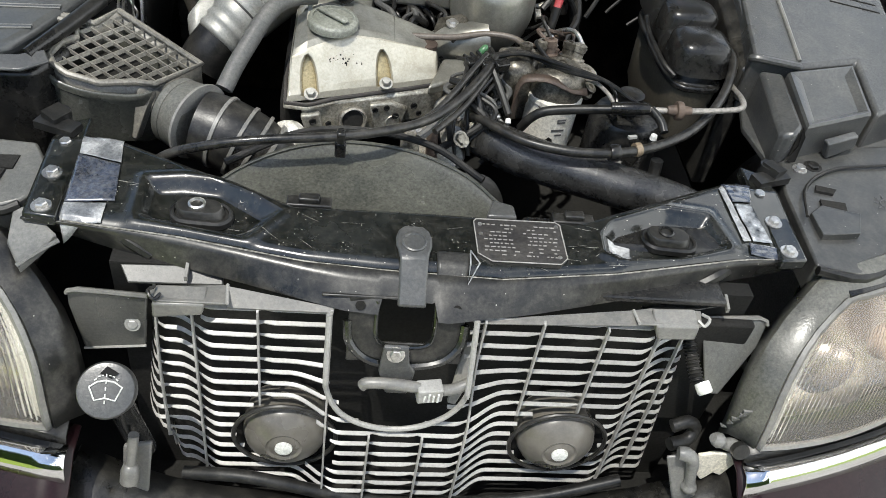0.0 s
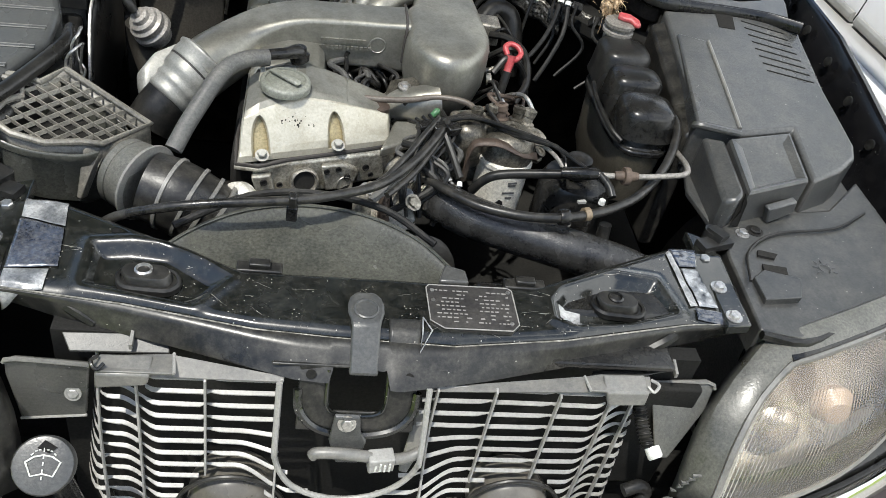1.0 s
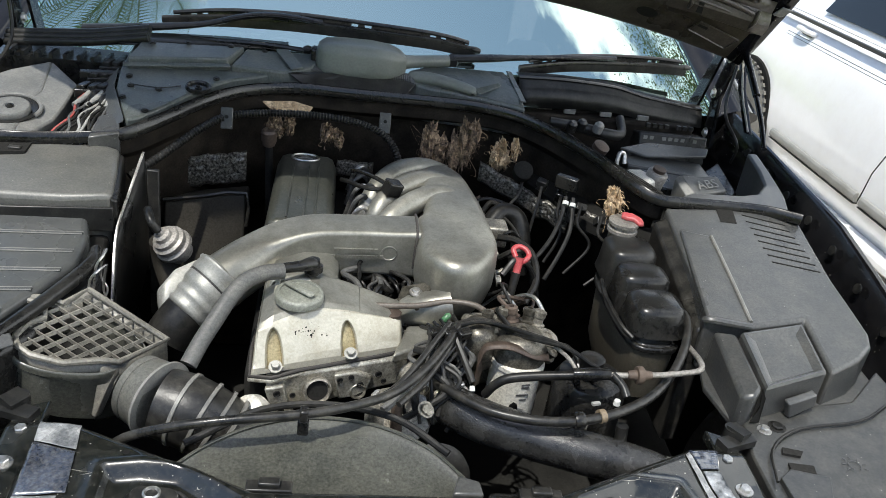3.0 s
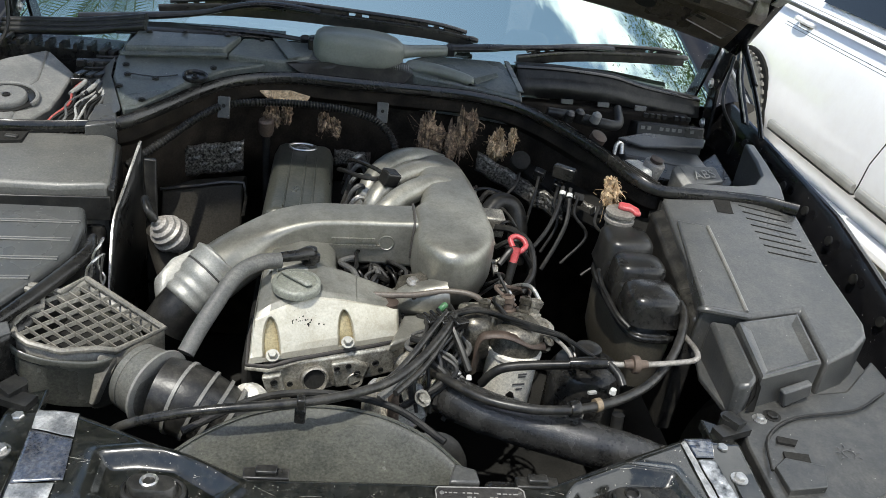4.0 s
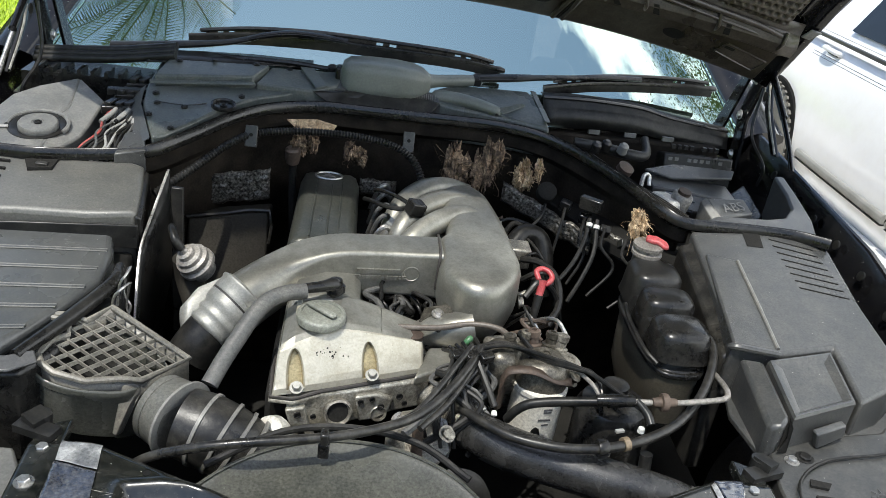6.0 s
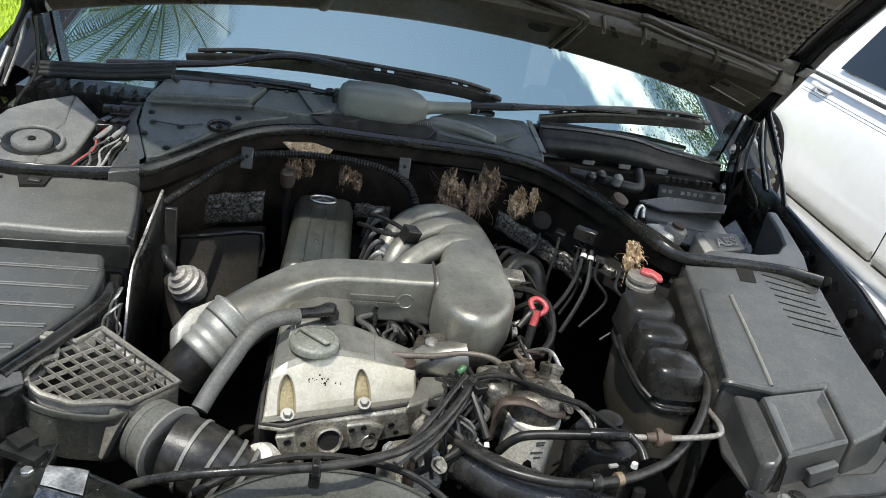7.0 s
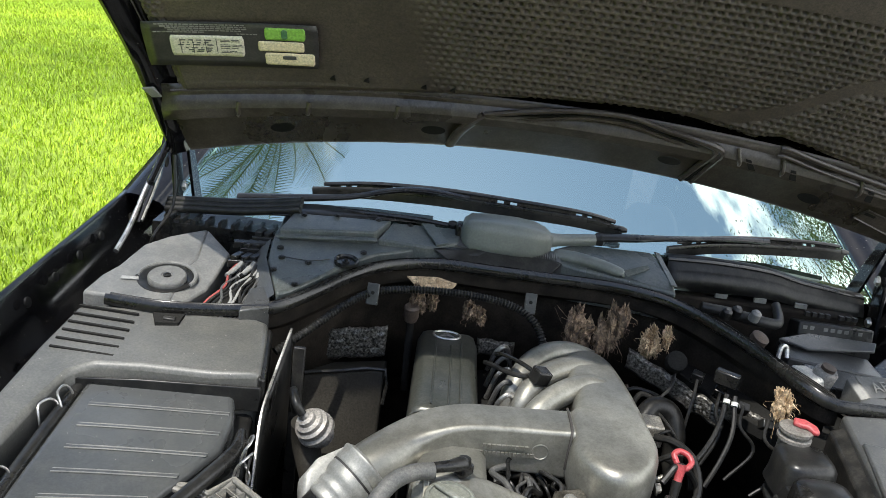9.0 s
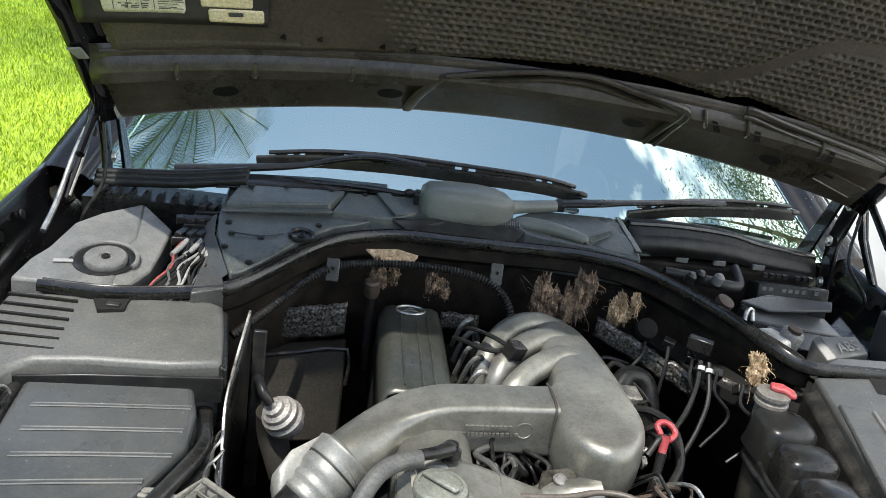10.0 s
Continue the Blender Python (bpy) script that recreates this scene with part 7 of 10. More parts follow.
part("handle_neck", tube([(0.25, 0.582, 0.873, 0.012), (0.248, 0.572, 0.855, 0.008), (0.246, 0.567, 0.845, 0.0075)], n=12), RED, ds)
part("guide_tube", tube([(0.246, 0.567, 0.848, 0.009), (0.238, 0.55, 0.80, 0.0075), (0.22, 0.53, 0.70, 0.007)], n=10), PLASTIC_DARK, ds)

# ---- wiring between cover and plenum ----
wr = thing("injector_wiring", (-0.02, 0.6, 0.75), "tangle of dark injector pipes and grey leads", "wiring")
rw = random.Random(11)
for k in range(16):
    x = -0.08 + 0.135 * rw.random()
    z = 0.80 + 0.04 * rw.random()
    pts = [(x, 0.56 + 0.02 * rw.random(), z)]
    for i_ in range(4):
        p = pts[-1]
        pts.append((p[0] + rw.uniform(-0.03, 0.03), p[1] - 0.012 - 0.03 * rw.random(), p[2] + rw.uniform(-0.035, 0.018)))
    part("lead", tube(pts, rw.choice((0.003, 0.004, 0.0055)), 8), (HOSE_GREY, RUBBER, HOSE, PLASTIC_DARK, RUBBER)[k % 5], wr)
for k in range(6):
    y = 0.70 + 0.055 * k
    part("injector_pipe", tube([(-0.085, y, 0.80), (-0.07, y - 0.01, 0.86), (-0.05, y - 0.005, 0.875), (-0.035, y + 0.01, 0.84), (-0.03, y + 0.01, 0.78)], 0.0055, 8), STEEL if k % 2 else HOSE_GREY, wr)
part("loop_lead", tube([(0.01, 0.80, 0.905), (-0.03, 0.78, 0.905), (-0.06, 0.80, 0.90), (-0.085, 0.83, 0.895), (-0.10, 0.86, 0.885)], 0.005, 8), RUBBER, wr)
part("plug_connector", box((-0.012, 0.755, 0.90), (0.022, 0.785, 0.93), turn=rot(10, 15, 30)), PLASTIC_DARK, wr, bevel=0.003)
part("stiff_lead", tube([(0.005, 0.77, 0.915), (-0.03, 0.80, 0.922), (-0.065, 0.845, 0.915), (-0.08, 0.865, 0.905)], 0.0045, 8), PLASTIC_DARK, wr)
gh = thing("vacuum_line", (0.05, 0.45, 0.8), "brown-grey rubber line arching to the fuel filter", "hose")
part("line", tube([(-0.095, 0.425, 0.83), (-0.07, 0.432, 0.838), (-0.03, 0.430, 0.838), (0.04, 0.430, 0.842), (0.10, 0.438, 0.85), (0.15, 0.42, 0.855), (0.172, 0.385, 0.848)], 0.0055, 10), HOSE_TAN, gh)
part("collar", revolve([(0.016, 0), (0.016, 0.02), (0, 0.02)], (0.0, 0.415, 0.815), (0, 0, 1), 16), RUST, gh)

# ---- fuel filter ----
ff = thing("fuel_filter", (0.23, 0.34, 0.6), "cream fuel filter canister under an oily cast head", "fuel filter")
FX, FY = 0.214, 0.337
part("canister", revolve([(0.040, 0), (0.0435, 0.006), (0.0445, 0.05), (0.0445, 0.132), (0.0475, 0.135), (0.0475, 0.142), (0.042, 0.146), (0.03, 0.150)], (FX, FY, 0.662), (0.03, 0.04, 1), 36), FILTER, ff, "cream painted canister with a small dark print")
for k, (h_, a_, w_) in enumerate(((0.118, -76, 0.016), (0.113, -76, 0.014), (0.098, -80, 0.022), (0.088, -76, 0.012))):
    a = radians(a_)
    c = Vector((FX + 0.03 * h_ + 0.0448 * math.cos(a), FY + 0.04 * h_ + 0.0448 * math.sin(a), 0.662 + h_))
    part("print_bar", box(c - Vector((w_ / 2, 0.0006, 0.0016)), c + Vector((w_ / 2, 0.0006, 0.0016)), turn=rot(0, 0, a_ + 90)), INK, ff)
part("dark_blot", prism([(FX + (0.0452) * math.cos(radians(a_)) + 0.003, FY + 0.0452 * math.sin(radians(a_)) + 0.003, z_) for a_, z_ in ((-106, 0.712), (-104, 0.738), (-96, 0.746), (-88, 0.742), (-82, 0.726), (-84, 0.706), (-96, 0.70))], (0, -0.0008, 0)), PLASTIC_DARK, ff, "round dark blot")
rings = []
for z, rx, ry in ((0.806, 0.046, 0.045), (0.816, 0.050, 0.047), (0.838, 0.047, 0.044), (0.852, 0.036, 0.034), (0.856, 0.02, 0.02)):
    rings.append([(FX + 0.004 + rx * math.cos(2 * math.pi * k / 22) * (1 + 0.05 * math.sin(5 * k)), FY + 0.010 + ry * math.sin(2 * math.pi * k / 22), z) for k in range(22)])
part("head_casting", loft(rings), OILY, ff, angle=40)
part("side_casting", revolve([(0.030, 0.0), (0.037, 0.012), (0.039, 0.05), (0.036, 0.068), (0.027, 0.080), (0.012, 0.086), (0, 0.086)], (0.153, 0.372, 0.775), (-0.10, -0.12, 1), 22), OILY, ff, "rounded oily pump casting", angle=40)
strap = [(0.139, 0.309, 0.765), (0.140, 0.308, 0.800), (0.146, 0.304, 0.836), (0.156, 0.300, 0.848), (0.183, 0.297, 0.853), (0.205, 0.297, 0.847), (0.234, 0.298, 0.835), (0.262, 0.305, 0.829)]
rows = [[(x, y, z), (x + 0.012 * (i < 3), y + 0.016, z + 0.004 - 0.010 * (i < 3))] for i, (x, y, z) in enumerate([tuple(p) for p in spline(strap, 4)][::2])]
part("bracket", sheet(rows), RUST, ff, "rusty strap bracket", solid=0.003)
for x, y, z, ax, r_, ln, mt in ((0.164, 0.385, 0.842, (-0.1, 0.1, 1), 0.011, 0.026, OILY), (0.190, 0.388, 0.835, (0, 0.1, 1), 0.010, 0.040, OILY), (0.206, 0.388, 0.838, (-0.1, 0.15, 1), 0.012, 0.040, RUST), (0.218, 0.352, 0.840, (0.05, -0.25, 1), 0.015, 0.022, OILY), (0.236, 0.396, 0.835, (0.1, 0.2, 1), 0.012, 0.036, OILY), (0.252, 0.392, 0.830, (0.15, 0.2, 1), 0.012, 0.040, ALU_DIRTY), (0.264, 0.372, 0.815, (0.3, -0.1, 1), 0.020, 0.024, ALU_DIRTY), (0.268, 0.350, 0.805, (0.5, -0.3, 1), 0.012, 0.020, OILY)):
    part("banjo_bolt", revolve([(r_ * 1.25, 0), (r_ * 1.25, ln * 0.35), (r_ * 0.85, ln * 0.4), (r_ * 0.85, ln * 0.66), (r_, ln * 0.7), (r_, ln * 0.95), (r_ * 0.7, ln), (r_ * 0.45, ln), (r_ * 0.4, ln * 0.85), (0, ln * 0.85)], (x, y, z), ax, 12), mt, ff)
part("steel_pipe", tube([(0.258, 0.345, 0.835), (0.272, 0.315, 0.848), (0.290, 0.285, 0.845), (0.302, 0.262, 0.83)], 0.0035, 8), VALVE, ff)
part("steel_pipe", tube([(0.275, 0.36, 0.83), (0.296, 0.325, 0.845), (0.305, 0.29, 0.838), (0.306, 0.27, 0.82)], 0.0032, 8), RUBBER, ff)
part("pump_body", box((0.13, 0.37, 0.72), (0.20, 0.45, 0.83), turn=rot(0, 0, 10)), ALU_DIRTY, ff, bevel=0.012)
part("clear_prefilter", revolve([(0.004, 0), (0.006, 0.003), (0.006, 0.014), (0.003, 0.018), (0, 0.018)], (0.085, 0.385, 0.842), (0.5, 0.3, 0.5), 16), GREEN_WIRE, ff, "green-tinted clear prefilter")

# second canister with cap, front right
vp = thing("oil_filter_housing", (0.35, 0.33, 0.55), "dark oil filter housing with a ribbed black cap", "oil filter housing")
part("housing", revolve([(0.06, 0), (0.064, 0.02), (0.064, 0.14), (0.056, 0.155), (0.03, 0.165), (0, 0.165)], (0.345, 0.315, 0.64), (0, 0, 1), 32), PLASTIC_DARK, vp)
part("cap", revolve([(0.017, 0), (0.017, 0.018), (0.022, 0.02), (0.022, 0.034), (0.016, 0.037), (0, 0.037)], (0.332, 0.298, 0.81), (0, 0, 1), 24), RUBBER, vp)
part("side_plate", box((0.30, 0.25, 0.69), (0.335, 0.262, 0.74), turn=rot(0, 0, -15)), GUARD_CAP, vp, bevel=0.002)

# ---- hoses across the front ----
h1 = thing("radiator_hose", (0.3, 0.15, 0.7), "thick black textured upper radiator hose", "hose")
part("hose", tube([(0.115, 0.345, 0.72), (0.095, 0.30, 0.745), (0.105, 0.255, 0.76), (0.15, 0.215, 0.765), (0.22, 0.187, 0.762), (0.30, 0.163, 0.757), (0.38, 0.143, 0.748), (0.44, 0.128, 0.73), (0.47, 0.115, 0.69)], 0.0350, 28), HOSE_RIB, h1)
for p, ax_ in (((0.100, 0.268, 0.757), (0.3, -0.9, 0.3)), ((0.425, 0.132, 0.736), (0.9, -0.25, -0.3))):
    cl = part("clamp", revolve([(0.0350, -0.006), (0.0372, -0.005), (0.0372, 0.005), (0.0350, 0.006)], p, ax_, 30), STEEL, h1, "steel band clamp")
    part("clamp_screw", revolve([(0.005, 0), (0.005, 0.016), (0, 0.016)], (p[0], p[1], p[2] + 0.038), (1, 0.3, 0), 10), STEEL, cl)
h2 = thing("coolant_hose", (0.3, 0.16, 0.8), "thin black coolant hose looping to the expansion tank", "hose")
part("hose", tube([(0.07, 0.30, 0.77), (0.075, 0.265, 0.797), (0.10, 0.222, 0.81), (0.144, 0.182, 0.815), (0.20, 0.162, 0.818), (0.25, 0.158, 0.820), (0.30, 0.165, 0.822), (0.36, 0.187, 0.825), (0.42, 0.225, 0.83), (0.475, 0.285, 0.84), (0.512, 0.345, 0.855), (0.530, 0.395, 0.868), (0.522, 0.436, 0.876)], 0.0078, 14), HOSE, h2)
part("clamp", revolve([(0.013, -0.008), (0.014, -0.005), (0.014, 0.005), (0.013, 0.008)], (0.279, 0.162, 0.821), (1, 0.15, 0.05), 16), PLASTIC_DARK, h2)
part("marker", revolve([(0.011, -0.005), (0.011, 0.005)], (0.318, 0.172, 0.823), (1, 0.3, 0.05), 16), YELLOW, h2, "tan marker ring")
part("marker", box((0.304, 0.186, 0.832), (0.318, 0.192, 0.836), turn=rot(0, 0, 15)), GUARD, h2)
h3 = thing("front_hose", (-0.2, 0.1, 0.8), "long thin black hose across the top of the fan shroud", "hose")
part("hose", tube([(-0.41, 0.118, 0.765), (-0.375, 0.108, 0.80), (-0.315, 0.099, 0.828), (-0.245, 0.099, 0.843), (-0.138, 0.117, 0.846), (-0.07, 0.139, 0.847), (-0.01, 0.172, 0.848), (0.04, 0.23, 0.85), (0.08, 0.295, 0.855), (0.105, 0.345, 0.86)], 0.0070, 14), HOSE, h3)
part("hose", tube([(0.0, 0.168, 0.830), (0.04, 0.215, 0.838), (0.075, 0.275, 0.846), (0.10, 0.33, 0.85)], 0.0052, 12), HOSE, h3)
part("hose", tube([(-0.06, 0.150, 0.838), (-0.01, 0.184, 0.845), (0.03, 0.238, 0.856), (0.062, 0.295, 0.862), (0.09, 0.345, 0.864)], 0.0050, 10), HOSE, h3)
part("clip", box((-0.144, 0.108, 0.836), (-0.132, 0.126, 0.856)), PLASTIC_DARK, h3, bevel=0.003)
part("clip_foot", box((-0.146, 0.114, 0.808), (-0.130, 0.126, 0.834)), PLASTIC_DARK, h3, bevel=0.003)
part("braided_lead", tube([(-0.02, 0.19, 0.80), (0.03, 0.24, 0.82), (0.07, 0.30, 0.835), (0.09, 0.36, 0.84)], 0.007, 8), HOSE_GREY, h3)
part("knot", revolve([(0.016, 0), (0.018, 0.01), (0.016, 0.03), (0, 0.03)], (0.092, 0.33, 0.84), (0.4, 0.8, 0.2), 12), RUBBER, h3)
for k, (z, dy) in enumerate(((0.862, 0.0), (0.858, 0.012), (0.85, 0.024))):
    part("plug_lead", tube([(0.105, 0.345 + dy, z), (0.15, 0.345 + dy, z + 0.01), (0.22, 0.325, 0.868 - 0.004 * k), (0.28, 0.30, 0.862), (0.33, 0.26, 0.85), (0.36, 0.225, 0.845)][: 6 - k], 0.0038, 8), RUBBER, h3)
for k in range(6):
    x0 = 0.045 + 0.012 * k
    part("thin_lead", tube([(x0, 0.36 + 0.008 * k, 0.845), (x0 + 0.012, 0.325, 0.858 - 0.003 * k), (x0 - 0.004 * k, 0.285, 0.835 - 0.005 * k), (x0 - 0.03 + 0.012 * k, 0.25, 0.79 - 0.006 * k), (x0 - 0.02 + 0.01 * k, 0.235, 0.74)], 0.0034, 8), (RUBBER, HOSE, RUBBER)[k % 3], h3)
    if k % 2:
        part("lead_clip", box((x0 - 0.004, 0.318, 0.850), (x0 + 0.02, 0.334, 0.866), turn=rot(15, 0, 25)), PLASTIC_DARK, h3, bevel=0.002)
part("white_tip", revolve([(0.004, 0), (0.005, 0.008), (0, 0.01)], (0.128, 0.262, 0.80), (0, -0.5, -0.5), 10), WHITE, h3)
part("strap_lead", tube([(0.10, 0.325, 0.85), (0.115, 0.29, 0.828), (0.128, 0.264, 0.806)], 0.006, 8), RUBBER, h3)
fl = thing("fuel_line", (0.35, 0.25, 0.8), "black and steel fuel line with a brown joint disc", "pipe")
part("soft_line", tube([(0.155, 0.275, 0.775), (0.165, 0.262, 0.805), (0.185, 0.258, 0.822), (0.23, 0.255, 0.832), (0.30, 0.246, 0.845), (0.345, 0.242, 0.852)], 0.0078, 12), RUBBER, fl)
part("metal_line", tube([(0.33, 0.243, 0.85), (0.40, 0.238, 0.857), (0.47, 0.255, 0.853), (0.512, 0.272, 0.85), (0.522, 0.30, 0.85), (0.525, 0.36, 0.84)], 0.0050, 10), VALVE, fl, "bare steel line")
part("joint", revolve([(0.007, -0.02), (0.009, -0.006), (0.0145, -0.005), (0.0155, 0.0), (0.0145, 0.005), (0.009, 0.006), (0.007, 0.02)], (0.392, 0.238, 0.857), (1, 0.02, 0.03), 22), RUST, fl, "dull brown joint disc")
part("t_piece", tube([(0.285, 0.247, 0.846, 0.009), (0.315, 0.244, 0.85, 0.011), (0.345, 0.242, 0.853, 0.009)], n=12), PLASTIC_DARK, fl)
part("branch", tube([(0.35, 0.243, 0.852), (0.362, 0.222, 0.845), (0.366, 0.205, 0.836)], 0.007, 10), PLASTIC_DARK, fl)
part("branch_tip", revolve([(0.005, 0), (0.006, 0.008), (0, 0.01)], (0.352, 0.205, 0.83), (0, 0, -1), 10), WHITE, fl)
part("drop_hose", tube([(0.36, 0.18, 0.80), (0.362, 0.175, 0.76), (0.365, 0.18, 0.70)], 0.010, 10), RUBBER, fl)

# ---- expansion tank ----
et = thing("expansion_tank", (0.51, 0.53, 0.55), "coolant tank with a black ribbed top and yellowed lower half", "coolant tank")


def tank_ring(z, cx, cy, rx, ry, n=28):
    cx, cy, rx = cx - 0.030, cy - 0.034, rx * 0.92
    return [(cx + rx * math.copysign(abs(math.cos(a)) ** 0.55, math.cos(a)), cy + ry * math.copysign(abs(math.sin(a)) ** 0.55, math.sin(a)), z) for a in [2 * math.pi * k / n for k in range(n)]]


part("lower_tank", loft([tank_ring(0.67, 0.512, 0.56, 0.045, 0.10), tank_ring(0.70, 0.510, 0.55, 0.053, 0.13), tank_ring(0.80, 0.508, 0.545, 0.056, 0.14), tank_ring(0.818, 0.508, 0.548, 0.056, 0.142)]), TANK, et, "yellowed translucent lower half")
ut = part("upper_tank", loft([tank_ring(0.812, 0.508, 0.548, 0.0625, 0.148), tank_ring(0.822, 0.508, 0.548, 0.0625, 0.148), tank_ring(0.824, 0.508, 0.55, 0.056, 0.142), tank_ring(0.850, 0.508, 0.553, 0.054, 0.135), tank_ring(0.868, 0.508, 0.562, 0.047, 0.118), tank_ring(0.874, 0.508, 0.572, 0.035, 0.095)]), PLASTIC_DARK, et, "glossy black upper half", bevel=0.004)
for y0, y1, zt in ((0.415, 0.508, 0.893), (0.512, 0.588, 0.903), (0.592, 0.69, 0.912)):
    yc, hy = (y0 + y1) / 2, (y1 - y0) / 2
    part("tank_dome", loft([tank_ring(0.84, 0.508, yc, 0.058, hy + 0.010), tank_ring(0.862, 0.508, yc, 0.056, hy + 0.002), tank_ring(zt - 0.012, 0.508, yc, 0.053, hy), tank_ring(zt - 0.004, 0.508, yc, 0.048, hy * 0.88), tank_ring(zt, 0.508, yc, 0.036, hy * 0.66)]), PLASTIC_DARK, ut, angle=60)
part("filler_neck", revolve([(0.026, 0), (0.026, 0.03), (0.031, 0.032), (0.031, 0.038), (0.027, 0.04), (0.027, 0.046), (0.031, 0.048), (0.031, 0.054), (0.025, 0.057), (0, 0.057)], (0.474, 0.662, 0.880), (0, 0, 1), 30), VALVE, et, "pale ridged filler neck")
part("filler_cap", prism([(x + 0.020, y + 0.010, z) for x, y, z in ((0.446, 0.653, 0.937), (0.452, 0.669, 0.939), (0.472, 0.663, 0.940), (0.488, 0.647, 0.937), (0.490, 0.633, 0.932), (0.478, 0.629, 0.933), (0.468, 0.641, 0.937), (0.456, 0.645, 0.937))], (0, 0, 0.009)), RED, et, "red cap tab", bevel=0.003)
part("tank_outlet", tube([(0.492, 0.448, 0.868, 0.012), (0.502, 0.446, 0.88, 0.013), (0.520, 0.438, 0.876, 0.013)], n=12), PLASTIC_DARK, et)
part("level_lead", tube([(0.41, 0.54, 0.86), (0.405, 0.49, 0.855), (0.413, 0.41, 0.845), (0.43, 0.38, 0.835)], 0.0045, 8), RUBBER, et)

# ---- battery cover and wing panels ----
bc = thing("battery_cover", (0.73, 0.5, 0.78), "matt black plastic battery cover with cooling slots", "cover")


def deck(x, y, up=0.0):
    """A point on the sloping top of the battery cover."""
    return (x, y, 0.95 - (0.70 - y) * 0.191 + up)


top = [deck(x, y) for x, y in ((0.574, 0.708), (0.70, 0.722), (0.86, 0.722), (0.872, 0.70), (0.866, 0.60), (0.860, 0.507), (0.863, 0.42), (0.864, 0.365), (0.852, 0.332), (0.812, 0.298), (0.742, 0.262), (0.750, 0.392), (0.628, 0.362), (0.560, 0.374))]
part("shell", flat(top, 0.78, 0.9), PLASTIC_GREY, bc, bevel=0.007, seg=3)
rs = part("raised_strip", flat([deck(0.580, 0.628, 0.006), deck(0.645, 0.613, 0.006), deck(0.634, 0.362, 0.007), deck(0.552, 0.374, 0.007)], 0.80, 0.9), PLASTIC_GREY, bc, "raised flap with a pale edge painted for its highlight", bevel=0.004)
# Paler tube: the highlight along the flap's edge is put into the colour.
part("strip_ridge", tube([deck(0.640, 0.610, 0.007), deck(0.636, 0.48, 0.008), deck(0.631, 0.366, 0.008)], 0.0035, 8, 3), GUARD_CAP, rs)
part("strip_lip", tube([deck(0.551, 0.378, -0.004), deck(0.556, 0.371, 0.003), deck(0.59, 0.364, 0.004), deck(0.632, 0.360, 0.002)], 0.0065, 8, 3), PLASTIC_GREY, rs)
part("side_wall", flat([(0.548, 0.69, 0.925), (0.582, 0.69, 0.94), (0.575, 0.385, 0.872), (0.545, 0.385, 0.855)], 0.6, 0.9), PLASTIC, bc, bevel=0.006)
outer = [(0.608, 0.346, 0.884), (0.742, 0.384, 0.887), (0.728, 0.258, 0.872), (0.597, 0.208, 0.868)]
inner = [(0.630, 0.332, 0.876), (0.718, 0.357, 0.878), (0.712, 0.270, 0.864), (0.622, 0.236, 0.860)]
st = part("fuse_box", loft([[(x - 0.003 * (x < 0.65), y, 0.80) for x, y, z in outer], [(x, y, z - 0.005) for x, y, z in outer], [(x + (0.6685 - x) * 0.04, y + (0.30 - y) * 0.04, z) for x, y, z in outer], [(x + (0.6685 - x) * 0.10, y + (0.30 - y) * 0.10, z) for x, y, z in outer], inner]), PLASTIC_GREY, bc, "stepped fuse box lid", angle=25)
part("front_tab", prism([(0.641, 0.219, 0.840), (0.701, 0.240, 0.847), (0.706, 0.242, 0.822), (0.652, 0.223, 0.808)], (0.004, -0.013, -0.002)), PLASTIC_GREY, st, bevel=0.003)
part("front_block", flat([(0.568, 0.366, 0.872), (0.601, 0.347, 0.880), (0.591, 0.210, 0.866), (0.574, 0.195, 0.860), (0.556, 0.202, 0.850)], 0.785, 0.9), PLASTIC_GREY, bc, bevel=0.007)
part("torn_edge", prism([(0.5935, 0.214, 0.862), (0.598, 0.206, 0.85), (0.600, 0.203, 0.80), (0.580, 0.196, 0.81), (0.590, 0.199, 0.835)], (0, -0.003, 0)), DARK, bc)
for k in range(8):
    t = k / 7
    x0, y0, x1, y1 = 0.744 + 0.007 * t, 0.705 - 0.152 * t, 0.833 + 0.012 * t, 0.680 - 0.148 * t
    a, b = Vector(deck(x0, y0)), Vector(deck(x1, y1))
    bm = prism([a + Vector((0, 0.0019, -0.004)), b + Vector((0, 0.0019, -0.004)), b + Vector((0, -0.0019, -0.004)), a + Vector((0, -0.0019, -0.004))], (0, 0, 0.0048))
    part("slot", bm, DARK, bc)
part("notch", prism([deck(0.690, 0.719, 0.0006), deck(0.728, 0.719, 0.0006), deck(0.720, 0.671, 0.0006), deck(0.685, 0.673, 0.0006)], (0, 0, 0.0006)), DARK, bc)
part("flange", flat([(0.545, 0.30), (0.560, 0.19), (0.62, 0.20), (0.75, 0.24), (0.83, 0.285), (0.89, 0.34), (0.90, 0.50), (0.60, 0.50)], 0.785, 0.797), PLASTIC_GREY, bc, bevel=0.003)


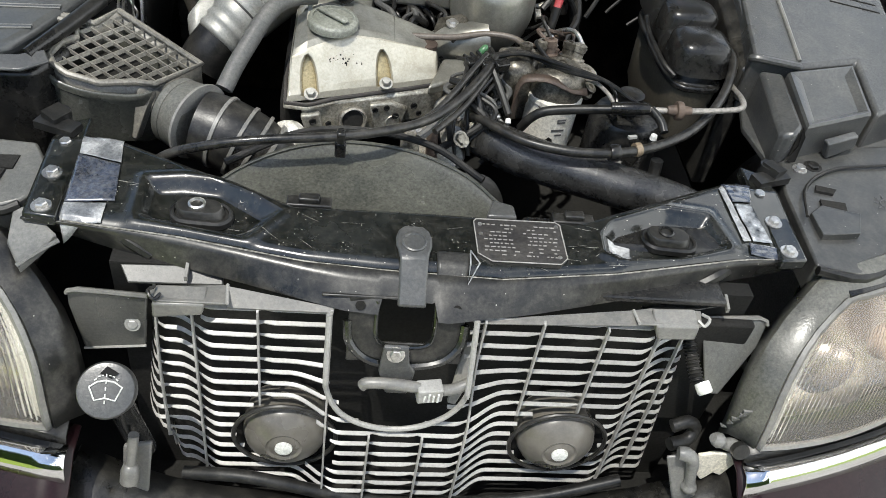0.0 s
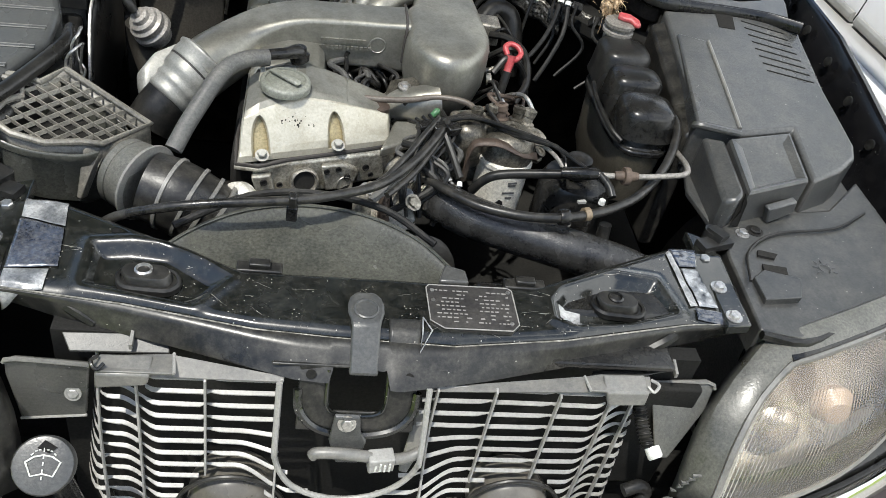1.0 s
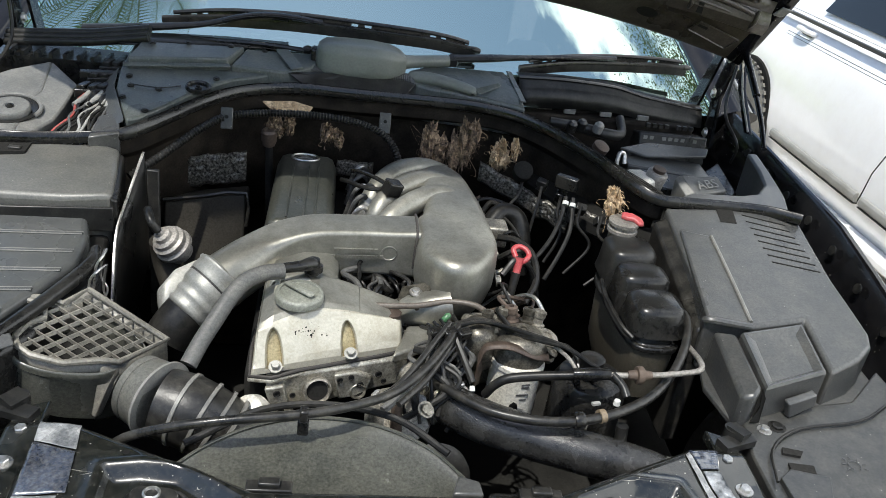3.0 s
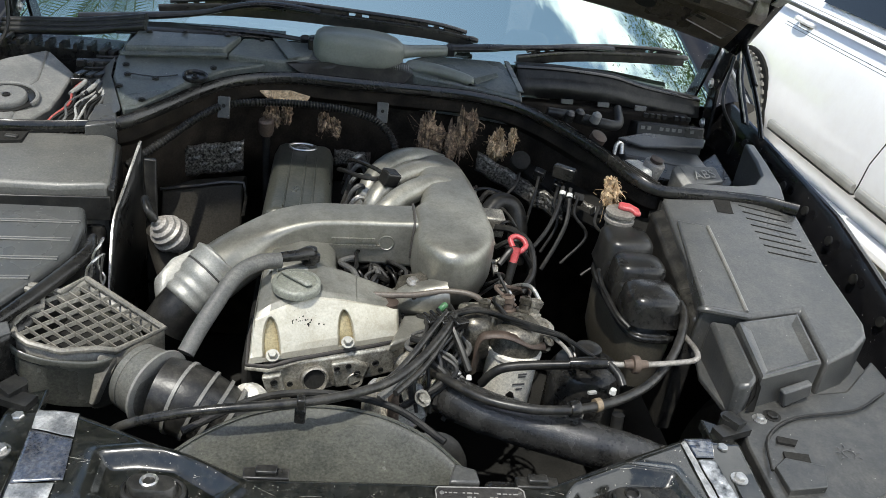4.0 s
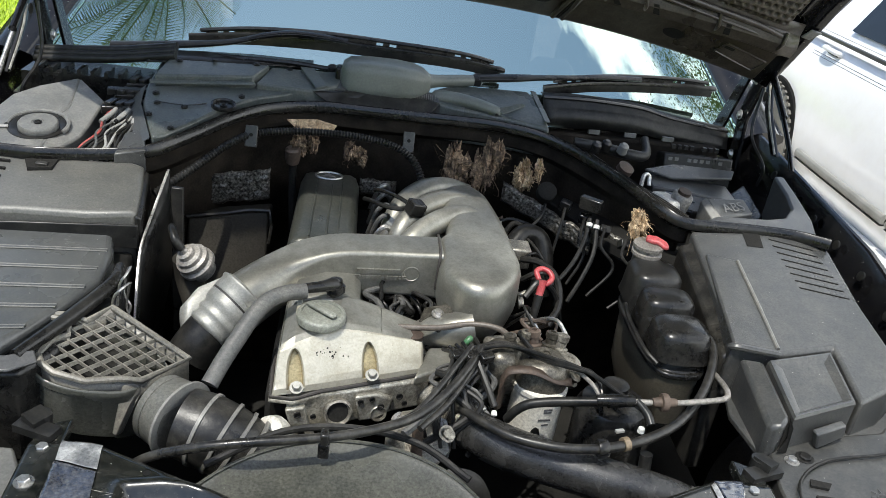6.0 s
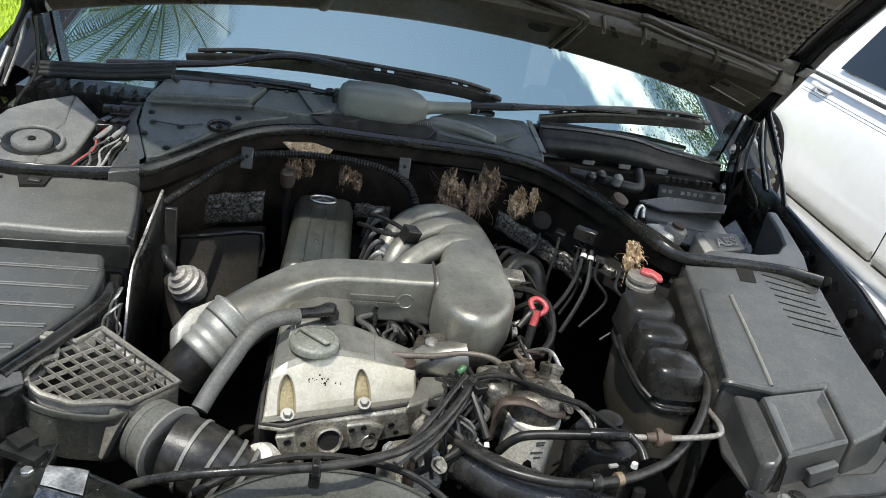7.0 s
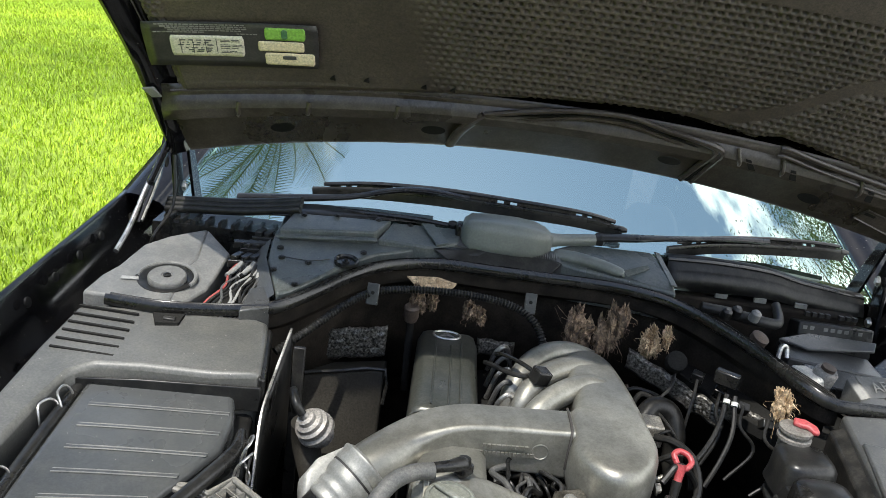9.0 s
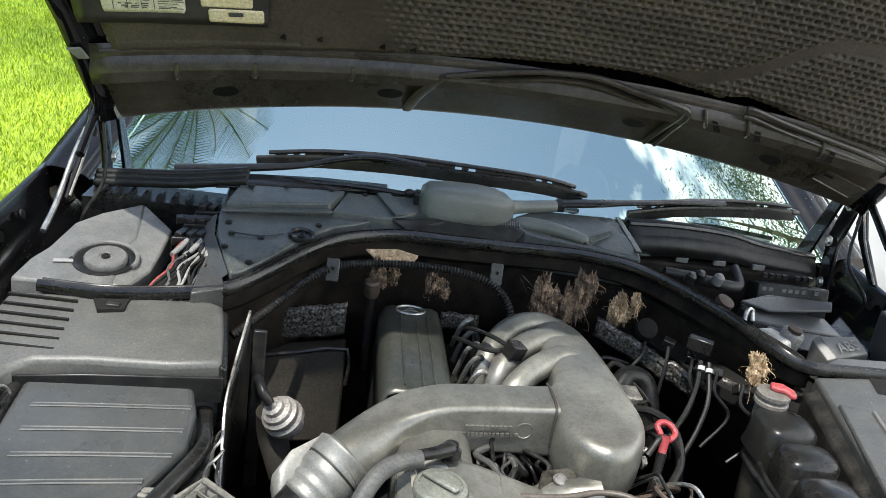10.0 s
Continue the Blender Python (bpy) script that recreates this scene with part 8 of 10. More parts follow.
def wing_panel(s):
    w = thing("wing_panel", (s * 0.7, 0.1, 0.78), "dusty black plastic panel over the headlight", "panel", group="headlight panels")
    top = [(s * 0.548, -0.035, 0.795), (s * 0.553, 0.12, 0.803), (s * 0.575, 0.215, 0.803), (s * 0.62, 0.235, 0.803), (s * 0.80, 0.262, 0.81), (s * 0.88, 0.33, 0.83), (s * 0.895, 0.20, 0.815), (s * 0.87, 0.09, 0.80), (s * 0.80, 0.03, 0.792), (s * 0.70, -0.005, 0.79), (s * 0.62, -0.04, 0.787)]
    if s < 0:
        top = [(-0.541, -0.004, 0.797), (-0.522, 0.020, 0.80), (-0.527, 0.067, 0.802), (-0.551, 0.109, 0.803), (-0.60, 0.112, 0.803), (-0.72, 0.16, 0.805), (-0.80, 0.21, 0.81), (-0.88, 0.33, 0.83), (-0.895, 0.20, 0.815), (-0.87, 0.09, 0.80), (-0.80, 0.03, 0.792), (-0.70, -0.01, 0.79), (-0.62, -0.02, 0.79), (-0.565, -0.014, 0.792)]
    part("panel", flat(top, 0.74, 0.8), WING if s > 0 else LIGHT_PLASTIC, w, bevel=0.004)
    if s < 0:
        part("cut_out", flat([(-0.615, 0.045), (-0.566, 0.050), (-0.564, 0.078), (-0.615, 0.074)], 0.79, 0.8035), DARK, w)
        part("cut_out", flat([(-0.60, 0.018), (-0.578, 0.020), (-0.574, 0.048), (-0.60, 0.046)], 0.79, 0.8035), DARK, w)
        part("corner_bracket", prism([(-0.548, -0.016, 0.79), (-0.532, -0.014, 0.796), (-0.486, -0.052, 0.786), (-0.500, -0.075, 0.780), (-0.518, -0.103, 0.775), (-0.545, -0.06, 0.775)], (0, 0, -0.012)), STRUT, w, "pale corner bracket of the headlight", bevel=0.002)
        part("bracket_edge", tube([(-0.520, -0.104, 0.778), (-0.50, -0.086, 0.785), (-0.478, -0.068, 0.79)], 0.003, 6, 2), STRUT, w)
    part("front_lip", tube([(p[0], p[1] - 0.006, p[2] - 0.004) for p in [top[0]] + top[:6 if s > 0 else 8:-1]], 0.007, 8, 3), RUBBER, w)
    if s < 0:
        return w
    part("raised_step", flat([(s * 0.575, 0.02), (s * 0.64, 0.03), (s * 0.66, 0.075), (s * 0.60, 0.09), (s * 0.575, 0.07)], 0.79, 0.8055), WING, w, bevel=0.0015)
    part("recess", flat([(s * 0.60, 0.078), (s * 0.64, 0.08), (s * 0.645, 0.10), (s * 0.605, 0.105)], 0.79, 0.8045), DARK, w)
    part("ridge", tube([(s * 0.565, 0.06, 0.806), (s * 0.59, 0.13, 0.809), (s * 0.66, 0.18, 0.810), (s * 0.78, 0.205, 0.812), (s * 0.86, 0.25, 0.818)], 0.0026, 8, 4), RUBBER, w)
    part("slot", flat([(s * 0.604, 0.124), (s * 0.632, 0.118), (s * 0.642, 0.130), (s * 0.610, 0.138)], 0.79, 0.8065), DARK, w)
    bolt(w, (s * 0.627, 0.19, 0.803), (0, 0, 1), 0.010, 0.006, RUBBER)
    bolt(w, (s * 0.60, 0.18, 0.803), (0, 0, 1), 0.008, 0.008)
    if s > 0:
        bm = bmesh.new()
        tube(arc(0.718, 0.106, 0.010, -60, 240, 10, 0.8035), 0.0008, 6, 1, bm=bm)
        for k in range(7):
            a = radians(-30 + 40 * k)
            tube([(0.718 + 0.014 * math.cos(a), 0.106 + 0.014 * math.sin(a), 0.8035), (0.718 + 0.021 * math.cos(a), 0.106 + 0.021 * math.sin(a), 0.8035)], 0.0008, 6, 1, bm=bm)
        part("lamp_sign", bm, INK, w, "embossed lamp sign")
    return w


for s in (-1, 1):
    wing_panel(s)

# ---- belt drive and brackets in the gap beside the radiator hose ----
bd = thing("belt_drive", (0.06, 0.2, 0.6), "dark ribbed belt pulleys and oily brackets", "belt drive")
part("pulley", revolve([(0.05, 0), (0.055, 0.004), (0.05, 0.008), (0.055, 0.012), (0.05, 0.016), (0.055, 0.02), (0.05, 0.024), (0.03, 0.026), (0.012, 0.034), (0, 0.034)], (0.07, 0.17, 0.695), (0.1, -1, 0.25), 32), RUBBER, bd)
part("pulley", revolve([(0.035, 0), (0.038, 0.004), (0.038, 0.02), (0.03, 0.024), (0.01, 0.03), (0, 0.03)], (-0.01, 0.2, 0.70), (0.1, -1, 0.2), 28), ALU_DIRTY, bd)
part("bracket", prism([(-0.02, 0.27, 0.765), (0.05, 0.29, 0.77), (0.07, 0.25, 0.72), (0.03, 0.22, 0.69), (-0.03, 0.23, 0.70)], (0.0, 0.02, 0.0)), ALU_DIRTY, bd, bevel=0.004)
part("strut", tube([(-0.035, 0.20, 0.795, 0.012), (-0.03, 0.20, 0.76, 0.016), (-0.028, 0.195, 0.70, 0.015)], n=12), ALU_DIRTY, bd)
part("strut", tube([(0.005, 0.235, 0.79, 0.009), (0.008, 0.225, 0.74, 0.010), (0.01, 0.22, 0.69, 0.010)], n=10), RUST, bd)
rk = random.Random(21)
for k in range(12):
    p = (-0.03 + 0.10 * rk.random(), 0.19 + 0.12 * rk.random(), 0.70 + 0.09 * rk.random())
    bolt(bd, p, (rk.uniform(-0.4, 0.4), -0.8, 0.6), 0.006 + 0.003 * rk.random(), 0.008, STEEL if k % 3 == 0 else ALU_DIRTY)
for k in range(10):
    x, y, z = 0.03 + 0.09 * rk.random(), 0.30 + 0.1 * rk.random(), 0.79 + 0.06 * rk.random()
    part("lead", tube([(x, y, z), (x + rk.uniform(-0.04, 0.04), y - 0.03, z + rk.uniform(-0.01, 0.02)), (x + rk.uniform(-0.05, 0.05), y - 0.06, z - 0.02), (x + rk.uniform(-0.05, 0.05), y - 0.08, z - 0.07)], rk.choice((0.003, 0.0045, 0.006)), 8), (RUBBER, HOSE, HOSE_GREY)[k % 3], bd)
for k in range(9):
    x, y, z = 0.14 + 0.14 * rk.random(), 0.36 + 0.1 * rk.random(), 0.80 + 0.06 * rk.random()
    part("pipe", tube([(x, y, z), (x + rk.uniform(-0.04, 0.04), y + 0.03, z + 0.02), (x + rk.uniform(-0.06, 0.03), y + 0.07, z - 0.01), (x - 0.05, y + 0.10, z - 0.06)], rk.choice((0.003, 0.004)), 8), (STEEL, RUST, RUBBER)[k % 3], bd)

# ---- air filter side ----
af = thing("air_filter_box", (-0.66, 0.4, 0.65), "black ribbed air filter box with wire clips", "air filter box")
lid = [(x, y, 0.886 - (0.60 - y) * 0.078) for x, y in ((-0.812, 0.582), (-0.795, 0.602), (-0.578, 0.622), (-0.557, 0.61), (-0.537, 0.53), (-0.534, 0.442), (-0.60, 0.302), (-0.622, 0.264), (-0.645, 0.250), (-0.80, 0.236))]
part("lid", flat(lid, 0.83, 0.88), LID, af, "dusty dark lid with pale ribs", bevel=0.012, seg=3)
rim = [(-0.83, 0.60), (-0.60, 0.632), (-0.552, 0.63), (-0.520, 0.60), (-0.500, 0.44), (-0.560, 0.285), (-0.590, 0.235), (-0.82, 0.212)]
part("lower_half", flat([(x, y, 0.845 if y > 0.3 else 0.83) for x, y in rim], 0.66, 0.84), PLASTIC_DARK, af, bevel=0.008)
for k in range(5):
    y = 0.538 - 0.0568 * k
    z = 0.886 - (0.60 - y) * 0.078
    xr = -0.547 if y > 0.45 else -0.541 - (0.445 - y) * 0.47
    for dy, r_ in ((0.0, 0.0014), (-0.0075, 0.0012)):
        part("lid_rib", tube([(-0.778 + 0.006 * k, y - 0.022 + dy, z - 0.0012), (-0.69, y - 0.013 + dy, z), (xr, y + dy, z + 0.0006)], r_, 6, 3), GUARD_CAP, af)
    part("lid_step", prism([(-0.778 + 0.006 * k, y - 0.023, z - 0.0014), (xr, y - 0.001, z + 0.0004), (xr, y - 0.0065, z + 0.0002), (-0.778 + 0.006 * k, y - 0.0285, z - 0.0018)], (0, 0, 0.0012)), LID, af)
# Added dark plate that stands for the shade under the intake cover's lip.
part("dark_rear_panel", prism([(-0.83, 0.572, 0.86), (-0.72, 0.580, 0.86), (-0.508, 0.594, 0.86), (-0.508, 0.594, 0.908), (-0.72, 0.580, 0.901), (-0.83, 0.572, 0.893)], (0, -0.006, 0)), PLASTIC_DARK, af, bevel=0.002)
part("front_band", prism([(-0.83, 0.232, 0.846), (-0.61, 0.246, 0.848), (-0.575, 0.262, 0.850), (-0.565, 0.245, 0.842), (-0.60, 0.222, 0.838), (-0.83, 0.205, 0.836)], (0, 0, 0.005)), PLASTIC_GREY, af, bevel=0.002)
part("lid_rail", tube([(-0.516, 0.50, 0.872, 0.008), (-0.514, 0.445, 0.868, 0.012), (-0.555, 0.34, 0.858, 0.012), (-0.598, 0.25, 0.850, 0.010)], n=12), PLASTIC_DARK, af)
for x in (-0.735, -0.715, -0.695):
    part("lid_dimple", revolve([(0.007, 0), (0.006, 0.0015), (0, 0.001)], (x, 0.595, 0.885), n=14), PLASTIC_DARK, af)


def wire_clip(x, y, z, turn_):
    pts = [(0, -0.014, -0.02), (0.004, -0.014, 0.008), (0.010, -0.008, 0.018), (0.010, 0.008, 0.018), (0.004, 0.014, 0.008), (0, 0.014, -0.02), (0.008, 0.010, -0.034), (0.010, -0.008, -0.034)]
    m = Matrix.Translation((x, y, z)) @ Matrix.Rotation(radians(turn_), 4, "Z") @ Matrix.Scale(1.5, 4)
    part("wire_clip", tube([tuple(m @ Vector(p)) for p in pts], 0.0022, 6, 3), STEEL, af, "bent steel wire clip")


wire_clip(-0.500, 0.440, 0.872, 0)
wire_clip(-0.497, 0.418, 0.858, -20)
wire_clip(-0.812, 0.515, 0.872, 180)
wire_clip(-0.826, 0.480, 0.862, 160)
wire_clip(-0.806, 0.30, 0.855, 180)
wire_clip(-0.735, 0.622, 0.878, 90)
part("long_rod", tube([(-0.822, 0.605, 0.874), (-0.818, 0.45, 0.866), (-0.808, 0.28, 0.855), (-0.80, 0.12, 0.845)], 0.011, 10), PLASTIC_DARK, af)

# slotted intake cover above it
ic = thing("intake_cover", (-0.7, 0.68, 0.85), "matt black plastic intake cover with cooling slots", "cover")
top = [(-0.905, 0.768, 0.941), (-0.565, 0.790, 0.947), (-0.540, 0.778, 0.946), (-0.526, 0.70, 0.939), (-0.513, 0.604, 0.927), (-0.60, 0.592, 0.922), (-0.72, 0.59, 0.920), (-0.80, 0.585, 0.915), (-0.835, 0.56, 0.908), (-0.85, 0.48, 0.892), (-0.865, 0.30, 0.862), (-0.87, 0.10, 0.835), (-0.915, 0.10, 0.835), (-0.925, 0.40, 0.875), (-0.915, 0.62, 0.918)]
part("shell", flat(top, 0.80, 0.9), LIGHT_PLASTIC, ic, bevel=0.010, seg=3)
part("side_skirt", flat([(-0.545, 0.780, 0.937), (-0.530, 0.772, 0.933), (-0.504, 0.605, 0.915), (-0.516, 0.60, 0.92)], 0.70, 0.9), PLASTIC_DARK, ic, bevel=0.004)
for k in range(6):
    t = k / 5
    y, x0, x1, z = 0.750 - 0.134 * t, -0.902 + 0.006 * t, -0.785 + 0.006 * t, 0.9425 - 0.0225 * t
    part("slot", box((x0, y - 0.0022, z - 0.006), (x1, y + 0.0022, z + 0.0014), turn=rot(9, 0, -3)), DARK, ic)
part("notch", flat([(-0.768, 0.772, 0.9470), (-0.702, 0.776, 0.9480), (-0.703, 0.731, 0.9432), (-0.745, 0.722, 0.9422)], 0.92, 0.9452), DARK, ic)
part("notch_tab", box((-0.735, 0.733, 0.940), (-0.712, 0.746, 0.9485)), PLASTIC, ic, bevel=0.002)

# gridded air inlet with its duct
gi = thing("air_inlet", (-0.47, 0.33, 0.72), "grey-brown gridded air inlet box", "air inlet")
GRID = material("dusty_tan_grey_plastic", (0.115, 0.109, 0.093), (0.19, 0.181, 0.156), 0.45, bump=0.2, dust=0.4, dustcol=(0.34, 0.31, 0.25))
outline = [(-0.578, 0.283), (-0.568, 0.311), (-0.549, 0.326), (-0.554, 0.350), (-0.582, 0.351), (-0.578, 0.358), (-0.553, 0.364), (-0.530, 0.359), (-0.501, 0.396), (-0.366, 0.333), (-0.427, 0.275), (-0.455, 0.271), (-0.503, 0.254), (-0.548, 0.257), (-0.570, 0.268)]
gz = lambda x, y: 0.630 - 0.194 * x + 0.313 * y
part("grid_rim", tube([(x, y, gz(x, y) + 0.002) for x, y in outline] + [(*outline[0], gz(*outline[0]) + 0.002)], 0.0055, 8, 1), GRID, gi)
part("grid_floor", flat([(x, y, gz(x, y) - 0.052) for x, y in outline], 0.72, 0.8), DARK, gi)
cen = (-0.475, 0.32)
bowl_plan = [tuple(p) for p in spline([(-0.580, 0.33), (-0.586, 0.285), (-0.568, 0.258), (-0.53, 0.249), (-0.49, 0.252), (-0.445, 0.265), (-0.41, 0.30), (-0.40, 0.325), (-0.45, 0.36), (-0.50, 0.385), (-0.555, 0.362)], 4, closed=True)]
part("bowl", sheet([[(cen[0] + (x - cen[0]) * k, cen[1] + (y - cen[1]) * k, gz(x, y) - dz) for x, y in bowl_plan] for k, dz in ((1.02, 0.010), (1.04, 0.014), (1.04, 0.022), (1.01, 0.026), (1.0, 0.085), (0.97, 0.100), (0.85, 0.11))], closed=True), SHROUD, gi, solid=0.003, angle=30)
rim_wall = []
for dz in (-0.002, 0.055):
    rim_wall.append([Vector((x, y, gz(x, y) - dz)) for x, y in outline])
part("grid_wall", sheet(rim_wall, closed=True), GRID, gi, solid=0.003)


def inside(x, y):
    c = False
    n = len(outline)
    for i in range(n):
        (x1, y1), (x2, y2) = outline[i], outline[i - 1]
        if (y1 > y) != (y2 > y) and x < (x2 - x1) * (y - y1) / (y2 - y1) + x1:
            c = not c
    return c


def grid_bars(a0, count, pitch, off, thick, lean=0.0):
    """Parallel bars across the inlet, clipped to its outline."""
    d = Vector((math.cos(radians(a0)), math.sin(radians(a0))))
    n = Vector((-d.y, d.x))
    for k in range(count):
        c = Vector(cen) + n * (off + pitch * k)
        run = [c + d * (0.004 * i) for i in range(-50, 51) if inside(*(c + d * (0.004 * i)))]
        if len(run) < 4:
            continue
        a, b = run[0], run[-1]
        za, zb = gz(*a), gz(*b)
        w_ = n * thick
        slope = n * lean
        bm = bmesh.new()
        add_mesh(bm, [(*(a - w_), za), (*(a + w_), za), (*(b + w_), zb), (*(b - w_), zb), (*(a - w_ - slope), za - 0.0062), (*(a + w_ - slope), za - 0.0062), (*(b + w_ - slope), zb - 0.0062), (*(b - w_ - slope), zb - 0.0062)],
                 [(0, 1, 2, 3), (4, 7, 6, 5), (0, 4, 5, 1), (1, 5, 6, 2), (2, 6, 7, 3), (3, 7, 4, 0)])
        part("grid_bar", bm, GRID, gi)


grid_bars(-25, 8, 0.0178, -0.066, 0.0009)
grid_bars(43.5, 12, 0.0182, -0.098, 0.0009, 0.0015)
part("clip_arm", prism([(-0.452, 0.266, 0.797), (-0.424, 0.280, 0.797), (-0.440, 0.258, 0.765), (-0.458, 0.243, 0.715), (-0.467, 0.248, 0.715)], (0.008, 0.010, 0)), GRID, gi, bevel=0.003)
du = thing("intake_duct", (-0.33, 0.23, 0.7), "dusty black intake duct with corrugated bellows", "duct")
part("sleeve", revolve([(0.040, -0.046), (0.0515, -0.046), (0.0530, -0.044), (0.0530, -0.034), (0.0515, -0.033), (0.0540, -0.030), (0.0560, -0.002), (0.050, 0.004)], (-0.350, 0.229, 0.765), (0.83, -0.55, -0.02), 44), DUCT, du, "smooth dusty sleeve")
part("ring_flange", revolve([(0.055, -0.003), (0.0615, -0.002), (0.0615, 0.002), (0.055, 0.003)], (-0.350, 0.229, 0.765), (0.83, -0.55, -0.05), 40), GUARD_CAP, du)
part("bellows", tube([(-0.345, 0.226, 0.762, 0.054), (-0.305, 0.215, 0.755, 0.056), (-0.262, 0.206, 0.735, 0.054), (-0.23, 0.20, 0.70, 0.050), (-0.212, 0.198, 0.65, 0.046)], n=32), HOSE, du, "corrugated bellows")
for p, ax_ in (((-0.313, 0.217, 0.757), (0.93, -0.3, -0.2)), ((-0.285, 0.211, 0.748), (0.9, -0.25, -0.35)), ((-0.266, 0.207, 0.738), (0.87, -0.22, -0.45)), ((-0.250, 0.204, 0.727), (0.85, -0.2, -0.52))):
    part("bellows_rib", revolve([(0.052, -0.0034), (0.0585, -0.0026), (0.0585, 0.0026), (0.052, 0.0034)], p, ax_, 36), GUARD_CAP, du)

for ob in du.children:
    ob.location += Vector((-0.006, -0.004, 0.008))

# ---- cowl: left strut cover, wires, panels, wiper gear ----
sc = thing("strut_cover", (-0.78, 0.98, 0.93), "grey dusty plastic strut cover with a round cap", "cover")
top = [(-0.915, 0.79, 0.955), (-0.904, 0.858, 0.967), (-0.886, 0.90, 0.975), (-0.870, 0.998, 0.991), (-0.832, 1.050, 0.999), (-0.762, 1.104, 1.009), (-0.742, 0.965, 0.985), (-0.750, 0.935, 0.980), (-0.742, 0.79, 0.956)]
part("shell", flat(top, 0.88, 0.9), STRUT, sc, bevel=0.006)
part("shell_ridge", flat([(-0.762, 1.102, 1.008), (-0.686, 1.022, 0.986), (-0.689, 0.935, 0.968), (-0.693, 0.871, 0.958), (-0.720, 0.80, 0.95), (-0.744, 0.80, 0.957), (-0.751, 0.935, 0.9795), (-0.743, 0.965, 0.9845)], 0.86, 0.95), STRUT, sc, bevel=0.004)
part("cap_well", revolve([(0.058, 0), (0.058, 0.002), (0.050, 0.0028), (0.046, 0.001), (0, 0.001)], (-0.777, 0.876, 0.9695), (0, -0.17, 1), 36), PLASTIC_DARK, sc, "dark well round the cap")
part("well_rim", tube([(q[0], q[1], 0.9715 + 0.17 * (q[1] - 0.876)) for q in arc(-0.777, 0.876, 0.058, -20, 190, 16, 0)], 0.0045, 8, 2), STRUT, sc)
cp2 = part("cap", revolve([(0.037, -0.004), (0.0385, 0.0), (0.0385, 0.010), (0.036, 0.013), (0.013, 0.0125), (0.011, 0.0105), (0, 0.0105)], (-0.773, 0.868, 0.9695), (0, -0.17, 1), 32), STRUT, sc, "round grey cap")
part("cap_screw", revolve([(0.008, 0), (0.008, 0.003), (0.0055, 0.0035), (0.0045, 0.001), (0, 0.001)], (-0.773, 0.866, 0.980), (0, -0.17, 1), 14), PLASTIC_DARK, cp2)
part("pale_label", prism([(-0.862, 0.856, 0.9685), (-0.829, 0.860, 0.9692), (-0.826, 0.851, 0.9677), (-0.861, 0.846, 0.9668)], (0, 0, 0.003)), GUARD, sc, bevel=0.001)
lw = thing("battery_leads", (-0.64, 0.9, 0.93), "red, white and black leads running to a connector block", "wiring")
rl_ = random.Random(4)
for k in range(13):
    m_ = (RED_LEAD, RUBBER, HOSE_GREY, RUBBER, HOSE, GUARD, RUBBER, GUARD, HOSE, RUBBER, HOSE_GREY, HOSE, RUBBER)[k]
    x = -0.665 + 0.0062 * k
    e = rl_.uniform(-0.012, 0.012)
    part("lead", tube([(x - 0.02, 0.775, 0.935), (x - 0.006 + e, 0.82, 0.955 + 0.006 * rl_.random()), (x + 0.004 - e, 0.87, 0.972), (x + 0.012 + e, 0.92, 0.982 + 0.006 * rl_.random()), (x + 0.020, 0.97, 0.995)], 0.0028, 8), m_, lw)
    if k % 2 == 0:
        part("lead_boot", tube([(x + 0.010 + e, 0.905, 0.981, 0.0055), (x + 0.018, 0.94, 0.99, 0.0062), (x + 0.022, 0.96, 0.996, 0.0045)], n=10), GUARD if k % 4 == 0 else PLASTIC_DARK, lw)
for j in range(3):
    for k in range(6):
        x, y = -0.665 + 0.019 * k + 0.012 * j, 0.955 + 0.055 * j + 0.006 * k
        part("connector", box((x, y, 0.985 + 0.010 * j), (x + 0.015, y + 0.035, 1.004 + 0.012 * j + 0.005 * rl_.random()), turn=rot(0, 0, -18 + 6 * rl_.random())), PLASTIC_DARK, lw, bevel=0.002)
    part("connector_rail", box((-0.675 + 0.012 * j, 0.962 + 0.055 * j, 0.982 + 0.010 * j), (-0.548 + 0.012 * j, 0.972 + 0.055 * j, 1.0 + 0.010 * j), turn=rot(0, 0, 14)), PLASTIC_DARK, lw, bevel=0.002)
part("cross_bar", box((-0.68, 1.02, 1.005), (-0.58, 1.04, 1.02), turn=rot(0, 0, 12)), PLASTIC_DARK, lw, bevel=0.002)
part("trough", flat([(-0.715, 0.79), (-0.56, 0.80), (-0.57, 1.12), (-0.70, 1.12)], 0.88, 0.925), DARK, lw)
part("angled_shell", flat([(-0.60, 0.775, 0.965), (-0.545, 0.80, 0.972), (-0.565, 0.88, 0.985), (-0.60, 0.86, 0.98)], 0.90, 0.95), PLASTIC_GREY, lw, bevel=0.003)

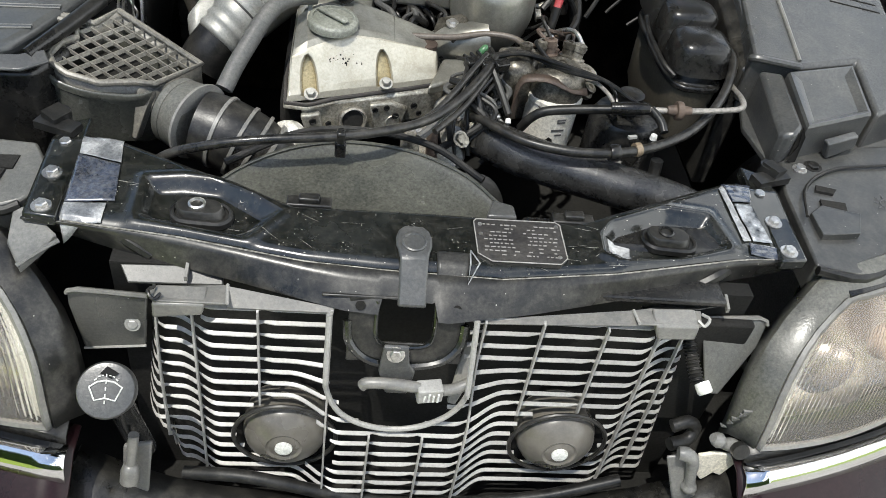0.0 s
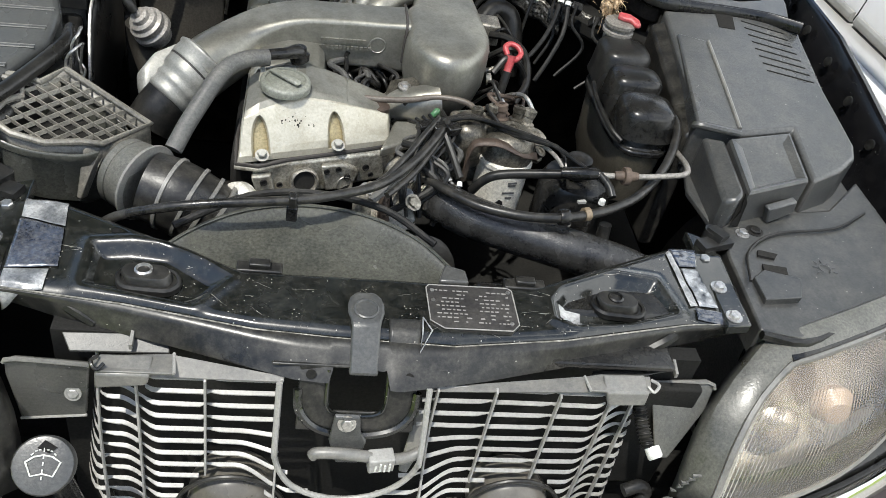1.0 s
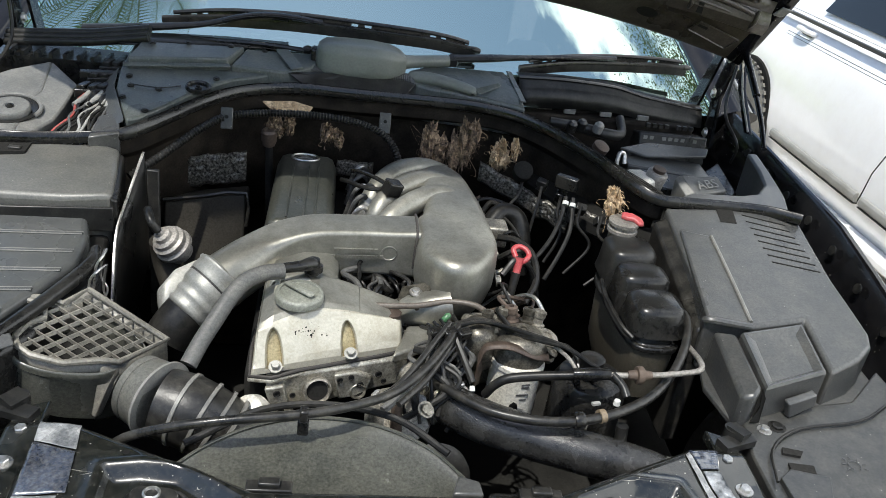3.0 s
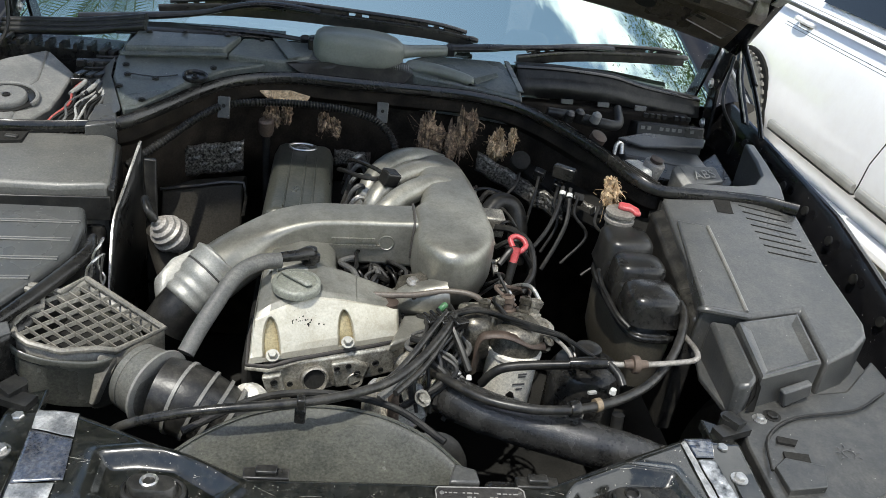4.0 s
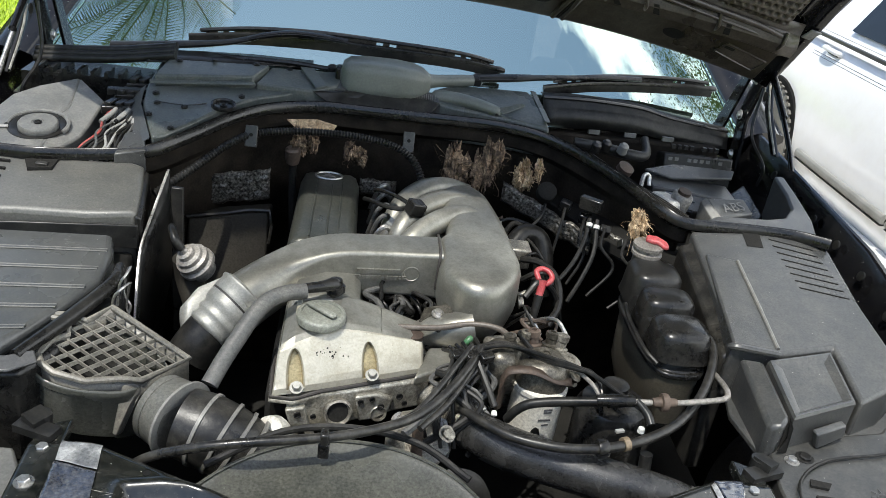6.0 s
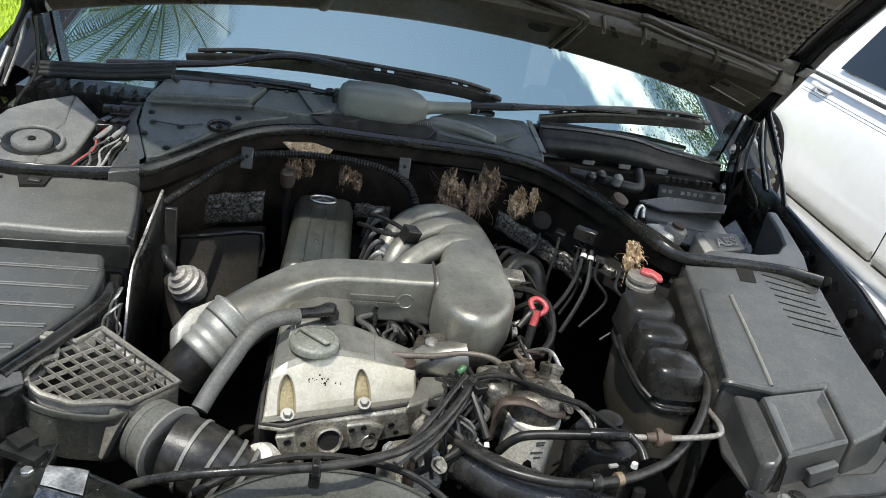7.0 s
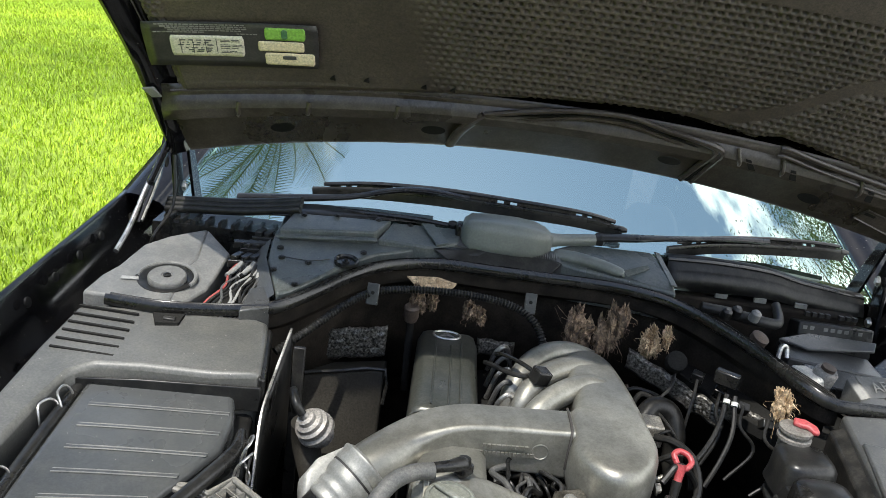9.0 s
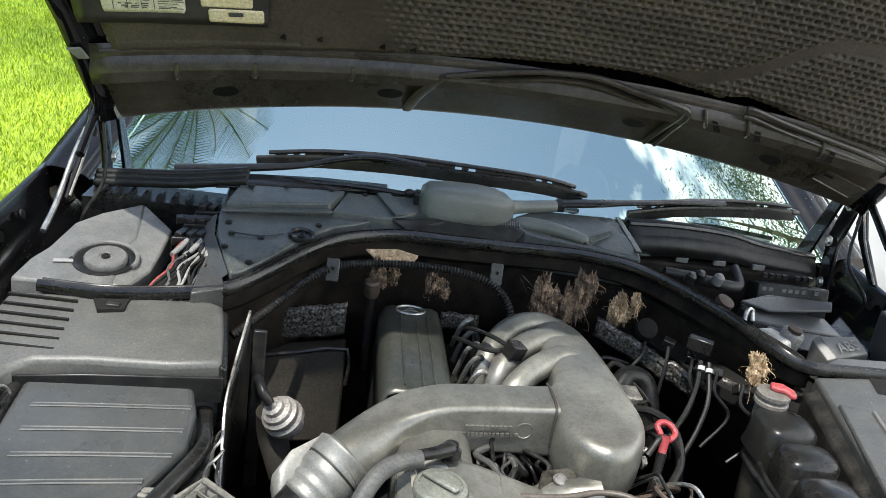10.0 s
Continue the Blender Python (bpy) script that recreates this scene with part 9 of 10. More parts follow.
cw_ = thing("scuttle_cover", (-0.42, 1.05, 0.95), "slate-grey dusty plastic cowl panel with screws", "cowl")
top = [(-0.542, 0.838, 0.985), (-0.588, 0.955, 1.014), (-0.597, 1.03, 1.030), (-0.60, 1.18, 1.048), (-0.33, 1.195, 1.050), (-0.24, 1.12, 1.040), (-0.30, 1.075, 1.032), (-0.36, 1.045, 1.026), (-0.42, 0.985, 1.016), (-0.475, 0.908, 1.0), (-0.52, 0.852, 0.988)]
part("panel", flat(top, 0.95, 1.0), PLASTIC_BLUE, cw_, bevel=0.005)
part("side_flange", prism([(-0.545, 0.832, 0.984), (-0.592, 0.955, 1.012), (-0.600, 1.03, 1.028), (-0.622, 1.02, 1.006), (-0.618, 0.94, 0.985), (-0.578, 0.82, 0.958)], (0, 0.004, 0.003)), PLASTIC_GREY, cw_, "paler side flange", bevel=0.003)
lid_top = [(-0.572, 1.130, 1.068), (-0.345, 1.152, 1.074), (-0.374, 1.088, 1.061), (-0.586, 1.048, 1.052)]
fb = part("filter_box", flat(lid_top, 1.0, 1.05), PLASTIC_BLUE, cw_, "raised cabin filter lid", bevel=0.004)
part("lid_lip", prism([(-0.594, 1.044, 1.038), (-0.370, 1.080, 1.048), (-0.366, 1.072, 1.044), (-0.592, 1.034, 1.034)], (0, 0, 0.003)), PLASTIC_BLUE, fb, bevel=0.001)
vh = part("round_vent", revolve([(0.027, -0.002), (0.027, 0.003), (0.023, 0.0045), (0.020, 0.001), (0.020, -0.004), (0.008, -0.004), (0.008, 0.002), (0, 0.002)], (-0.424, 0.988, 1.0185), (0.02, -0.20, 1), 26), PLASTIC_DARK, cw_)
part("vent_core", revolve([(0.0045, 0), (0.0045, 0.002), (0, 0.002)], (-0.424, 0.988, 1.0205), (0.02, -0.20, 1), 12), DARK, vh)
for p in ((-0.566, 0.915, 1.006), (-0.560, 0.965, 1.016), (-0.502, 0.962, 1.013), (-0.572, 1.005, 1.024), (-0.392, 1.035, 1.027), (-0.47, 1.135, 1.074), (-0.545, 1.118, 1.070), (-0.375, 1.145, 1.074), (-0.30, 1.165, 1.064), (-0.512, 0.875, 0.995)):
    bolt(cw_, p, (0, -0.2, 1), 0.005, 0.004, RUBBER)
part("panel_seam", tube([(-0.560, 0.965, 1.019), (-0.502, 0.964, 1.017), (-0.46, 0.985, 1.019)], 0.0014, 6, 2), PLASTIC_DARK, cw_)
part("centre_panel", flat([(-0.368, 1.085, 1.047), (-0.342, 1.165, 1.066), (-0.16, 1.185, 1.068), (-0.185, 1.12, 1.052), (-0.245, 1.088, 1.042)], 0.98, 1.0), PLASTIC_BLUE, cw_, bevel=0.004)
part("edge_strip", prism([(-0.275, 1.165, 1.070), (-0.245, 1.168, 1.071), (-0.205, 1.10, 1.052), (-0.232, 1.09, 1.047)], (0, 0, 0.004)), PLASTIC_BLUE, cw_, bevel=0.001)
part("front_edge", prism([(-0.24, 1.088, 1.040), (-0.12, 1.112, 1.044), (0.03, 1.118, 1.044), (0.06, 1.105, 1.038), (0.04, 1.088, 1.018), (-0.20, 1.08, 1.018)], (0, 0.01, 0.002)), PLASTIC, cw_, bevel=0.003)
gr = part("mesh_grille", flat([(-0.19, 1.118, 1.046), (-0.10, 1.118, 1.046), (0.03, 1.120, 1.045), (0.062, 1.108, 1.040), (0.05, 1.14, 1.055), (-0.18, 1.15, 1.060)], 1.0, 1.03), PLASTIC_GREY, cw_)
for k in range(40):
    x = -0.155 + 0.0052 * k
    part("grille_bar", box((x, 1.116, 1.044), (x + 0.0018, 1.130, 1.052), turn=rot(25)), GUARD_CAP, gr)
part("right_panel", flat([(0.04, 1.118, 1.040), (0.045, 1.165, 1.056), (0.10, 1.20, 1.066), (0.285, 1.205, 1.068), (0.305, 1.160, 1.060), (0.318, 1.085, 1.035), (0.325, 1.062, 1.022), (0.20, 1.092, 1.03), (0.10, 1.105, 1.034)], 0.95, 1.0), PLASTIC_BLUE, cw_, bevel=0.005)
part("long_ridge", tube([(0.045, 1.148, 1.036, 0.010), (0.056, 1.145, 1.046, 0.019), (0.10, 1.135, 1.048, 0.020), (0.15, 1.118, 1.046, 0.018), (0.196, 1.100, 1.040, 0.015), (0.200, 1.098, 1.036, 0.010)], n=14, squash=0.8), POD, cw_)
part("panel_step", prism([(0.20, 1.095, 1.046), (0.262, 1.125, 1.058), (0.268, 1.12, 1.052), (0.21, 1.085, 1.036)], (0, 0, 0.003)), PLASTIC_BLUE, cw_, bevel=0.001)
part("panel_edge", prism([(0.290, 1.198, 1.070), (0.304, 1.196, 1.069), (0.326, 1.072, 1.033), (0.311, 1.072, 1.034)], (0, 0, 0.003)), PLASTIC_BLUE, cw_, bevel=0.002)

pod = thing("wiper_motor_cover", (-0.07, 1.13, 1.03), "smooth grey-black pod over the wiper motor", "cover")
rings = []
for t, ry, rz in ((0.0, 0.015, 0.012), (0.03, 0.042, 0.03), (0.10, 0.056, 0.040), (0.3, 0.062, 0.044), (0.6, 0.064, 0.044), (0.8, 0.060, 0.040), (0.92, 0.045, 0.032), (1.0, 0.026, 0.02)):
    x = -0.180 + 0.215 * t
    ring = rounded(ry, rz, 0.62 * min(ry, rz), 5)
    rings.append([(x, 1.160 + 0.85 * a, 1.072 + 0.92 * b) for a, b in ring])
part("pod", loft(rings), POD, pod, angle=70)
part("neck", tube([(0.015, 1.16, 1.074, 0.022), (0.05, 1.172, 1.076, 0.0155), (0.10, 1.185, 1.079, 0.0145), (0.142, 1.197, 1.081, 0.014)], n=16), POD, pod)
part("flange", box((-0.192, 1.15, 1.045), (-0.172, 1.185, 1.088)), PLASTIC_DARK, pod, bevel=0.006)
part("pivot_nut", revolve([(0.016, 0), (0.016, 0.018), (0.01, 0.022), (0, 0.022)], (0.155, 1.205, 1.075), (0, -0.4, 0.9), 6), PLASTIC_DARK, pod)


def wiper(arm, blade, label):
    w = thing("wiper", tuple(arm[0]), label, "wiper", group="windscreen wipers")
    part("arm", tube([(*p[:3], 0.016 if i < 2 else 0.012) for i, p in enumerate(arm)], n=10, squash=0.6), PLASTIC_DARK, w)
    bl = part("blade_rubber", loft([[Vector(p) + Vector(q) for q in ((0, -0.006, -0.022), (0, 0.006, -0.022), (0, 0.006, -0.004), (0, -0.006, -0.004))] for p in [q[:3] for q in spline(blade, 6)]]), RUBBER, w)
    line_ = [Vector(q[:3]) for q in spline(blade, 10)]
    part("blade_rail", tube([tuple(p + Vector((0, 0, -0.002))) for p in line_], 0.0065, 8, 1, squash=1.4), PLASTIC_DARK, w)
    part("top_rail", tube([tuple(p + Vector((0, 0.004, 0.012 + 0.006 * math.sin(math.pi * i / len(line_))))) for i, p in enumerate(line_)][2:-2], 0.0055, 8, 1), PLASTIC_DARK, w)
    for i in range(3, len(line_) - 4):
        if (i % 11) not in (5, 7):
            a, b = line_[i], line_[i + 1]
            part("rail_web", prism([a + Vector((0, 0.001, -0.003)), b + Vector((0, 0.001, -0.003)), b + Vector((0, 0.001, 0.015)), a + Vector((0, 0.001, 0.015))], (0, 0.004, 0)), PLASTIC_DARK, w)
    part("end_clip", revolve([(0.008, -0.012), (0.009, 0.0), (0.006, 0.012)], line_[-1], line_[-1] - line_[-2], 10), PLASTIC_DARK, w)


wiper([(-0.729, 1.235, 1.055), (-0.60, 1.235, 1.071), (-0.455, 1.225, 1.097), (-0.367, 1.215, 1.126), (-0.305, 1.212, 1.139), (-0.241, 1.213, 1.140), (-0.17, 1.219, 1.134)],
      [(-0.555, 1.278, 1.088), (-0.42, 1.252, 1.112), (-0.317, 1.236, 1.122), (-0.214, 1.226, 1.127), (-0.069, 1.226, 1.125), (0.109, 1.233, 1.119), (0.213, 1.241, 1.104)], "long black wiper with a skeleton blade resting on the glass")
wiper([(0.155, 1.20, 1.088), (0.245, 1.212, 1.095), (0.315, 1.23, 1.099), (0.392, 1.25, 1.102), (0.5, 1.278, 1.108), (0.596, 1.30, 1.108)],
      [(0.328, 1.222, 1.078), (0.454, 1.262, 1.092), (0.602, 1.31, 1.094), (0.737, 1.345, 1.093), (0.827, 1.370, 1.089)], "black wiper with a skeleton blade along the lower glass")
wl = thing("wiper_linkage", (-0.35, 1.2, 1.06), "thin black wiper linkage rod under the glass", "linkage")
part("rod", tube([(-0.489, 1.22, 1.062), (-0.31, 1.2, 1.072), (-0.2, 1.19, 1.070)], 0.006, 8), PLASTIC_DARK, wl)
part("rod_end", revolve([(0.012, -0.006), (0.012, 0.008), (0.006, 0.012), (0, 0.012)], (-0.2, 1.19, 1.070), (0, -0.3, 1), 16), PLASTIC_DARK, wl)

fl2 = thing("cowl_gasket", (-0.7, 1.2, 1.03), "ribbed black rubber gasket under the glass", "gasket", group="cowl gaskets")
gl_top = [(-0.885, 1.192, 1.038), (-0.80, 1.180, 1.050), (-0.70, 1.168, 1.063), (-0.62, 1.158, 1.079), (-0.557, 1.15, 1.093)]
for k in range(3):
    part("gasket_rib", tube([(x, y - 0.009 * k, z - 0.0085 * k) for x, y, z in gl_top], 0.0095, 10), RUBBER, fl2)
part("cowl_trough", flat([(-0.89, 1.10), (-0.60, 1.12), (-0.60, 1.22), (-0.89, 1.22)], 0.95, 1.012), PLASTIC_DARK, fl2)
for k in range(9):
    part("trough_rib", box((-0.86 + 0.03 * k, 1.105, 1.010), (-0.852 + 0.03 * k, 1.16, 1.024)), PLASTIC_DARK, fl2)
fl3 = thing("cowl_gasket", (0.55, 1.2, 1.0), "wide black rubber gasket over the control unit bay", "gasket", group="cowl gaskets")
gp = [(0.322, 1.18, 1.073), (0.442, 1.19, 1.075), (0.578, 1.205, 1.066), (0.663, 1.22, 1.046), (0.767, 1.245, 1.027), (0.855, 1.27, 1.011)]
rows = []
for i, p in enumerate(spline(gp, 4)):
    x, y, z = p
    drop = 0.030 - 0.012 * i / 20
    rows.append([(x, y - 0.034, z - 2.6 * drop), (x, y - 0.030, z - drop - 0.016), (x, y - 0.021, z - drop - 0.002), (x, y - 0.019, z - drop), (x, y - 0.017, z - 0.9 * drop), (x, y - 0.010, z - 0.45 * drop), (x, y - 0.008, z - 0.35 * drop), (x, y - 0.004, z - 0.004), (x, y, z), (x, y + 0.012, z + 0.001), (x, y + 0.04, z - 0.006)])
part("gasket_sheet", sheet(rows), RUBBER, fl3, solid=0.004, angle=30)
part("gasket_bead", tube([(x, y - 0.006, z - 0.006) for x, y, z in gp], 0.005, 8, 4), SEAL_RUBBER, fl3)
part("lower_trim", sheet([[(-0.62, 1.12, 1.060), (-0.62, 1.20, 1.066)], [(-0.53, 1.145, 1.062), (-0.53, 1.222, 1.068)], [(-0.40, 1.18, 1.064), (-0.40, 1.245, 1.070)], [(-0.25, 1.20, 1.066), (-0.25, 1.245, 1.072)]]), PLASTIC_DARK, fl2, solid=0.004)
fill = [[(x, 1.20 + 0.17 * (x / 0.85) ** 2, 1.02 - 0.02 * (x / 0.85) ** 2), (x, 1.26 + 0.19 * (x / 0.85) ** 2, 1.05 - 0.03 * (x / 0.85) ** 2)] for x in [-0.88 + 0.088 * i for i in range(21)]]
tagged(part("trim", sheet(fill), PLASTIC_DARK, solid=0.01), "black scuttle trim below the windscreen", "trim", kind="structure")

# ---- control unit bay ----
cu = thing("control_unit_box", (0.66, 0.95, 0.85), "open control unit bay with dark electronic modules", "control unit")
part("tray", flat([(0.34, 0.98), (0.42, 0.82), (0.50, 0.72), (0.62, 0.70), (0.86, 0.72), (0.86, 1.15), (0.34, 1.12)], 0.84, 0.87), DARK, cu, bevel=0.004)
part("module", box((0.64, 1.10, 0.90), (0.82, 1.165, 0.972), turn=rot(-15, 0, 0)), PLASTIC_DARK, cu, bevel=0.004)
part("module", box((0.58, 0.97, 0.87), (0.79, 1.07, 0.932), turn=rot(0, 3, -5)), WING, cu, bevel=0.004)
part("module_lip", prism([(0.575, 1.05, 0.948), (0.66, 1.095, 0.952), (0.815, 1.08, 0.955), (0.80, 1.05, 0.945), (0.64, 1.03, 0.938)], (0, 0, 0.006)), WING, cu, bevel=0.002)
part("module", box((0.60, 0.88, 0.87), (0.78, 0.97, 0.925), turn=rot(4, 3, -4)), PLASTIC, cu, bevel=0.004)
mo = part("lettered_module", flat([(0.662, 0.866, 0.966), (0.757, 0.882, 0.966), (0.772, 0.848, 0.945), (0.684, 0.815, 0.942)], 0.88, 0.9), PLASTIC_GREY, cu, "slate-grey module with embossed letters", bevel=0.003)
part("module_side", flat([(0.648, 0.862, 0.958), (0.662, 0.866, 0.967), (0.684, 0.815, 0.943), (0.668, 0.820, 0.932)], 0.88, 0.9), LIGHT_PLASTIC, mo, bevel=0.002)
ex, ey = Vector((0.088, 0.033, 0.003)).normalized(), Vector((-0.02, 0.05, 0.023)).normalized()
ez = ex.cross(ey).normalized()
lm = Matrix((ex, ez.cross(ex), ez)).transposed().to_4x4()
lm.translation = Vector((0.722, 0.848, 0.9562))
lettering("ABS", 0.036, lm, GUARD_CAP, mo)
for j, y, z in ((0, 1.150, 0.985), (1, 1.112, 0.965)):
    for k in range(9):
        x = 0.650 + 0.0165 * k
        if (k * 7 + j) % 5:
            part("pin_block", box((x, y - 0.006, z - 0.004), (x + 0.010, y + 0.004, z + 0.006)), GUARD_CAP if j else PLASTIC, cu)
part("tube_rail", tube([(0.40, 1.10, 0.985, 0.012), (0.47, 1.095, 0.98, 0.014), (0.55, 1.085, 0.972, 0.014), (0.587, 1.10, 0.972, 0.012), (0.597, 1.160, 0.992, 0.011)], n=12), PLASTIC, cu, "dark plastic pipe bend")
part("pipe_end", revolve([(0.020, 0), (0.020, 0.014), (0.012, 0.016), (0, 0.016)], (0.50, 0.985, 0.965), (0.3, -0.4, 1), 18), RUST, cu)
for k in range(4):
    part("loom", tube([(0.36 + 0.02 * k, 1.05 - 0.02 * k, 0.99), (0.46 + 0.01 * k, 0.94 - 0.02 * k, 0.975), (0.55, 0.85 - 0.012 * k, 0.955), (0.60, 0.80 - 0.01 * k, 0.94)], 0.007, 8), (RUBBER, HOSE, PLASTIC_DARK, RUBBER)[k], cu)
for x, y, w_ in ((0.448, 1.160, 0.03), (0.545, 1.165, 0.03), (0.645, 1.165, 0.03)):
    part("pale_clip", box((x, y, 0.990), (x + w_, y + 0.008, 1.002)), GUARD_CAP, cu, bevel=0.001)
for x, y in ((0.47, 1.07), (0.51, 1.06), (0.44, 1.05)):
    part("plug", revolve([(0.013, 0), (0.012, 0.02), (0.006, 0.026), (0, 0.026)], (x, y, 0.985), (0.1, -0.3, 1), 12), GUARD_CAP if x > 0.5 else PLASTIC_DARK, cu)
rv = thing("fluid_reservoir", (0.60, 0.87, 0.88), "pale aluminium pump block with a round cap", "pump")
part("block", box((0.555, 0.845, 0.91), (0.605, 0.915, 0.955), turn=rot(0, 8, 30)), FILTER, rv, bevel=0.008)
part("barrel", revolve([(0.02, 0), (0.024, 0.01), (0.024, 0.045), (0.020, 0.05), (0, 0.05)], (0.603, 0.880, 0.92), (0.15, -0.2, 1), 22), VALVE, rv, "pale dusty barrel")
part("barrel_cap", revolve([(0.015, 0), (0.015, 0.008), (0, 0.01)], (0.610, 0.871, 0.968), (0.15, -0.2, 1), 18), RUST, rv)
part("hook", tube([(0.53, 0.93, 0.94), (0.535, 0.94, 0.975), (0.548, 0.945, 0.975), (0.55, 0.935, 0.955)], 0.005, 8), STEEL, rv)
ra = thing("bay_cover", (0.85, 0.8, 0.9), "black plastic corner cover beside the control units", "cover")
part("arch", flat([(0.60, 0.742, 0.956), (0.74, 0.745, 0.956), (0.868, 0.735, 0.955), (0.885, 0.80, 0.965), (0.892, 0.90, 0.980), (0.893, 0.985, 0.994), (0.868, 0.985, 0.994), (0.863, 0.90, 0.982), (0.852, 0.84, 0.972), (0.820, 0.80, 0.965), (0.775, 0.790, 0.962), (0.66, 0.785, 0.960)], 0.88, 0.9), PLASTIC_GREY, ra, bevel=0.006)
part("dark_flap", flat([(0.815, 0.890, 0.900), (0.852, 0.945, 0.905), (0.872, 1.12, 0.915), (0.801, 1.053, 0.905)], 0.85, 0.9), PLASTIC_DARK, ra, bevel=0.006)
# ---- white car beside ----
wc = thing("white_car", (3.0, 2.4, 0), "white saloon car parked alongside, dusty", "car")


ys = [-0.55, -0.45, 0.0, 0.6, 1.4, 2.2, 3.0, 3.8, 4.5, 4.75, 4.85]
rows = []
for y in ys:
    e = max(0, (-0.1 - y) / 0.45, (y - 4.4) / 0.45)
    inx = 0.35 * e * e
    top = 0.95 - 0.12 * max(0, (0.6 - y) / 1.1)
    rows.append([(2.25 + inx, y, 0.17), (2.185 + inx, y, 0.30), (2.160 + inx, y, 0.42), (2.163 + inx, y, 0.52), (2.182 + inx, y, 0.66), (2.210 + inx, y, 0.80), (2.232 + inx, y, 0.86), (2.262 + inx, y, top - 0.02), (2.30 + inx, y, top), (2.7, y, top + 0.02), (3.1, y, top + 0.02), (3.5, y, top + 0.02), (3.90 - inx, y, top), (3.99 - inx, y, 0.7), (3.98 - inx, y, 0.4), (3.92 - inx, y, 0.25)])
part("body", loft(rows), CAR_WHITE, wc, angle=40)
rows = []
for y, w_, z in ((1.0, 0.0, 0.97), (1.7, 0.12, 1.36), (2.2, 0.16, 1.42), (3.0, 0.16, 1.41), (3.6, 0.12, 1.30), (4.2, 0.0, 0.98)):
    rows.append([(2.31 + 0.02, y, 0.955), (2.36 + w_, y, z - 0.03), (2.46 + w_, y, z), (3.74 - w_, y, z), (3.84 - w_, y, z - 0.03), (3.87, y, 0.955)])
part("cabin", loft(rows), CAR_WHITE, wc, angle=40)
for y0, y1 in ((1.35, 2.25), (2.36, 3.3)):
    part("window", prism([(2.335, y0, 1.0), (2.335, y1, 1.0), (2.49, y1 - 0.08, 1.34), (2.47, y0 + 0.30, 1.33)], (-0.006, 0, 0)), SIDE_GLASS, wc)
part("window_strip", box((2.225, 0.9, 0.945), (2.245, 3.6, 0.962)), TRIM, wc, "dark strip under the windows", bevel=0.002)
for y0, y1 in ((0.62, 2.25), (2.29, 3.12)):
    md = part("side_moulding", prism([(2.150, y0, 0.368), (2.142, y0, 0.380), (2.142, y0, 0.402), (2.150, y0, 0.414), (2.20, y0, 0.414), (2.20, y0, 0.368)], (0, y1 - y0, 0)), MOULDING, wc, "pale grey side moulding", bevel=0.003)
    part("moulding_lip", prism([(2.146, y0, 0.362), (2.146, y0, 0.367), (2.20, y0, 0.367), (2.20, y0, 0.362)], (0, y1 - y0, 0)), PLASTIC_DARK, md)
gap_line = [(2.172, 2.30, 0.36), (2.160, 2.27, 0.42), (2.163, 2.26, 0.52), (2.182, 2.22, 0.66), (2.210, 2.14, 0.80), (2.232, 2.09, 0.86)]
part("door_gap", tube(gap_line, 0.0032, 6, 1), DARK, wc)
for dz in (0.0, 0.014):
    part("crease_line", tube([(2.2335 - 0.35 * dz, 3.42, 0.862 - dz), (2.2335 - 0.35 * dz, 2.5, 0.862 - dz), (2.2335 - 0.35 * dz, 1.0, 0.862 - dz)], 0.0018, 6, 2), TRIM, wc)
part("sill", box((2.135, 0.6, 0.20), (2.22, 3.12, 0.245)), CAR_WHITE, wc, bevel=0.012)
part("door_handle", tube([(2.25, 3.17, 0.895), (2.215, 3.18, 0.902), (2.208, 3.24, 0.905), (2.215, 3.30, 0.905), (2.25, 3.31, 0.90)], 0.013, 10), CAR_WHITE, wc, "pull handle with a dark recess")
part("handle_recess", box((2.232, 3.19, 0.878), (2.26, 3.29, 0.90)), DARK, wc, bevel=0.006)
for y in (0.25, 3.55):
    part("arch", revolve([(0.350, 0.0), (0.350, 0.016), (0.338, 0.02)], (2.175, y, 0.33), (-1, 0, 0), 40), DARK, wc)
    t = part("tyre", revolve([(0.215, 0), (0.295, -0.004), (0.315, 0.01), (0.325, 0.03), (0.325, 0.17), (0.30, 0.2)], (2.145, y, 0.33), (1, 0, 0), 48), TYRE, wc)
    part("rim", revolve([(0.212, 0.01), (0.19, 0.03), (0.08, 0.02), (0.05, 0.008), (0, 0.008)], (2.145, y, 0.33), (1, 0, 0), 30), GUARD_CAP, t)
    for k in range(44):
        a = 2 * math.pi * k / 44
        c = Vector((2.165, y + 0.322 * math.cos(a), 0.33 + 0.322 * math.sin(a)))
        part("tread_block", box(c - Vector((0.022, 0.011, 0.006)), c + Vector((0.03, 0.011, 0.006)), turn=rot(math.degrees(a) + 90)), TYRE, t)

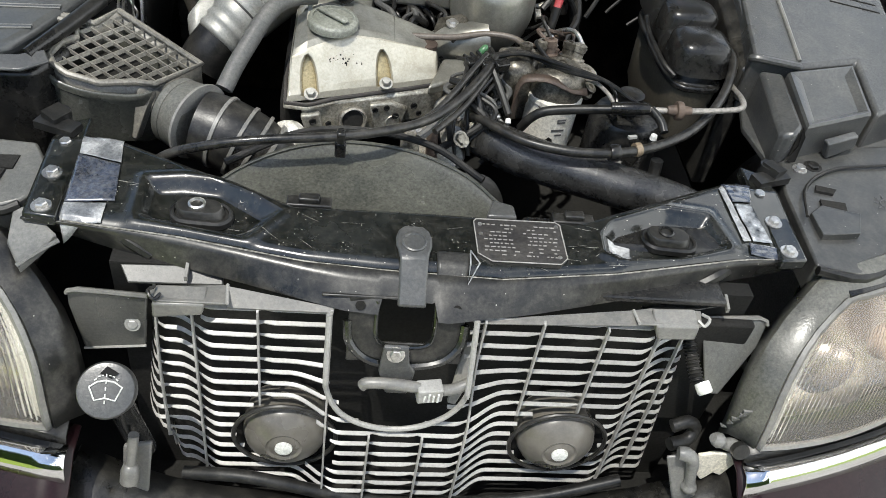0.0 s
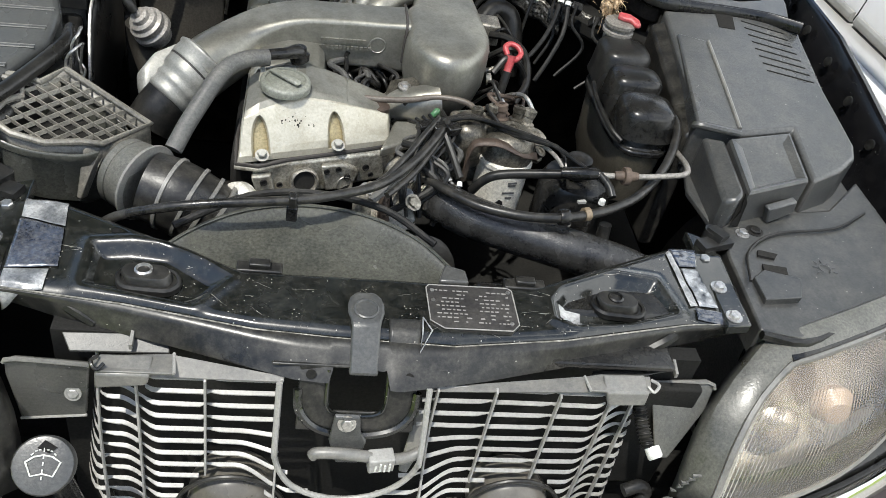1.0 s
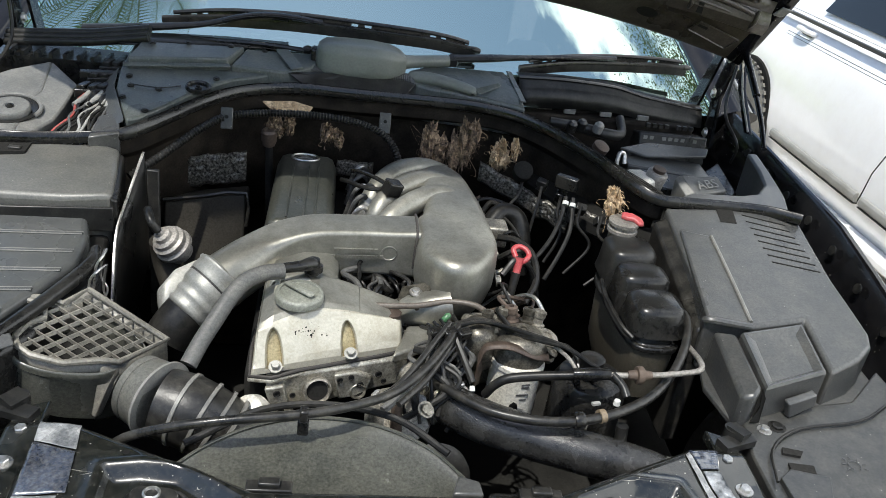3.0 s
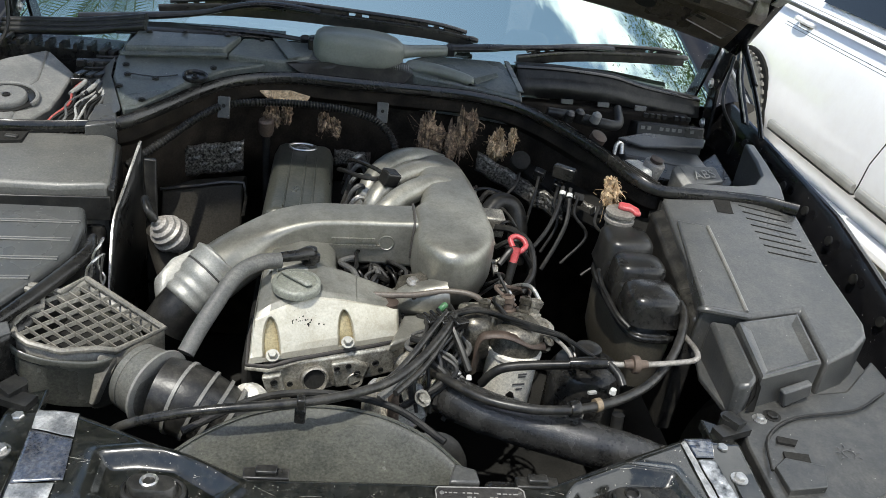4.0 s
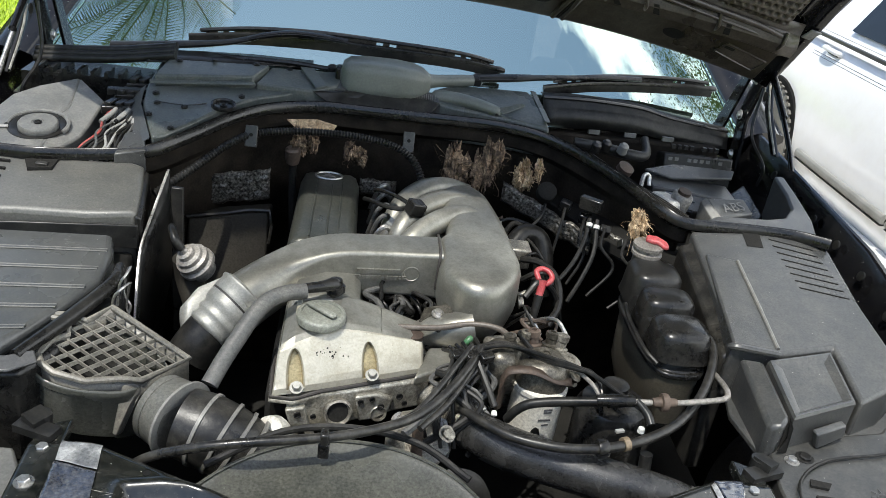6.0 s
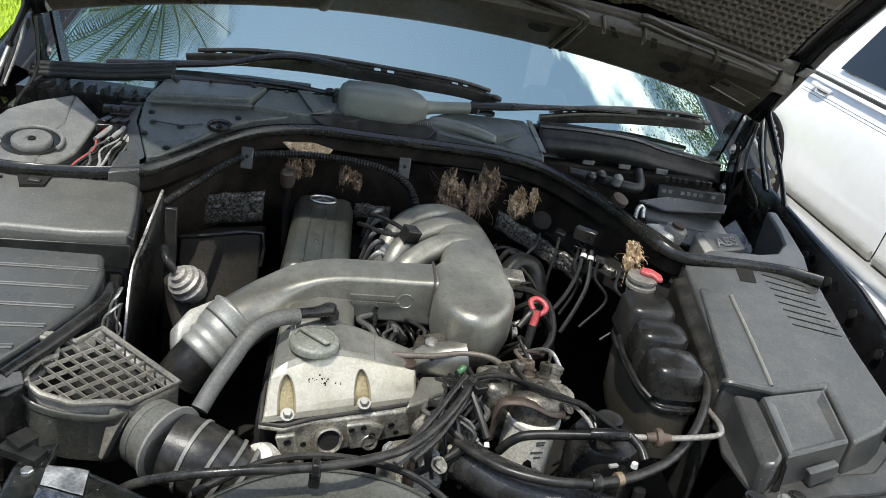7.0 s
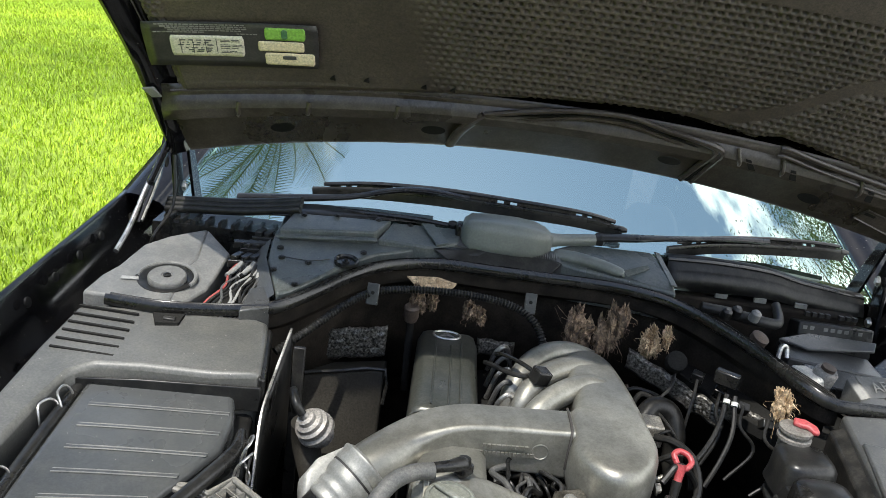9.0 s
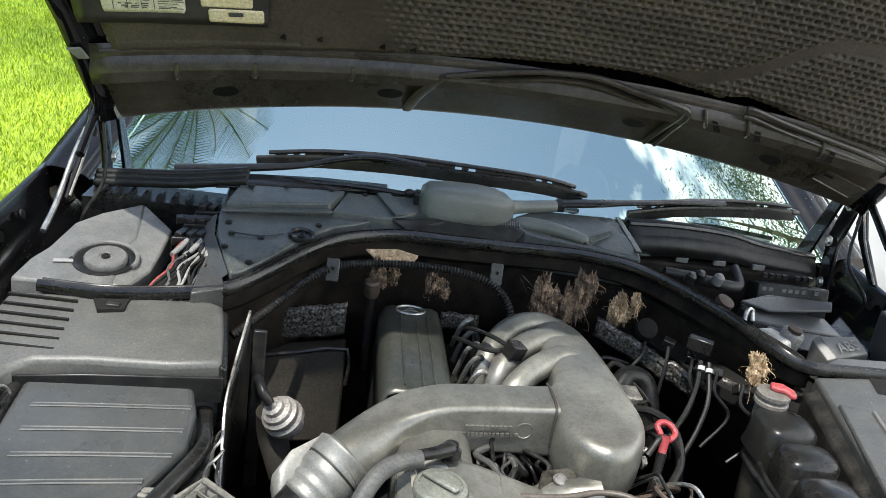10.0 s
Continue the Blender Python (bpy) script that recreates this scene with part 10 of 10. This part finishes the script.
# ---- trees that stand round the driveway ----
def tree(base, height, crown_r, seed, leaves, label):
    rg = np.random.default_rng(seed)
    t = thing("tree", base, label, "tree", group="trees round the driveway")
    b = Vector(base)
    bm = tube([(*b, 0.16), (*(b + Vector((0.1, 0.05, height * 0.4))), 0.12), (*(b + Vector((0.05, 0.1, height * 0.75))), 0.07), (*(b + Vector((0.1, 0.1, height))), 0.02)], n=10)
    tips = []
    for k in range(16):
        a = k * 2.4
        z0 = height * (0.42 + 0.5 * k / 16)
        r_ = crown_r * (0.6 + 0.4 * rg.random())
        p0 = b + Vector((0.06, 0.06, z0))
        p2 = p0 + Vector((r_ * math.cos(a), r_ * math.sin(a), height * (0.10 + 0.12 * rg.random())))
        p1 = (p0 + p2) / 2 + Vector((0, 0, 0.15))
        tube([(*p0, 0.036), (*p1, 0.022), (*p2, 0.007)], n=6, bm=bm)
        tips += [p1, p2, (p1 + p2) / 2]
    part("trunk", bm, BARK, t)
    n = leaves
    c = np.array([tuple(tips[i]) for i in rg.integers(0, len(tips), n)])
    p = c + rg.normal(0, crown_r * 0.17, (n, 3))
    d1 = rg.normal(0, 1, (n, 3))
    d1 /= np.linalg.norm(d1, axis=1)[:, None]
    d2 = np.cross(d1, rg.normal(0, 1, (n, 3)))
    d2 /= np.linalg.norm(d2, axis=1)[:, None]
    L = (0.035 + 0.03 * rg.random(n))[:, None]
    v = np.stack([p - d1 * L, p + d2 * L * 0.4, p + d1 * L, p - d2 * L * 0.4], 1)
    me = bpy.data.meshes.new("crown")
    k = np.arange(n) * 4
    me.from_pydata(v.reshape(-1, 3).tolist(), [], np.stack([k, k + 1, k + 2, k + 3], 1).tolist())
    me.materials.append(LEAF)
    ob = new("crown", me)
    ob.parent = t
    ob.matrix_parent_inverse = t.matrix_basis.inverted()
    tagged(ob, kind="stuff")


tree((-5.6, 0.7, 0), 6.0, 1.9, 2, 9000, "leafy garden tree on the lawn")
tree((12.8, 8.4, 0), 13.5, 2.8, 5, 24000, "tall leafy tree beyond the parked cars")


def palm(base, height, seed):
    rg = random.Random(seed)
    t = thing("palm_tree", base, "palm with long feathered fronds on the lawn", "palm tree", group="trees round the driveway")
    b = Vector(base)
    part("trunk", tube([(*b, 0.17), (*(b + Vector((0.1, 0, height * 0.5))), 0.13), (*(b + Vector((0.25, 0.05, height))), 0.11)], n=12, ripple=(0.008, 0.16, 0, 1)), BARK, t)
    top = b + Vector((0.25, 0.05, height))
    for k in range(32):
        a = k * 2.399 + 0.3 * rg.random()
        lift = 0.9 - 1.3 * (k / 32)
        ln = 3.3 + 0.5 * rg.random()
        pts = []
        for i in range(9):
            s_ = i / 8
            pts.append(top + Vector((math.cos(a) * ln * s_, math.sin(a) * ln * s_, lift * s_ * ln * 0.55 - 0.75 * s_ * s_ * ln * 0.6)))
        bm = tube([(*p, 0.022 - 0.002 * i) for i, p in enumerate(pts)], n=5, steps=1)
        side_ = Vector((-math.sin(a), math.cos(a), 0))
        for i in range(54):
            s_ = 0.12 + 0.88 * i / 54
            j = min(7, int(s_ * 8))
            p = pts[j].lerp(pts[j + 1], s_ * 8 - j)
            fw = (pts[j + 1] - pts[j]).normalized()
            for sg in (-1, 1):
                l_ = 0.62 * math.sin(math.pi * (0.1 + 0.85 * s_)) + 0.08
                e = p + (side_ * sg * 0.8 + fw * 0.5 + Vector((0, 0, -0.25 + 0.2 * rg.random()))) * l_
                vs = [bm.verts.new(p - fw * 0.012), bm.verts.new(p + fw * 0.012), bm.verts.new(e)]
                bm.faces.new(vs)
        part("frond", bm, LEAF, t)


palm((-6.2, 7.0, 0), 9.4, 3)


def hedge(x0, y0, x1, y1, height, seed):
    """An unseen hedge added to dim horizon light: a dark core under small leaves."""
    t = thing("hedge", ((x0 + x1) / 2, (y0 + y1) / 2, 0), "tall dark green hedge, unseen, added to darken the horizon", "hedge", group="garden hedges")
    rg = np.random.default_rng(seed)
    a, b = np.array([x0, y0]), np.array([x1, y1])
    d = (b - a) / np.linalg.norm(b - a)
    m = np.array([-d[1], d[0]])
    part("core", prism([(*(a - m * 0.5), 0), (*(b - m * 0.5), 0), (*(b + m * 0.5), 0), (*(a + m * 0.5), 0)], (0, 0, height)), LEAF, t, bevel=0.2)
    n = 9000
    s_, z, o = rg.random(n), rg.random(n) * height * 1.08, (0.5 + 0.25 * rg.random(n)) * np.where(rg.random(n) < 0.5, -1, 1)
    p = np.stack([a[0] + (b - a)[0] * s_ + m[0] * o, a[1] + (b - a)[1] * s_ + m[1] * o, z], 1)
    d1 = rg.normal(0, 1, (n, 3))
    d1 /= np.linalg.norm(d1, axis=1)[:, None]
    d2 = np.cross(d1, rg.normal(0, 1, (n, 3)))
    d2 /= np.linalg.norm(d2, axis=1)[:, None]
    v = np.stack([p - d1 * 0.16, p + d2 * 0.07, p + d1 * 0.16, p - d2 * 0.07], 1)
    me = bpy.data.meshes.new("leaves")
    k = np.arange(n) * 4
    me.from_pydata(v.reshape(-1, 3).tolist(), [], np.stack([k, k + 1, k + 2, k + 3], 1).tolist())
    me.materials.append(LEAF)
    ob = new("leaves", me)
    ob.parent = t
    ob.matrix_parent_inverse = t.matrix_basis.inverted()
    tagged(ob, kind="stuff")


hedge(-12, -12, -12, 24, 4.5, 1)
hedge(-12, -11, 9, -11, 4.0, 2)
